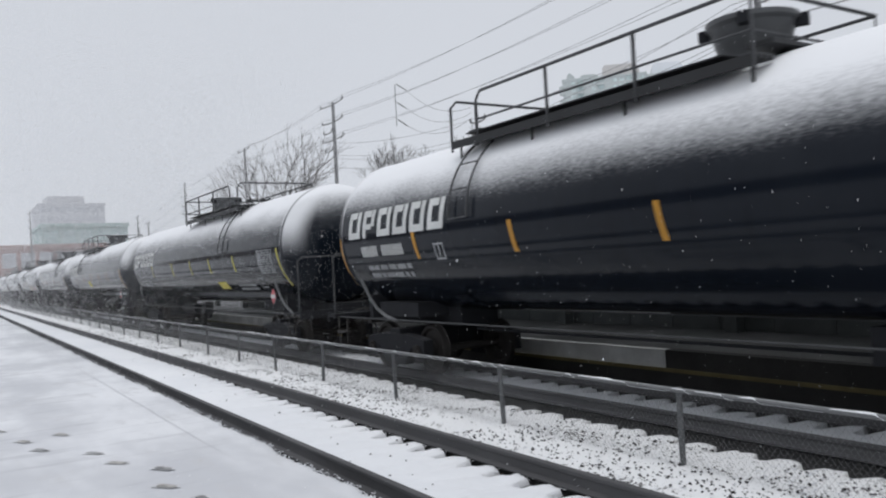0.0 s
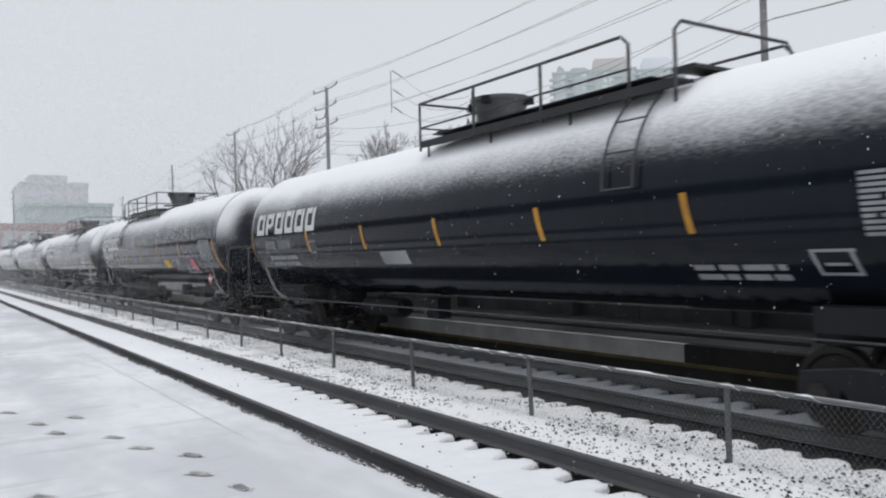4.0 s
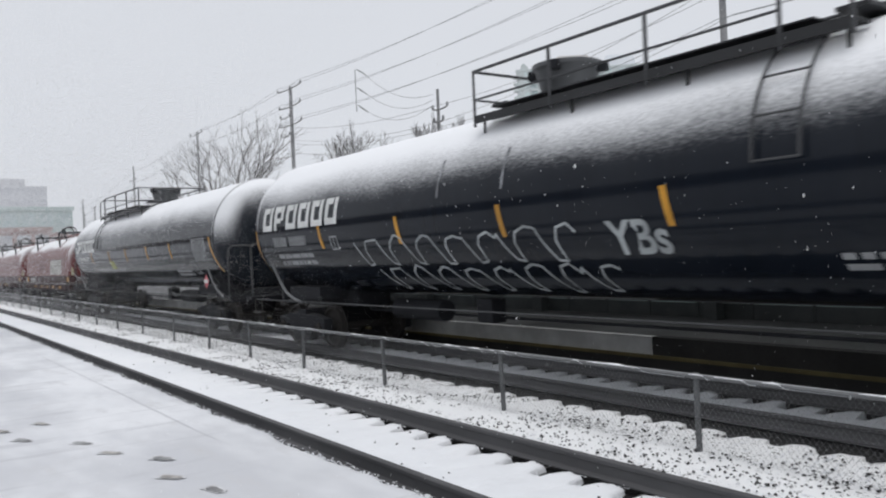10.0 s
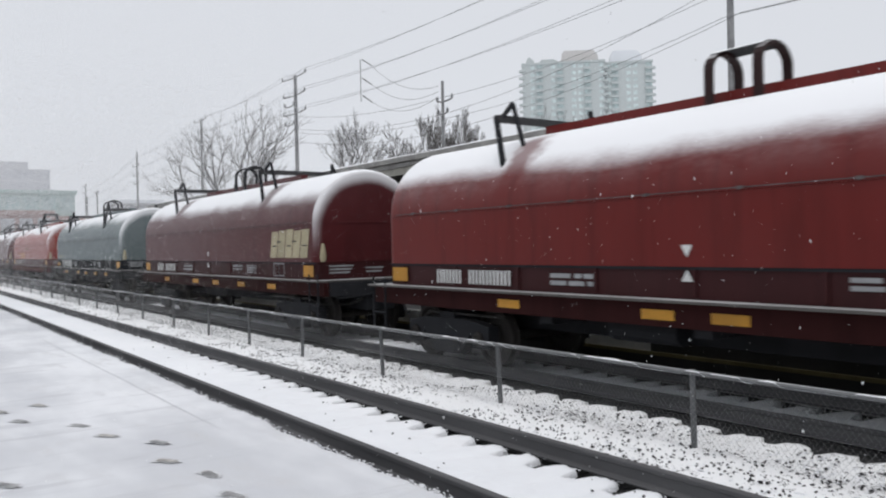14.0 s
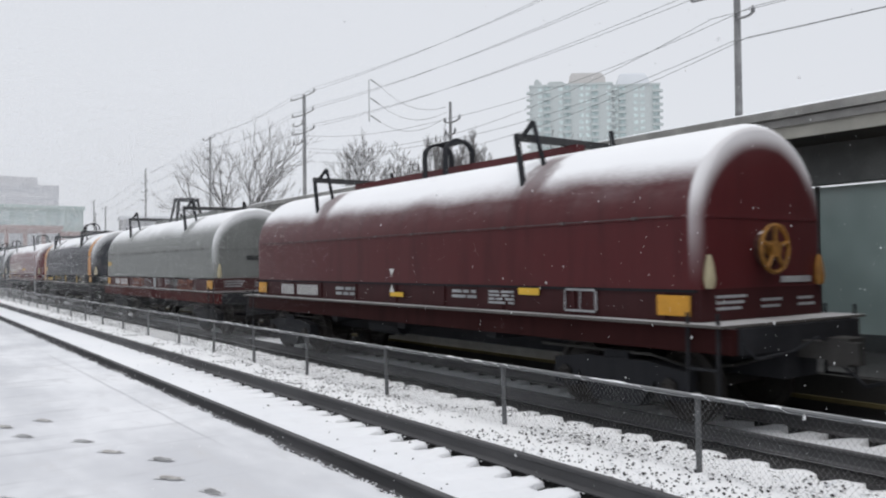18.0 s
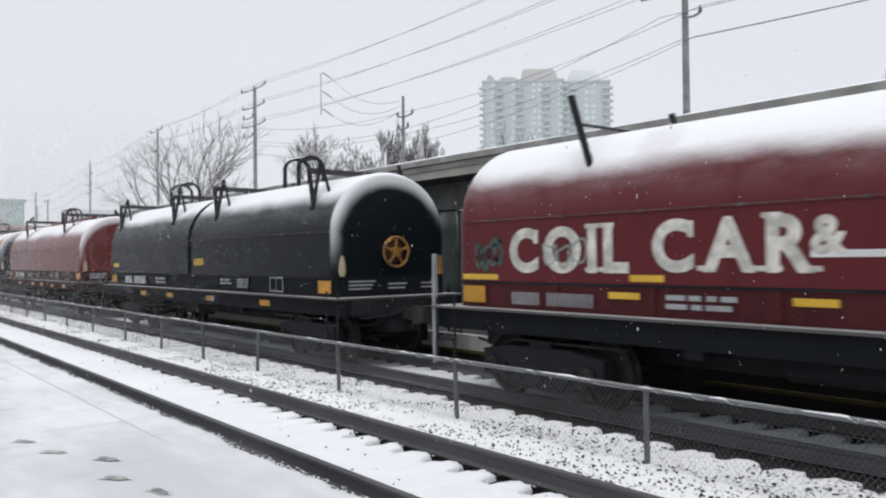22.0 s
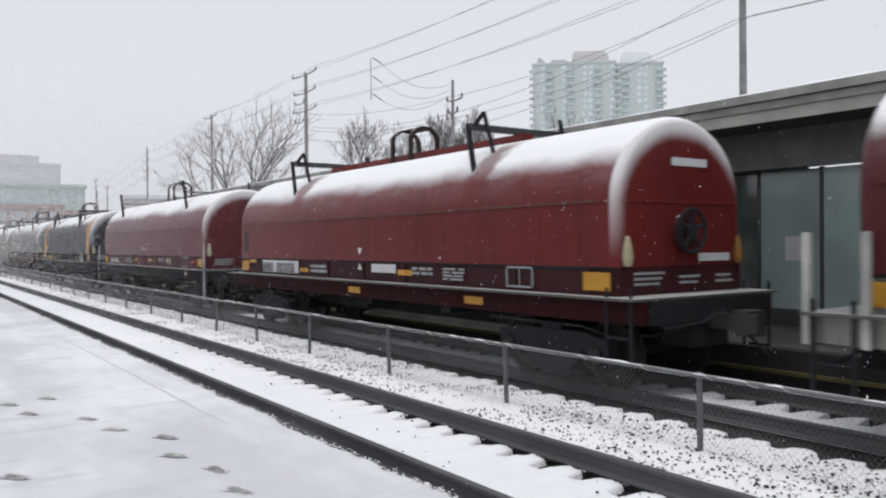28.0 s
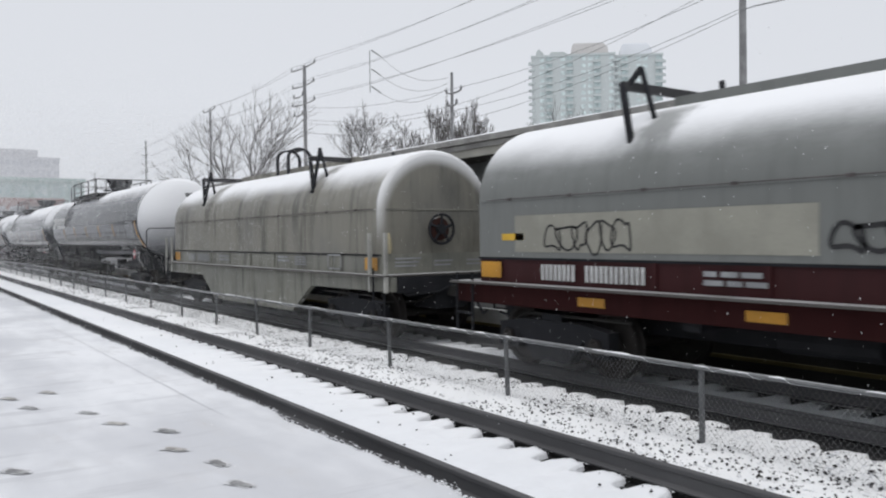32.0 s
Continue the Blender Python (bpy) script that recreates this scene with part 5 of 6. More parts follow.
def coil_car(lead, length, hood, body, label, seed, brackets="A", ends=None, belly=None, extras=(), hubs=True, split=False, posts=False, lettering="white", marks=None):
    car = holder("coil_car", label, "coil car", "cars of the freight train")
    half = length / 2
    TRAIN.append((car, lead + half))
    half -= 0.03

    def cover(bm):
        turn = [(0.15 * (1 - math.sin(a)), 1 - 0.1 * (1 - math.cos(a))) for a in (math.pi / 2 * i / 8 for i in range(9))]
        rows = [(-half + d, k) for d, k in turn[::-1]] + [(-half + 0.19, 1.0)]
        middle = len(rows)
        rows += [(half - 0.19, 1.0)] + [(half - d, k) for d, k in turn]
        if split:
            rows[middle:middle] = [(-0.05, 1.0), (0.02, 1.0), (0.06, 0.9), (0.26, 0.9), (0.3, 1.0), (0.37, 1.0)]
        rings = [[bm.verts.new((x, y, z)) for x, z in hood_outline(k)] for y, k in rows]
        n = len(rings[0])
        for a, b in zip(rings, rings[1:]):
            for i in range(n - 1):
                bm.faces.new((a[i], a[i + 1], b[i + 1], b[i]))
        bm.faces.new(rings[0])
        bm.faces.new(rings[-1])

    part("hood", cover, hood, car, "rounded steel hood with snow on its crown", smooth=True, key=("hood", round(half, 2), split))
    def seam(bm):
        for x in (-C_W - 0.02, C_W - 0.02):
            box(bm, x + 0.003, x + 0.04, -half + 0.16, half - 0.16, 2.386, 2.412)
        box(bm, -C_W * 0.9, C_W * 0.9, -half - 0.012, -half + 0.01, 2.385, 2.415)
    part("seam_strip", seam, hood, car, "raised seam round the hood", key=("seam", round(half, 2)))
    part("frost_line", lambda bm: box(bm, -C_W - 0.021, -C_W - 0.014, -half + 0.3, half - 0.3, 2.403, 2.415), "frost", car, "thin line of frost on the seam", key=("frostline", round(half, 2)))
    for i in range(10):
        part("clip", lambda bm: box(bm, -C_W - 0.035, -C_W + 0.01, -0.035, 0.035, 2.388, 2.425), "frost", car, "frosted hood clip" if i == 0 else "", at=pose(0, -half + 0.9 + i * (length - 1.8) / 9, 0), key="clip")
    if ends:
        for e in (-1, 1):
            def end_band(bm):
                o = [(x * 1.003, z if z < 2.37 else 2.4 + (z - 2.4) * 1.003) for x, z in hood_outline(1.0)]
                r0 = [bm.verts.new((x, e * (half - 0.17), z)) for x, z in o]
                r1 = [bm.verts.new((x, e * (half - 0.78), z)) for x, z in o]
                for i in range(len(o) - 1):
                    bm.faces.new((r0[i], r0[i + 1], r1[i + 1], r1[i]))
            part("end_band", end_band, ends, car, "broad orange-yellow band round the hood end", smooth="all")
    if split:
        def gap(bm):
            rings = [[bm.verts.new((x, y, z)) for x, z in hood_outline(0.93)] for y in (0.05, 0.27)]
            for i in range(len(rings[0]) - 1):
                bm.faces.new((rings[0][i], rings[0][i + 1], rings[1][i + 1], rings[1][i]))
        part("hood_gap", gap, "under", car, "bare dark gap between the two hoods", smooth="all")
    if not split and brackets != "I":
        part("ridge_beam", lambda bm: box(bm, -0.09, 0.09, -3.4, 3.7, 3.5, 3.72), hood, car, "beam along the crown", key="ridge")

    # lifting brackets and hoops
    thin = brackets == "I"
    drop = 0.12 if brackets == "A" else 0.0
    for y in (-5.8, -1.08, 1.83, 6.5) if split else (-4.05, 4.3) if thin else (-3.25, 4.05) if brackets == "A" else (-3.25, 3.62):
        beam = part("lifting_bracket", (lambda bm: rod(bm, (-1.08, 0.1, 3.62), (1.08, 0.1, 3.62), 0.025, 5)) if thin else (lambda bm: box(bm, -1.12, 1.12, 0.05, 0.13, 3.72 - drop, 3.83 - drop)), "beam_snow", car,
                    "dark steel lifting bracket", at=pose(0, y, 0), key=("beam", thin, drop))
        for sx in (-1, 1):
            foot, top, apex, heel = (sx * 1.08, -0.2 if thin else -0.05, 2.9), (sx * 1.1, 0.15, 3.98) if thin else (sx * 1.1, 0.1, 3.8), (sx * 0.85, 0.0, 4.02), (sx * 0.78, -0.16, 3.34)
            if brackets == "A":
                foot, top, apex, heel = (sx * 1.18, -0.2, 2.92), (sx * 1.1, 0.12, 3.68), (sx * 0.95, -0.08, 3.87), (sx * 0.95, -0.42, 3.2)
            part("leg", lambda bm: (rod(bm, foot, top, 0.048, 6), box(bm, foot[0] - 0.06, foot[0] + 0.06, foot[1] - 0.07, foot[1] + 0.07, 2.86, 2.92)) and None, "under", beam, key=("leg", sx, brackets))
            if not thin:
                part("strut", lambda bm: rod(bm, heel, apex, 0.036, 6), "under", beam, key=("strut", sx, drop))
                part("brace", lambda bm: rod(bm, apex, (foot[0], foot[1], 2.98) if brackets == "A" else (sx * 1.0, 0.09, 3.78), 0.042, 6), "under", beam, key=("brace", sx, brackets == "A"))
    trestle = brackets == "P" or hood == "hood_grey"
    for y in (-3.8, -3.15, 3.6, 4.25) if split else (0.14,) if trestle else (-0.2, 0.48):
        def hoop(bm):
            if trestle:
                for sx in (-0.42, 0.42):
                    for sy in (-0.2, 0.2):
                        rod(bm, (sx * 1.1, sy * 2.0, 3.5), (sx * 0.8, sy * 1.1, 4.28), 0.055, 4)
                box(bm, -0.38, 0.38, -0.27, 0.27, 4.26, 4.36)
            else:
                arch = [(0.34, 3.5), (0.34, 3.98)] + [(0.34 * math.cos(a), 3.98 + 0.26 * math.sin(a)) for a in (math.pi * i / 10 for i in range(1, 10))] + [(-0.34, 3.98), (-0.34, 3.5)]
                inner = [(x * 0.87, z if z < 4 else 3.98 + (z - 3.98) * 0.84) for x, z in arch]
                sweep(bm, arch + inner[::-1], [-0.06, 0.06])
        part("lifting_hoop", hoop, "hoop_red" if brackets == "M" and hood == "hood_red" else "trestle" if trestle else "under_snow", car, "steel lifting hoop", at=pose(0, y, 0), smooth=False, key=("hoop", trestle))
    for y in (-3.15, 4.25) if split else () if trestle else (0.48,):
        def saddle_plate(bm):
            arc = [(0.35 * math.cos(a), 3.985 + 0.27 * math.sin(a)) for a in (math.pi * (0.3 + 0.04 * i) for i in range(11))]
            sweep(bm, arc + [(x, z - 0.014) for x, z in arc[::-1]], [-0.68, 0.04])
        part("saddle_plate", saddle_plate, "beam_snow", car, "curved plate joining two hoops", at=pose(0, y, 0), key="saddle_plate")

    # trough body, walkway and sill
    wide = half + 0.45
    def trough(bm):
        box(bm, -1.28, 1.28, -half + 0.05, half - 0.05, 1.16, 1.55)
        for i in range(9):
            y = -half + 0.5 + i * (length - 1.0) / 8
            box(bm, -1.31, -1.27, y - 0.03, y + 0.03, 1.2, 1.55)
    part("trough", trough, body, car, "steel trough side", key=("trough", round(half, 2)))
    # thin dark box drawn as the shadow line where hood meets trough
    part("sealing_strip", lambda bm: box(bm, -1.312, 1.312, -half + 0.05, half - 0.05, 1.515, 1.549), "under", car, "dark strip for the shadow line under the hood", key=("shadowline", round(half, 2)))
    if belly:
        def deep(bm):
            for x in (-1.36,):
                o = [(-wide, 1.13), (-wide, 0.86), (-half + 2.9, 0.84), (-half + 3.9, 0.22), (half - 3.9, 0.22), (half - 2.9, 0.84), (wide, 0.86), (wide, 1.13)]
                f0 = [bm.verts.new((x, y, z)) for y, z in o]
                f1 = [bm.verts.new((x + 0.12, y, z)) for y, z in o]
                bm.faces.new(f0)
                bm.faces.new(f1[::-1])
                for i in range(len(o)):
                    bm.faces.new((f0[i], f1[i], f1[(i + 1) % 8], f0[(i + 1) % 8]))
        part("deep_sill", deep, belly, car, "deep fish-belly side sill")
    else:
        # red and wine cars: near sill coloured darker for the walkway's shade
        part("side_sill", lambda bm: box(bm, -1.36, -1.24, -wide, wide, 0.84, 1.13), "sill_red_shaded" if brackets == "M" else "sill_rust" if body == "body_rust" else "body_black", car, "side sill", key=("sill", round(half, 2)))
    part("side_sill", lambda bm: box(bm, 1.24, 1.36, -wide, wide, 0.84, 1.13), body, car, key=("sill2", round(half, 2)))
    part("centre_sill", lambda bm: box(bm, -0.35, 0.35, -wide, wide, 0.5, 1.1), "under", car, "dark centre beam", key=("csill", round(half, 2)))
    for q in (-2.6, 0.0, 2.6):
        part("cross_member", lambda bm: box(bm, -1.2, 1.2, -0.12, 0.12, 0.72, 1.12), "under", car, at=pose(0, q, 0), key="pan")
    part("brake_cylinder", lambda bm: rod(bm, (-0.75, 0.6, 0.7), (-0.75, 1.7, 0.7), 0.17, 12), "under", car, key="brakecyl")
    part("walkway", lambda bm: box(bm, -1.52, 1.52, -wide, wide, 1.14, 1.172), "walk_snow", car, "narrow side walkway with snow", key=("walkway", round(half, 2)))
    for e in (-1, 1):
        part("end_sill", lambda bm: box(bm, -1.23, 1.23, e * wide - 0.06, e * wide + 0.06, 0.84, 1.13), "under", car, key=("esill", e, round(half, 2)))
        for x in (-1.45, 1.45):
            def end_gear(bm):
                for q in (0.1, 0.5):
                    rod(bm, (x, e * (wide - q), 0.35), (x, e * (wide - q), 1.3), 0.022, 6)
                for z in (0.36, 0.66):
                    box(bm, x - 0.03, x + 0.03, e * (wide - 0.3) - 0.2, e * (wide - 0.3) + 0.2, z, z + 0.03)
            part("corner_ladder", end_gear, "under", car, "corner steps and grab irons", key=("endgear", e, x, round(half, 2)))
            if posts:
                for q in (0.04, 0.62) if belly else (0.04,):
                    part("corner_post", lambda bm: box(bm, x - 0.03, x + 0.03, -0.035 if belly else -0.025, 0.035 if belly else 0.025, 0.85 if belly else 0.3, 1.95), "pale_post" if belly else "dull", car, "upright pale corner post", at=pose(0, e * (wide - q), 0), key=("cpost", x, bool(belly)))
        part("uncoupling_lever", lambda bm: pipe(bm, [(-1.3, e * (wide + 0.1), 0.98), (-1.1, e * (wide + 0.14), 0.8), (-0.4, e * (wide + 0.16), 0.84), (-0.15, e * (wide + 0.3), 1.0), (0.0, e * (wide + 0.34), 0.92)], 0.018, 5), "under", car, "bent uncoupling lever", key=("lever", e, round(half, 2)))
        part("brake_pipe", lambda bm: pipe(bm, [(-1.05, e * (half - 2.9), 0.72), (-1.05, e * (half - 0.9), 0.72), (-0.9, e * (half - 0.5), 0.6), (-0.4, e * (half - 0.2), 0.6), (-0.35, e * (half + 0.3), 0.75)], 0.022, 5), "steel", car, key=("bpipe", e, round(half, 2)))
        coupler(car, e * wide, e)
        truck(car, e * (half - 1.45))
        if seed == 4 and e == 1:
            part("reflector", lambda bm: flat_patch(bm, half - 0.08, half - 0.8, 1.26, 1.39, -1.316), "yellow", car, "long orange-yellow strip")
        else:
            part("reflector", lambda bm: flat_patch(bm, e * (half - 0.35) + 0.24, e * (half - 0.35) - 0.24, 1.24, 1.48, -1.316), "yellow", car, key=("refl_end", e, round(half, 2)))
    if hood == "hood_grey" and brackets == "P":
        for z in (2.08, 2.15):
            part("end_slot", lambda bm: box(bm, -0.35, 0.45, -half - 0.02, -half + 0.01, z, z + 0.035), "under", car, "dark slot in the hood end")
        part("notice", lambda bm: flat_board(bm, 0.08, 0.3, -half - 0.012, 1.78, 1.92), "sign", car, "small white notice")
    elif seed in (15, 18):
        part("end_stencil", lambda bm: flat_board(bm, -0.25, 0.5, -half - 0.012, 2.9, 3.01 if seed == 15 else 2.96), "sign" if seed == 15 else "slate", car, "white stencil plate", key=("estencil", round(half, 2), seed))
    for x, mat in ((-1.16, "cream"), (1.16, "wheel_yellow")):
        part("corner_casting", lambda bm: lathe_z(bm, [(1.56, 0.05), (1.66, 0.075), (1.82, 0.055), (1.95, 0.025)], 8, 0, 0), "cream" if ends else mat, car, "worn pale corner fitting", at=pose(x, -half - 0.04, 0), smooth=True, key=("casting", bool(ends)))
    if hubs:
        def hub(bm):
            ring = [(0.29 * math.cos(a), -half - 0.14, 2.02 + 0.29 * math.sin(a)) for a in (2 * math.pi * i / 20 for i in range(21))]
            pipe(bm, ring, 0.028, 6)
            rod(bm, (0, -half - 0.17, 2.02), (0, -half - 0.08, 2.02), 0.1, 10)
            for q in range(5):
                a = 2 * math.pi * q / 5 + 0.3
                rod(bm, (0, -half - 0.14, 2.02), (0.28 * math.cos(a), -half - 0.14, 2.02 + 0.28 * math.sin(a)), 0.028, 5)
        w = part("brake_wheel", hub, ("wheel_worn" if hood == "hood_grey" else "wheel_yellow") if hubs == "gold" else "under", car, "spoked hand-brake wheel", smooth=True)
        part("gear_housing", lambda bm: rod(bm, (0, -half - 0.07, 2.02), (0, -half + 0.02, 2.02), 0.23, 14), "rust_dark", w, "dark rusty gear housing")
    if seed in (5, 6, 7, 15, 18):
        part("end_board", lambda bm: flat_board(bm, 0.3, 1.0, -half - 0.02, 1.6, 1.71 if seed == 15 else 1.68), {5: "rust_pale", 6: "dull", 7: "rust_pale", 15: "sign", 18: "slate"}[seed], car, "pale stencilled end board", key=("endboard", round(half, 2), seed))
    for i, y in enumerate(marks if marks is not None else (3.65, 1.49, -1.26, -4.2) if split else (3.9, 1.12, -0.55, -2.4, -4.3) if not (ends or brackets in "IP" or belly) else ()):
        strip = part("sill_reflector", lambda bm: flat_patch(bm, 0.24, -0.24, 0.92, 1.04, -1.366), "yellow", car, at=pose(0, y, 0), key="sill_refl")
        if split and i == 2:
            part("white_end", lambda bm: flat_patch(bm, -0.08, -0.25, 0.918, 1.042, -1.369), "dull", strip, "worn white end of the reflector", key="refl_white")
    tagged(part("car_number", lambda bm: char_bars(lambda b, *q: flat_patch(b, *q, -1.323), bm, half - (1.15 if thin else 1.5), 1.24, 0.17 if thin else 0.29 if seed == 4 else 0.16 if ends else 0.22, "HHHHHHHHHH" if seed == 4 else "HHHH HHHHHH", 0.62), lettering, car), kind="stuff")
    on_trough = lambda b, *q: flat_patch(b, *q, -1.318)
    def fine_print(bm):
        if ends:
            text_rows(on_trough, bm, 2.4, 1.1, 1.3, 1.46, 2, seed)
            text_rows(on_trough, bm, -3.8, -4.12, 1.26, 1.42, 2, seed + 3)
        else:
            a, b = (half - 3.65, half - 4.53) if thin else (half - 4.2, half - 5.0)
            text_rows(on_trough, bm, a, b, 1.26, 1.46, 2, seed)
            text_rows(on_trough, bm, -1.75, -2.4, 1.32, 1.48, 2, seed + 3)
            text_rows(on_trough, bm, -2.7, -3.3, 1.26, 1.48, 4, seed + 5)
    ink = "gold_dim" if ends else "dull" if lettering == "white" or (lettering == "spray_black" and not belly) else lettering
    tagged(part("small_print", fine_print, ink, car), kind="stuff")
    if thin:
        tray = part("placard_box", lambda bm: box(bm, -1.44, -1.37, -5.35, -4.99, 0.9, 1.13), "body_rust", car, "red box under the walkway", key="placard_box")
        part("box_label", lambda bm: flat_patch(bm, -5.05, -5.29, 0.98, 1.08, -1.444), "dull", tray, key="box_label")
        part("orange_mark", lambda bm: flat_patch(bm, -5.37, -5.58, 1.34, 1.43, -1.319), "orange_text", car, key="orange_mark")
    if brackets == "M":
        for za, zb in ((1.8, 1.66), (1.38, 1.52)):
            part("marker_triangle", lambda bm: bm.faces.new([bm.verts.new(c) for c in ((-1.334, 0.18, za), (-1.334, 0.02, za), (-1.334, 0.1, zb))]) and None, "white", car, "small white triangle", key=("tri", za))
    def window_box(bm):
        for a, b, c, d in ((-4.35, -4.95, 1.5, 1.53), (-4.35, -4.95, 1.22, 1.25), (-4.35, -4.38, 1.22, 1.53), (-4.64, -4.66, 1.22, 1.53), (-4.92, -4.95, 1.22, 1.53)):
            flat_patch(bm, a, b, c, d, -1.318)
    def double_box(bm):
        for a, b, c, d in ((-4.2, -4.87, 1.5, 1.54), (-4.2, -4.87, 1.19, 1.22), (-4.2, -4.25, 1.22, 1.5), (-4.81, -4.87, 1.22, 1.5), (-4.51, -4.56, 1.25, 1.5), (-4.25, -4.81, 1.25, 1.275)):
            flat_patch(bm, a, b, c, d, -1.318)
    part("stencil_box", double_box if ends else window_box, "aged" if ends else "dull", car, key=("coil_stencil", bool(ends)))
    tagged(part("end_print", lambda bm: [flat_board(bm, x0, x1, -half - 0.008, z, z + 0.035) for x0, x1, z in ((-1.0, -0.5, 1.3), (-1.0, -0.45, 1.37), (-1.0, -0.4, 1.44), (-0.1, 0.3, 1.3), (-0.1, 0.35, 1.38), (0.7, 1.1, 1.3), (0.7, 1.05, 1.38))] and None, "dull", car, key=("cend", round(half, 2))), kind="stuff")
    part("trough_end", lambda bm: box(bm, -1.27, 1.27, -half - 0.0, -half + 0.05, 1.176, 1.55), body, car, key=("tend", round(half, 2)))
    if ends:
        for x0, x1, z in ((-0.18, 0.36, 3.1), (-0.25, 0.45, 3.0)):
            part("end_lettering", lambda bm: flat_board(bm, x0, x1, -half - 0.012, z, z + 0.06), "gold_dim", car, "faded yellow line of print")
        for z in (1.24, 1.38, 1.52):
            part("end_rung", lambda bm: box(bm, 0.35, 0.75, -half - 0.03, -half - 0.01, z, z + 0.035), "gold_dim", car, "yellow end rung")
    for what, *v in extras:
        if what == "sheet":
            y0, y1, z0, z1, mat = v
            x = -1.332 if z0 > 1.55 else (-1.318 if z0 > 1.15 else -1.366)
            part("decal", lambda bm: flat_patch(bm, y0, y1, z0, z1, x), mat, car, "painted rectangle")
        elif what == "words":
            text, y, z, h, mat = v
            words(text, h, mat, car, (-1.334, y, z), mat == "aged")
        elif what == "spikes":
            y, z, w, h, n, width, mat = v
            tagged(part("graffiti", lambda bm: spikes(bm, y, z, w, h, lambda a, b: (-1.337, a, b), seed, n, width), mat, car, "thin spray-painted strokes fanning upward"), kind="stuff")
        elif what == "over":
            y0, y1, z0, z1, lean, mat = v
            part("painted_stroke", lambda bm: flat_patch(bm, y0, y1, z0, z1, -1.371, lean), mat, car, "stroke of spray paint")
        elif what == "lines":
            y0, y1, z0, z1, mat = v
            tagged(part("striped_decal", lambda bm: [flat_patch(bm, y0, y1, z0 + (z1 - z0) * i / 4, z0 + (z1 - z0) * (i + 0.7) / 4, -1.334) for i in range(4)] and None, mat, car, "small decal of thin bars"), kind="stuff")
        elif what == "blocks":
            y0, y1, z0, z1, n, mat = v
            w = (y1 - y0) / n
            for i in range(n):
                a, b, m = y0 + w * (i + 0.04), y0 + w * (i + 0.95), z0 + (z1 - z0) * (0.42 + 0.16 * (i % 2))
                def block(bm):
                    flat_patch(bm, a, b, z0, z1 + 0.02 * (i % 3), -1.335, -0.22)
                part("painted_block", block, mat, car, "slanting block of spray paint")
                part("block_gap", lambda bm: flat_patch(bm, (a if i % 2 else b), (a if i % 2 else b) + (0.55 if i % 2 else -0.55) * w, m, m + 0.035, -1.3375, -0.22), "spray_black", car)
        else:
            y, z, w, h, n, width, mat = v
            x = -1.337 if z > 1.5 else (-1.322 if z > 1.15 else -1.37)
            tagged(part("graffiti", lambda bm: scrawl(bm, y, z, w, h, lambda a, b: (x, a, b), seed, n, width), mat, car, "loose spray-painted loops"), kind="stuff")
    return car


def flat_board(bm, x0, x1, y, z0, z1):
    bm.faces.new([bm.verts.new(p) for p in ((x0, y, z0), (x1, y, z0), (x1, y, z1), (x0, y, z1))])


def letter(char, h, bold):
    cu = bpy.data.curves.new("lettering", "FONT")
    cu.body, cu.size, cu.offset = char, h * 1.4, h * bold
    tmp = bpy.data.objects.new("lettering", cu)
    me = bpy.data.meshes.new_from_object(tmp)
    bpy.data.objects.remove(tmp)
    return me


# where a serif letter's stems end: (share of its width, foot or head)
SERIFS = {"I": ((0.5, 0), (0.5, 1)), "L": ((0.14, 0), (0.14, 1)), "A": ((0.07, 0), (0.93, 0)), "R": ((0.13, 0), (0.13, 1), (0.92, 0)), "C": ((0.93, 0.8),), "O": (), "&": ()}


def words(text, h, mat, parent, at, serif=False):
    bm, x = bmesh.new(), 0.0
    if serif:
        for char in text:
            me = letter(char, h, 0.06)
            xs = [v.co.x for v in me.vertices]
            a, b = min(xs), max(xs)
            me.transform(Matrix.Translation((x - a, 0, 0)))
            bm.from_mesh(me)
            bpy.data.meshes.remove(me)
            w = b - a
            for u, top in SERIFS[char]:
                c, r, z = x + u * w, h * (0.2 if top != 0.8 else 0.065), top * h
                low, high = (z - h * 0.16, z + h * 0.17) if top == 0.8 else (z - h * 0.03, z + h * 0.07) if top == 0 else (z - h * 0.05, z + h * 0.05)
                bm.faces.new([bm.verts.new(p) for p in ((c - r, low, 0.002), (c + r, low, 0.002), (c + r, high, 0.002), (c - r, high, 0.002))])
            x += w + h * 0.2
    else:
        me = letter(text, h, 0.03)
        bm.from_mesh(me)
        bpy.data.meshes.remove(me)
    out = bpy.data.meshes.new("lettering")
    bm.to_mesh(out)
    bm.free()
    out.materials.append(M[mat])
    ob = new("lettering", out)
    ob.parent = parent
    ob.matrix_basis = pose(*at, 90, 0, -90)
    return tagged(ob, "white painted words")


RIM = (0.83, 1.07)  # how far the snow on a hood's leading edge wraps round
# the red frame colour darkened to hold the shade below the walkway
M["sill_red_shaded"] = paint("shaded_red_sill", (0.033, 0.010, 0.010), 0.7, 0.85, 1.25, 0.5, 0.0, 0.06)
M["sill_rust"] = paint("blotched_red_sill", (0.075, 0.014, 0.013), 0.7, 0.85, 1.25, 0.9, 0.0, 0.06)
M["print_dim"] = plain("soiled_grey_print", (0.14, 0.145, 0.15), 0.7, 0, 0.4, 20)
M["gold_dim"] = plain("soiled_yellow_print", (0.3, 0.18, 0.03), 0.7, 0, 0.5, 20)
M["rust_dark"] = paint("dark_rusty_steel", (0.07, 0.03, 0.025), 0.7, 0.6, 1.1, 0.6, 0.1, 0.2)
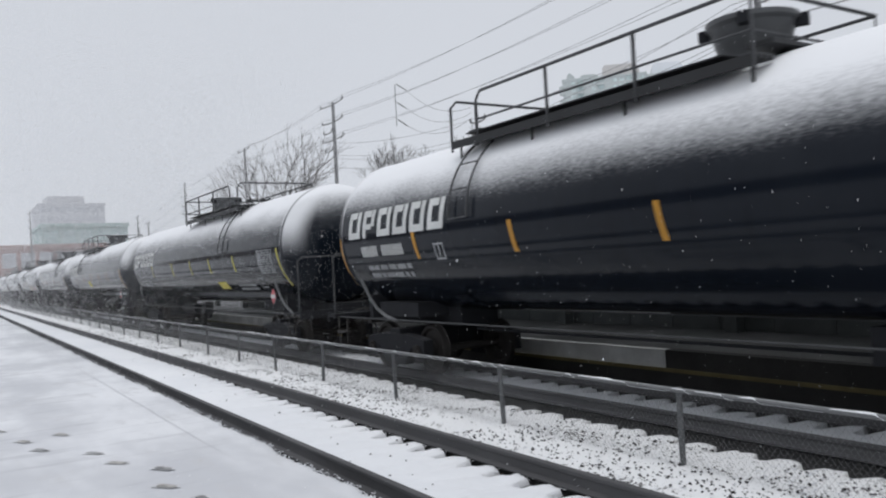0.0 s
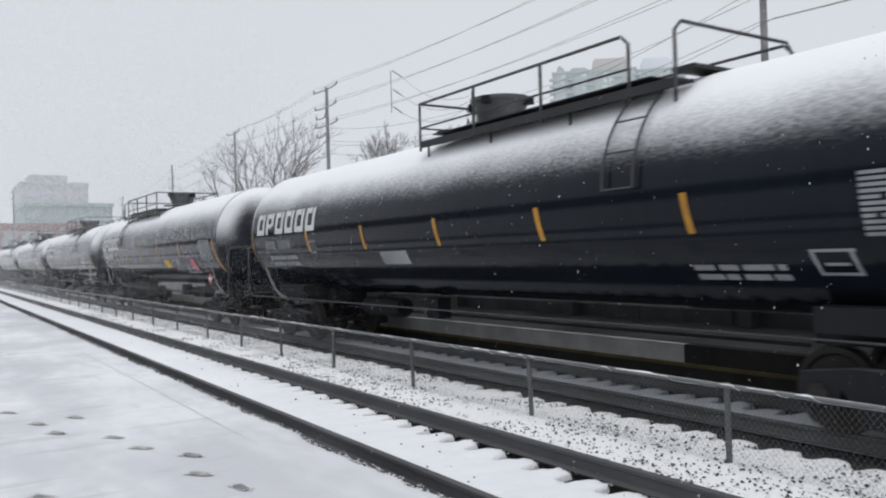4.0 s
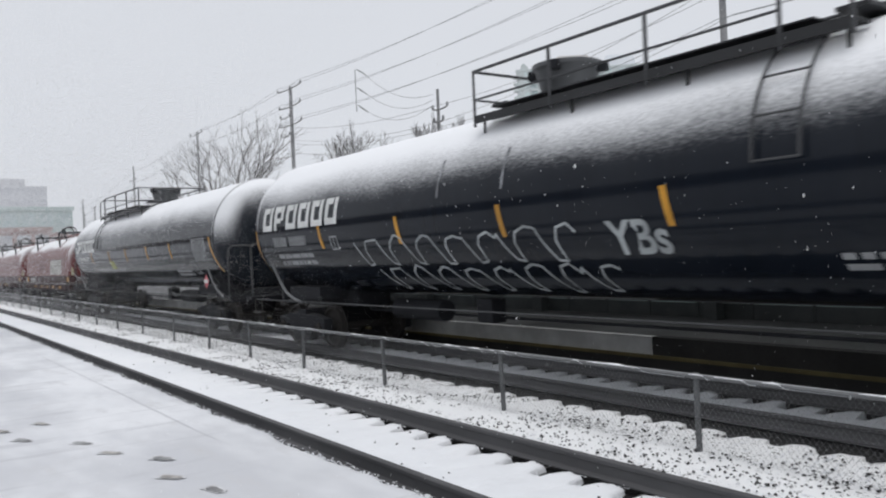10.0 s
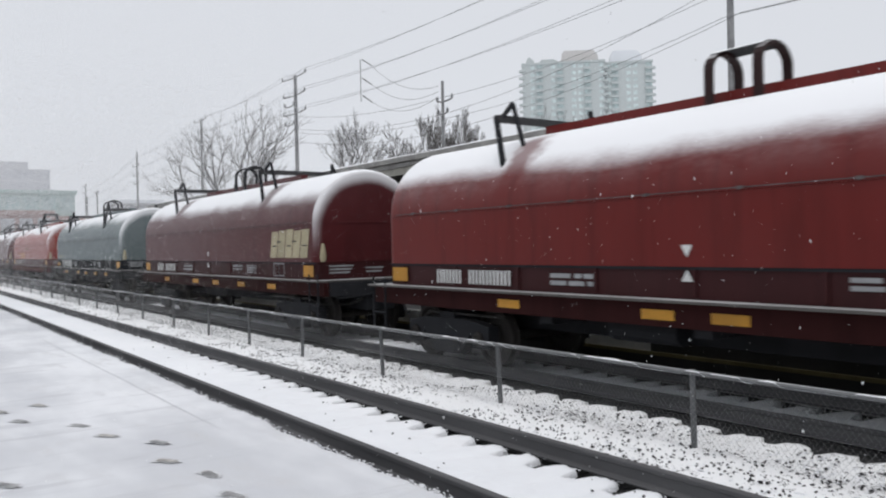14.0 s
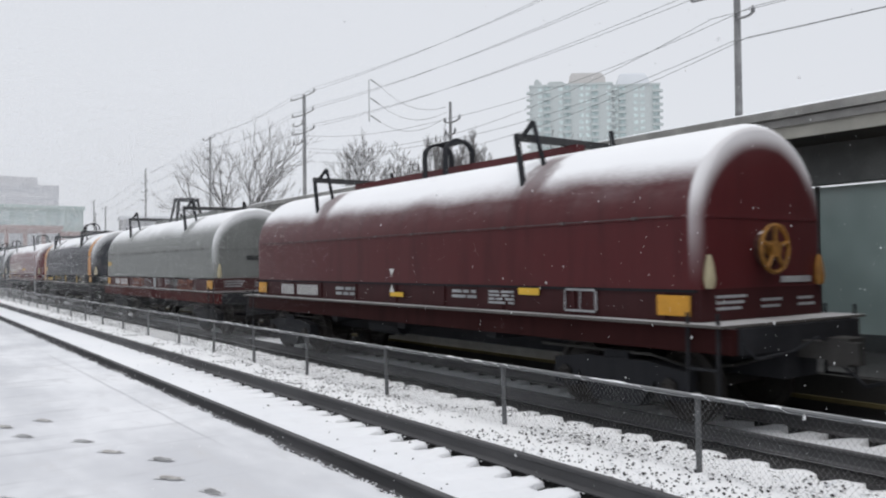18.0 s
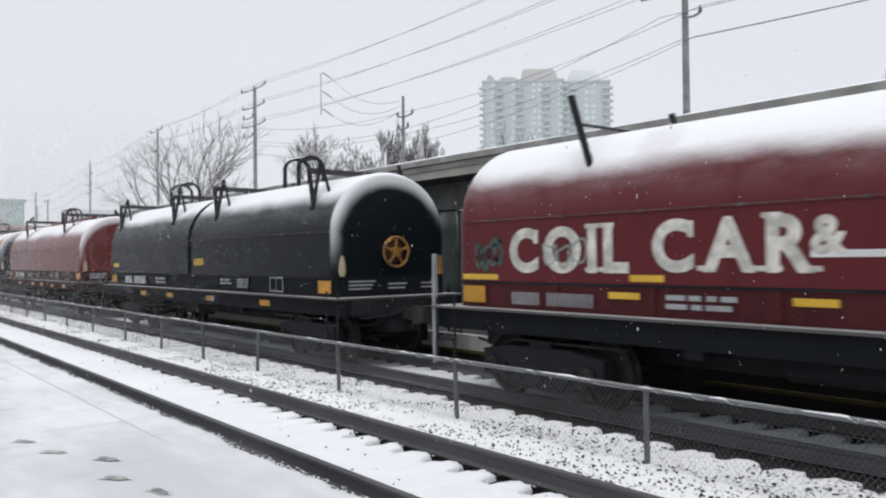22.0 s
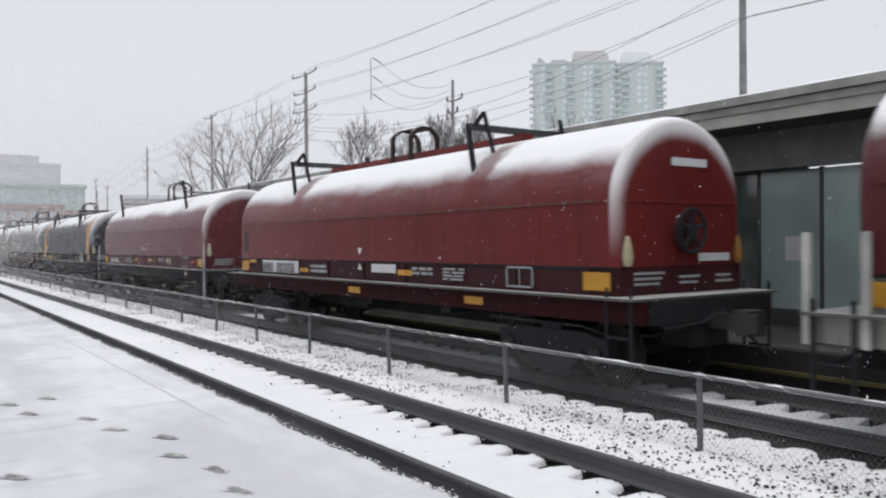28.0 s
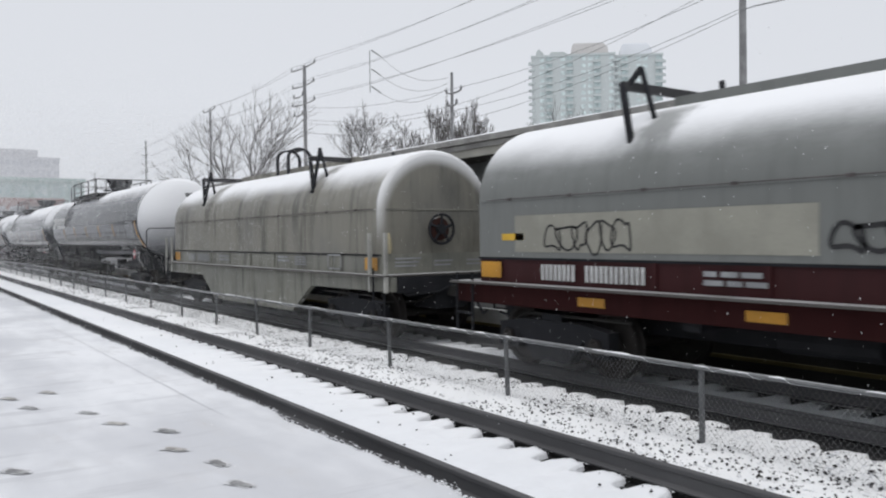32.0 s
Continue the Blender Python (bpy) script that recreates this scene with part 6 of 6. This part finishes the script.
M["aged"] = plain("aged_white_lettering", (0.66, 0.64, 0.58), 0.65, 0, 0.35, 20)
M["teal_dim"] = plain("faded_teal_spray", (0.06, 0.1, 0.095), 0.7, 0, 0.3)
M["teal_pale"] = plain("thin_pale_teal_spray", (0.33, 0.38, 0.35), 0.7, 0, 0.3)
M["streak"] = plain("thin_snow_streak", (0.3, 0.31, 0.33), 0.8, 0, 0.6, 16)
M["grey_patch"] = plain("repainted_pale_grey_patch", (0.3, 0.295, 0.25), 0.6, 0, 0.15)
M["blue_rim"] = plain("faded_blue_spray", (0.03, 0.07, 0.2), 0.7, 0, 0.3)
M["lime_pale"] = plain("pale_yellow_green_decal", (0.36, 0.38, 0.16), 0.6, 0, 0.2)
M["pink"] = plain("faded_pink_notice", (0.5, 0.2, 0.25), 0.6, 0, 0.15)
M["olive"] = plain("dull_olive_patch", (0.2, 0.12, 0.07), 0.7, 0, 0.3)
M["pale_post"] = plain("pale_grey_post", (0.4, 0.4, 0.37), 0.7, 0, 0.3)
M["rust_pale"] = plain("pale_rust_patch", (0.26, 0.1, 0.07), 0.8, 0, 0.5, 14)
M["beam_snow"] = paint("snow_topped_dark_beam", (0.05, 0.05, 0.052), 0.7, 0.3, 0.9, 0.3, 0.02, 0.15)
M["wheel_worn"] = plain("soiled_tan_brake_wheel", (0.16, 0.095, 0.035), 0.75, 0, 0.5, 20)
M["lemon"] = plain("lemon_yellow_reflector", (0.52, 0.47, 0.07), 0.45, 0, 0.2, 12)
M["slate"] = plain("dark_slate_plate", (0.06, 0.07, 0.09), 0.6, 0, 0.3)
M["haze"] = plain("thin_grey_spray", (0.19, 0.2, 0.22), 0.7, 0, 0.5, 14)
M["frost"] = plain("frosted_steel", (0.1, 0.085, 0.085), 0.8, 0, 0.4, 20)
M["panel_red"] = plain("red_painted_panel", (0.26, 0.03, 0.04), 0.6, 0, 0.35, 10)
M["trestle"] = paint("dull_grey_trestle", (0.07, 0.072, 0.076), 0.7, 0.5, 1.1, 0.4, 0.05, 0.2)
M["hoop_red"] = paint("dark_red_hoop", (0.024, 0.01, 0.01), 0.6, 0.6, 1.1, 0.4, 0.02, 0.2)
M["walk_snow"] = paint("snowy_walkway", (0.09, 0.084, 0.078), 0.7, 0.75, 1.4)
M["hood_red"] = paint("oxide_red_hood", (0.135, 0.018, 0.016), 0.32, 0.34, 0.68, 0.5, 0.02, 0.2, RIM)
M["hood_maroon"] = paint("maroon_hood", (0.08, 0.0165, 0.0185), 0.32, 0.34, 0.68, 0.5, 0.02, 0.2, RIM)
M["hood_wine"] = paint("wine_red_hood", (0.115, 0.0185, 0.022), 0.32, 0.36, 0.7, 0.5, 0.02, 0.2, RIM, lee=0.12)
M["body_wine"] = paint("wine_red_frame", (0.075, 0.0135, 0.016), 0.6, 0.8, 1.15, 0.5, 0.02, 0.2)
M["hood_orange"] = paint("orange_red_hood", (0.275, 0.036, 0.022), 0.32, 0.38, 0.74, 0.35, 0.03, 0.25, RIM)
M["hood_blue"] = paint("blue_grey_hood", (0.128, 0.163, 0.168), 0.45, 0.42, 0.84, 0.25, 0.08, 0.25, RIM)
M["hood_grey"] = paint("grey_hood", (0.185, 0.194, 0.186), 0.5, 0.3, 0.84, 0.3, 0.08, 0.25, RIM)
M["hood_dirty"] = paint("stained_grey_hood", (0.23, 0.222, 0.19), 0.55, 0.36, 0.8, 1.1, 0.35, 0.25, RIM)
M["hood_black"] = paint("black_hood", (0.007, 0.0085, 0.0115), 0.4, 0.42, 0.72, 0.3, 0.01, 0.14, RIM)
M["hood_navy"] = paint("navy_hood", (0.006, 0.0082, 0.0165), 0.4, 0.4, 0.7, 0.3, 0.01, 0.14, (0.74, 1.14))
M["hood_green"] = paint("black_blue_hood", (0.0055, 0.008, 0.0125), 0.4, 0.42, 0.72, 0.3, 0.01, 0.14, RIM, lee=0.0)
M["band_orange"] = paint("orange_end_band", (0.55, 0.24, 0.05), 0.5, 0.55, 0.95, 0.2, 0.03, 0.25)
M["body_red"] = paint("red_brown_frame", (0.042, 0.010, 0.011), 0.6, 0.8, 1.15, 0.5, 0.02, 0.2)
M["body_rust"] = paint("rusty_red_frame", (0.07, 0.018, 0.017), 0.6, 0.8, 1.15, 0.9, 0.2, 0.2)
M["body_black"] = paint("black_frame", (0.014, 0.016, 0.019), 0.65, 0.85, 1.25, 0.3, 0.0, 0.06)
M["body_grey"] = paint("grey_green_frame", (0.24, 0.24, 0.208), 0.6, 0.7, 0.98, 0.9, 0.25)

tank_car(-25.3, "A", 40)
tank_car(-4.11, "B", 41, (("sheet", -2.9, -3.3, 1.5, 1.9, "sign"),), spots=(6.14, 3.34, 0.53, -2.3, -5.0))
tank_car(17.5, "A", 42, (("sheet", -2.77, -3.6, 1.56, 1.78, "lime"), ("scrawl", 6.68, 1.66, 1.5, 0.34, 4, 0.035, "dull"), ("scrawl", 3.6, 1.6, 3.2, 0.3, 9, 0.012, "chalk")), spots=(5.4, 2.16, -0.38, -2.64, -5.1), slide=0.2)
tank_car(38.8, "B", 43, (("sheet", 1.6, 0.92, 1.8, 2.12, "lime"),), spots=(5.8, 3.0, 0.14, -2.6, -5.0), slide=0.12, streaks=(1.93,))
tank_car(60.05, "A", 44, (("sheet", 2.4, 1.4, 1.75, 2.0, "dull"),))
tank_car(81.3, "B", 45, (("sheet", -2.3, -3.0, 1.72, 2.0, "gold"), ("scrawl", -3.25, 1.6, 1.1, 0.42, 4, 0.05, "chalk"), ("sheet", -5.55, -6.24, 1.56, 2.06, "blue_rim"), ("cover", -5.62, -6.17, 1.62, 2.01, "red"), ("cover", -5.62, -6.17, 1.72, 1.75, "white")), spots=(5.64, 3.42, 1.08, -1.81, -4.78))
tank_car(102.55, "A", 46, (("sheet", 3.35, 2.7, 1.62, 1.85, "lime_pale"), ("sheet", -5.24, -6.5, 1.98, 2.1, "sign"), ("sheet", -5.3, -6.0, 1.78, 1.9, "sign"), ("sheet", -5.84, -6.6, 1.46, 1.64, "pink")), spots=(5.79, 2.98, 0.29, -2.57, -5.1), slide=0.42, streaks=(-1.5,))
tank_car(123.85, "A", 47, (("sheet", 1.28, 0.6, 1.62, 1.86, "lime_pale"), ("sheet", -5.39, -6.1, 1.78, 2.16, "sign"), ("sheet", -5.3, -6.0, 1.63, 1.7, "sign")), spots=(5.11, 2.49, -0.02, -2.56, -5.18), slide=0.12, streaks=(0.02,))
tank_car(144.95, "A", 48, (("outline", 4.65, 1.68, 5.9, 0.52, 7, 0.035, "chalk"), ("outline", 4.2, 1.22, 5.9, 0.44, 8, 0.035, "chalk"), ("words", "YBs", -1.72, 1.76, 0.42, "chalk")), spots=(5.93, 3.01, 0.24, -2.71, -5.4), streaks=(0.18, 1.78))
tank_car(166.0, "B", 49, (("sheet", 3.0, 2.3, 1.8, 2.1, "lime_pale"), ("outline", 0.6, 1.45, 6.2, 0.55, 6, 0.022, "teal_dim")), spots=(5.78, 2.79, 0.29, -2.43, -5.0))
RED = "oxide-red railway coil car with a snow-topped rounded hood"
MAR = "maroon railway coil car with a snow-topped rounded hood"
coil_car(187.15, 13.13, "hood_red", "body_red", "oxide-red coil car with snowy hood and white graffiti", 1, "M", marks=(3.12, 1.07, -0.74, -2.5, -4.3), extras=(("blocks", -1.5, -4.75, 1.63, 2.34, 6, "block_white"), ("scrawl", 1.6, 1.9, 1.5, 0.28, 5, 0.025, "spray_black")))
coil_car(203.1, 13.2, "hood_red", "body_red", RED, 2, "M", hubs=False, marks=(3.22, 0.51, -0.47))
coil_car(219.2, 13.15, "hood_maroon", "body_red", "maroon coil car with snowy hood and cream graffiti", 3, "M", hubs=False, extras=(("blocks", -4.2, -6.2, 1.65, 2.25, 5, "cream"),))
coil_car(235.8, 13.1, "hood_blue", "body_black", "blue-grey railway coil car on a black frame with white bars", 4, "A", hubs=False, extras=(("lines", 5.81, 5.2, 1.64, 1.8, "cream"), ("sheet", 4.62, 4.5, 0.95, 1.0, "red"), ("sheet", 4.5, 4.25, 0.9, 1.02, "print_dim")))
coil_car(251.9, 13.14, "hood_orange", "body_rust", "bright orange-red railway coil car with faded lettering", 5, "P", hubs=False, extras=(("words", "RAILWAY", 2.84, 1.99, 0.15, "dull"), ("scrawl", 3.42, 1.62, 1.7, 0.3, 6, 0.035, "gold"), ("sheet", 1.06, -0.05, 2.1, 2.26, "olive"), ("scrawl", -2.6, 1.7, 1.4, 0.3, 4, 0.006, "chalk")))
coil_car(268.05, 13.1, "hood_maroon", "body_red", "dark maroon coil car with snowy hood and yellow brake wheel", 6, "M", hubs="gold", marks=(), extras=(("sheet", 0.19, -0.26, 1.3, 1.38, "gold"), ("sheet", -3.4, -3.85, 1.42, 1.52, "gold"),))
coil_car(284.3, 13.2, "hood_grey", "body_rust", "grey hooded coil car on a rusty red frame", 7, "P", hubs=False, extras=(("lines", 6.3, 5.75, 1.97, 2.12, "gold"), ("scrawl", 2.4, 1.22, 1.6, 0.26, 7, 0.07, "rust_pale"), ("sheet", -0.4, -0.7, 1.2, 1.52, "dull"), ("scrawl", -3.2, 1.2, 1.4, 0.26, 6, 0.07, "rust_pale"), ("scrawl", 4.6, 1.2, 1.4, 0.26, 6, 0.06, "rust_pale"), ("scrawl", 0.9, 1.2, 1.0, 0.3, 4, 0.02, "chalk"), ("scrawl", -2.2, 1.18, 1.0, 0.34, 3, 0.05, "spray_black")))
coil_car(300.5, 13.2, "hood_navy", "body_black", "dark navy coil car with orange end bands and yellow lettering", 8, "A", ends="band_orange", hubs=False, lettering="gold", extras=(("lines", 5.83, 5.21, 1.79, 1.96, "gold"), ("sheet", 2.7, 2.57, 1.2, 1.54, "gold"), ("sheet", -0.13, -0.27, 1.18, 1.53, "gold"), ("sheet", -3.0, -3.14, 1.18, 1.53, "gold"), ("spikes", -1.9, 1.62, 0.95, 0.52, 11, 0.018, "haze"), ("spikes", -3.15, 1.62, 1.0, 0.54, 12, 0.02, "haze")))
coil_car(316.75, 13.1, "hood_wine", "body_wine", "maroon coil car with large white serif words on its hood", 9, "I", hubs=False, posts=True, lettering="dull", extras=(("words", "COIL", 5.39, 1.71, 0.55, "aged"), ("words", "CAR", 3.03, 1.73, 0.55, "aged"), ("words", "&", 1.2, 1.9, 0.36, "aged"), ("sheet", 1.2, -0.2, 1.85, 1.92, "white"), ("sheet", 6.4, 5.64, 1.57, 1.65, "gold"), ("sheet", 3.36, 2.88, 1.58, 1.66, "gold"), ("sheet", 3.69, 3.23, 1.37, 1.45, "gold"), ("sheet", 1.39, 0.94, 1.37, 1.45, "gold"), ("sheet", -0.6, -1.9, 1.78, 1.9, "gold"), ("scrawl", 6.1, 1.75, 0.55, 0.36, 4, 0.05, "teal_dim"), ("scrawl", 4.75, 1.78, 0.7, 0.3, 3, 0.03, "teal_pale")))
coil_car(333.4, 14.0, "hood_green", "body_black", "blue-black coil car with a two-part hood and yellow hub", 10, "A", hubs="gold", split=True, extras=(("sheet", 6.6, 6.1, 1.72, 1.84, "gold"), ("lines", -0.16, -0.77, 1.78, 1.95, "gold")))
coil_car(351.1, 13.1, "hood_red", "body_red", RED, 11, "M", hubs=False)
coil_car(367.1, 13.1, "hood_navy", "body_black", "black coil car with yellow end bands and yellow lettering", 12, "A", ends="band_orange", hubs=False, lettering="gold", extras=(("lines", 5.83, 5.21, 1.79, 1.96, "gold"), ("sheet", 4.96, 4.5, 1.2, 1.29, "yellow"), ("sheet", 2.94, 2.46, 1.2, 1.29, "yellow")))
coil_car(383.15, 13.05, "hood_black", "body_black", "black coil car with painted graffiti and a deep sill", 13, "A", belly="body_black", hubs=False, posts=True, lettering="orange_text", extras=(("scrawl", 4.9, 1.68, 0.95, 0.42, 5, 0.045, "cream"), ("scrawl", 3.4, 1.75, 1.35, 0.26, 7, 0.02, "dull"), ("sheet", 6.1, 5.65, 1.3, 1.42, "gold"), ("sheet", 3.64, 3.16, 0.91, 0.99, "yellow"), ("lines", 0.54, -0.4, 1.96, 2.1, "orange_text"), ("sheet", 2.5, -2.5, 0.24, 1.1, "panel_red"), ("over", 2.8, 2.52, 0.3, 1.08, -0.1, "dull"), ("over", 1.70, 1.63, 0.26, 1.08, 0.0, "chalk"), ("over", 0.87, 0.80, 0.26, 1.08, 0.0, "chalk"), ("over", 0.04, -0.03, 0.26, 1.08, 0.0, "chalk"), ("over", -0.79, -0.86, 0.26, 1.08, 0.0, "chalk"), ("over", -1.62, -1.69, 0.26, 1.08, 0.0, "chalk"), ("over", 2.40, 1.90, 0.86, 0.97, 0.05, "chalk"), ("over", 2.35, 1.80, 0.45, 0.56, 0.05, "chalk"), ("over", 1.50, 1.38, 0.50, 0.61, 0.05, "chalk"), ("over", 1.20, 1.08, 0.50, 0.61, 0.05, "chalk"), ("over", 0.70, 0.25, 0.82, 0.93, 0.05, "chalk"), ("over", 0.65, 0.15, 0.40, 0.51, 0.05, "chalk"), ("over", -0.15, -0.65, 0.80, 0.91, 0.05, "chalk"), ("over", -0.20, -0.65, 0.45, 0.56, 0.05, "chalk"), ("over", -1.00, -1.50, 0.62, 0.73, 0.05, "chalk"), ("over", -1.85, -2.35, 0.84, 0.95, 0.05, "chalk"), ("over", -1.85, -2.30, 0.42, 0.53, 0.05, "chalk")))
coil_car(399.15, 13.1, "hood_maroon", "body_grey", "maroon hooded coil car on a grey fish-belly frame", 14, "A", belly="body_grey", hubs=False, posts=True, lettering="spray_black", extras=(("scrawl", 4.05, 1.66, 1.25, 0.5, 5, 0.035, "white"), ("scrawl", 1.1, 0.52, 1.5, 0.55, 4, 0.035, "spray_black"), ("scrawl", -0.7, 0.55, 0.9, 0.4, 3, 0.03, "spray_black"), ("sheet", -2.3, -2.8, 0.72, 0.95, "spray_black"), ("sheet", 2.6, 2.1, 1.26, 1.34, "yellow"), ("sheet", 0.6, 0.1, 1.28, 1.4, "yellow"), ("sheet", -2.6, -3.1, 1.26, 1.38, "yellow")))
coil_car(415.2, 13.14, "hood_red", "body_red", "oxide-red coil car with snowy hood and dark brake wheel", 15, "M", hubs=True, lettering="spray_black", marks=(0.28, -3.6), extras=(("sheet", 5.05, 2.96, 1.23, 1.51, "sign"), ("sheet", 2.9, 2.46, 1.28, 1.36, "yellow"), ("sheet", -0.33, -1.21, 1.34, 1.5, "sign"), ("sheet", -1.27, -1.76, 1.31, 1.41, "yellow"), ("sheet", 6.2, 5.95, 1.7, 2.2, "spray_black"), ("sheet", 5.9, 5.45, 1.44, 1.52, "yellow")))
coil_car(431.25, 13.1, "hood_wine", "body_wine", MAR, 16, "I", hubs=False, posts=True, extras=(("sheet", 0.54, -0.31, 1.74, 1.79, "dull"), ("sheet", 1.46, 0.96, 1.35, 1.43, "yellow"), ("sheet", -0.39, -0.92, 1.35, 1.43, "yellow"), ("sheet", -2.62, -3.12, 1.35, 1.43, "yellow")))
coil_car(447.4, 13.1, "hood_navy", "body_black", "dark navy coil car with orange end bands", 17, "A", ends="band_orange", hubs=False, lettering="gold", extras=(("lines", 5.83, 5.21, 1.79, 1.94, "gold"), ("sheet", 4.96, 4.51, 1.2, 1.29, "yellow"), ("sheet", 2.94, 2.46, 1.2, 1.29, "yellow")))
coil_car(463.4, 13.15, "hood_grey", "body_red", "grey hooded coil car on a maroon frame with dark graffiti", 18, "M", hubs="gold", marks=(4.05, 1.54, -0.7, -2.6, -4.3), extras=(("scrawl", 4.9, 1.66, 1.5, 0.4, 6, 0.03, "spray_black"), ("sheet", 5.6, 0.98, 1.63, 2.16, "grey_patch"), ("scrawl", 0.8, 1.68, 1.0, 0.32, 4, 0.05, "spray_black"), ("scrawl", -5.5, 1.96, 0.6, 0.22, 4, 0.04, "spray_black"), ("sheet", 5.9, 5.4, 1.8, 1.9, "gold")))
coil_car(479.45, 13.1, "hood_dirty", "body_grey", "stained pale-grey coil car on a fish-belly frame", 19, "A", belly="body_grey", hubs=True, posts=True, lettering="dull")
tank_car(495.9, "B", 50, white_end=True)
tank_car(516.9, "B", 51)
tank_car(538.0, "A", 52)

# ---- falling snow ----


def snow_cloud(name, label, seed, blocks, corners):
    """Loose flakes spread evenly through blocks of air: crumbs of four faces, or thin plates. blocks: count, low corner, high corner, smallest and largest flake."""
    r = np.random.default_rng(seed)
    base = np.array([(1, 0, 0), (-0.5, 0.87, 0), (-0.5, -0.87, 0), (0, 0, 0.9)])[:corners]
    rows = []
    for count, low, high, small, large in blocks:
        c = r.uniform(low, high, (count, 3))
        u = r.normal(size=(count, 3))
        u /= np.linalg.norm(u, axis=1)[:, None]
        w = np.cross(u, r.normal(size=(count, 3)))
        w /= np.linalg.norm(w, axis=1)[:, None]
        axes = np.stack((u, w, np.cross(u, w)), axis=2)
        rows.append(c[:, None, :] + np.einsum("nij,kj->nki", axes, base) * r.uniform(small, large, count)[:, None, None])
    verts = np.concatenate(rows).reshape(-1, 3)
    sides = np.array([(0, 2, 1), (0, 1, 3), (1, 2, 3), (2, 0, 3)][:4 if corners == 4 else 1])
    faces = (corners * np.arange(len(verts) // corners)[:, None, None] + sides[None]).reshape(-1, 3)
    me = bpy.data.meshes.new(name)
    me.vertices.add(len(verts))
    me.vertices.foreach_set("co", verts.ravel())
    me.loops.add(faces.size)
    me.loops.foreach_set("vertex_index", faces.ravel())
    me.polygons.add(len(faces))
    me.polygons.foreach_set("loop_start", np.arange(0, faces.size, 3))
    me.update(calc_edges=True)
    me.materials.append(M["flake"])
    return tagged(new(name, me), label, "snowfall", kind="stuff")


snowfall = snow_cloud("falling_snow", "loose white snowflakes drifting down", 77, [(60000, (1.4, -1, -2), (9, 22, 49), 0.002, 0.0058)], 4)
far_snowfall = snow_cloud("thick_falling_snow", "thick wet snowflakes that veil the distance", 78, [
    (560000, (-1, 14, -0.4), (10, 35, 16), 0.004, 0.0066),
    (480000, (-2, 35, -0.4), (24, 70, 20), 0.010, 0.017),
    (260000, (-2, 70, -0.4), (34, 145, 24), 0.028, 0.045)], 3)


def motions():
    """Everything that moves: the train runs by at one speed, the snow sinks."""
    for car, y in TRAIN:
        walk(car, [(t, pose(FAR_C, y - 14.576 * t - 0.000274 * t * t, 0)) for t in (0, 16, 32)])
    walk(snowfall, [(0, pose(0, 0, 0)), (16, pose(-0.6, 0.5, -20.5)), (32, pose(0.6, 1.0, -41))])
    walk(far_snowfall, [(0, pose(0, 0, 0)), (32, pose(0.8, 1.0, -10))])
    # the wheels roll with the train; those at one end of a bogie all turn alike and share one action
    for s, sets in WHEELS.items():
        walk(sets[0], [(f / FPS, pose(0, s * 0.89, 0.457, math.degrees((14.576 * f / FPS + 0.000274 * (f / FPS) ** 2) / 0.457))) for f in range(32 * FPS + 1)])
        keys = sets[0].animation_data
        for other in sets[1:]:
            other.rotation_mode = "QUATERNION"
            shared = other.animation_data_create()
            shared.action, shared.action_slot = keys.action, keys.action_slot


motions()
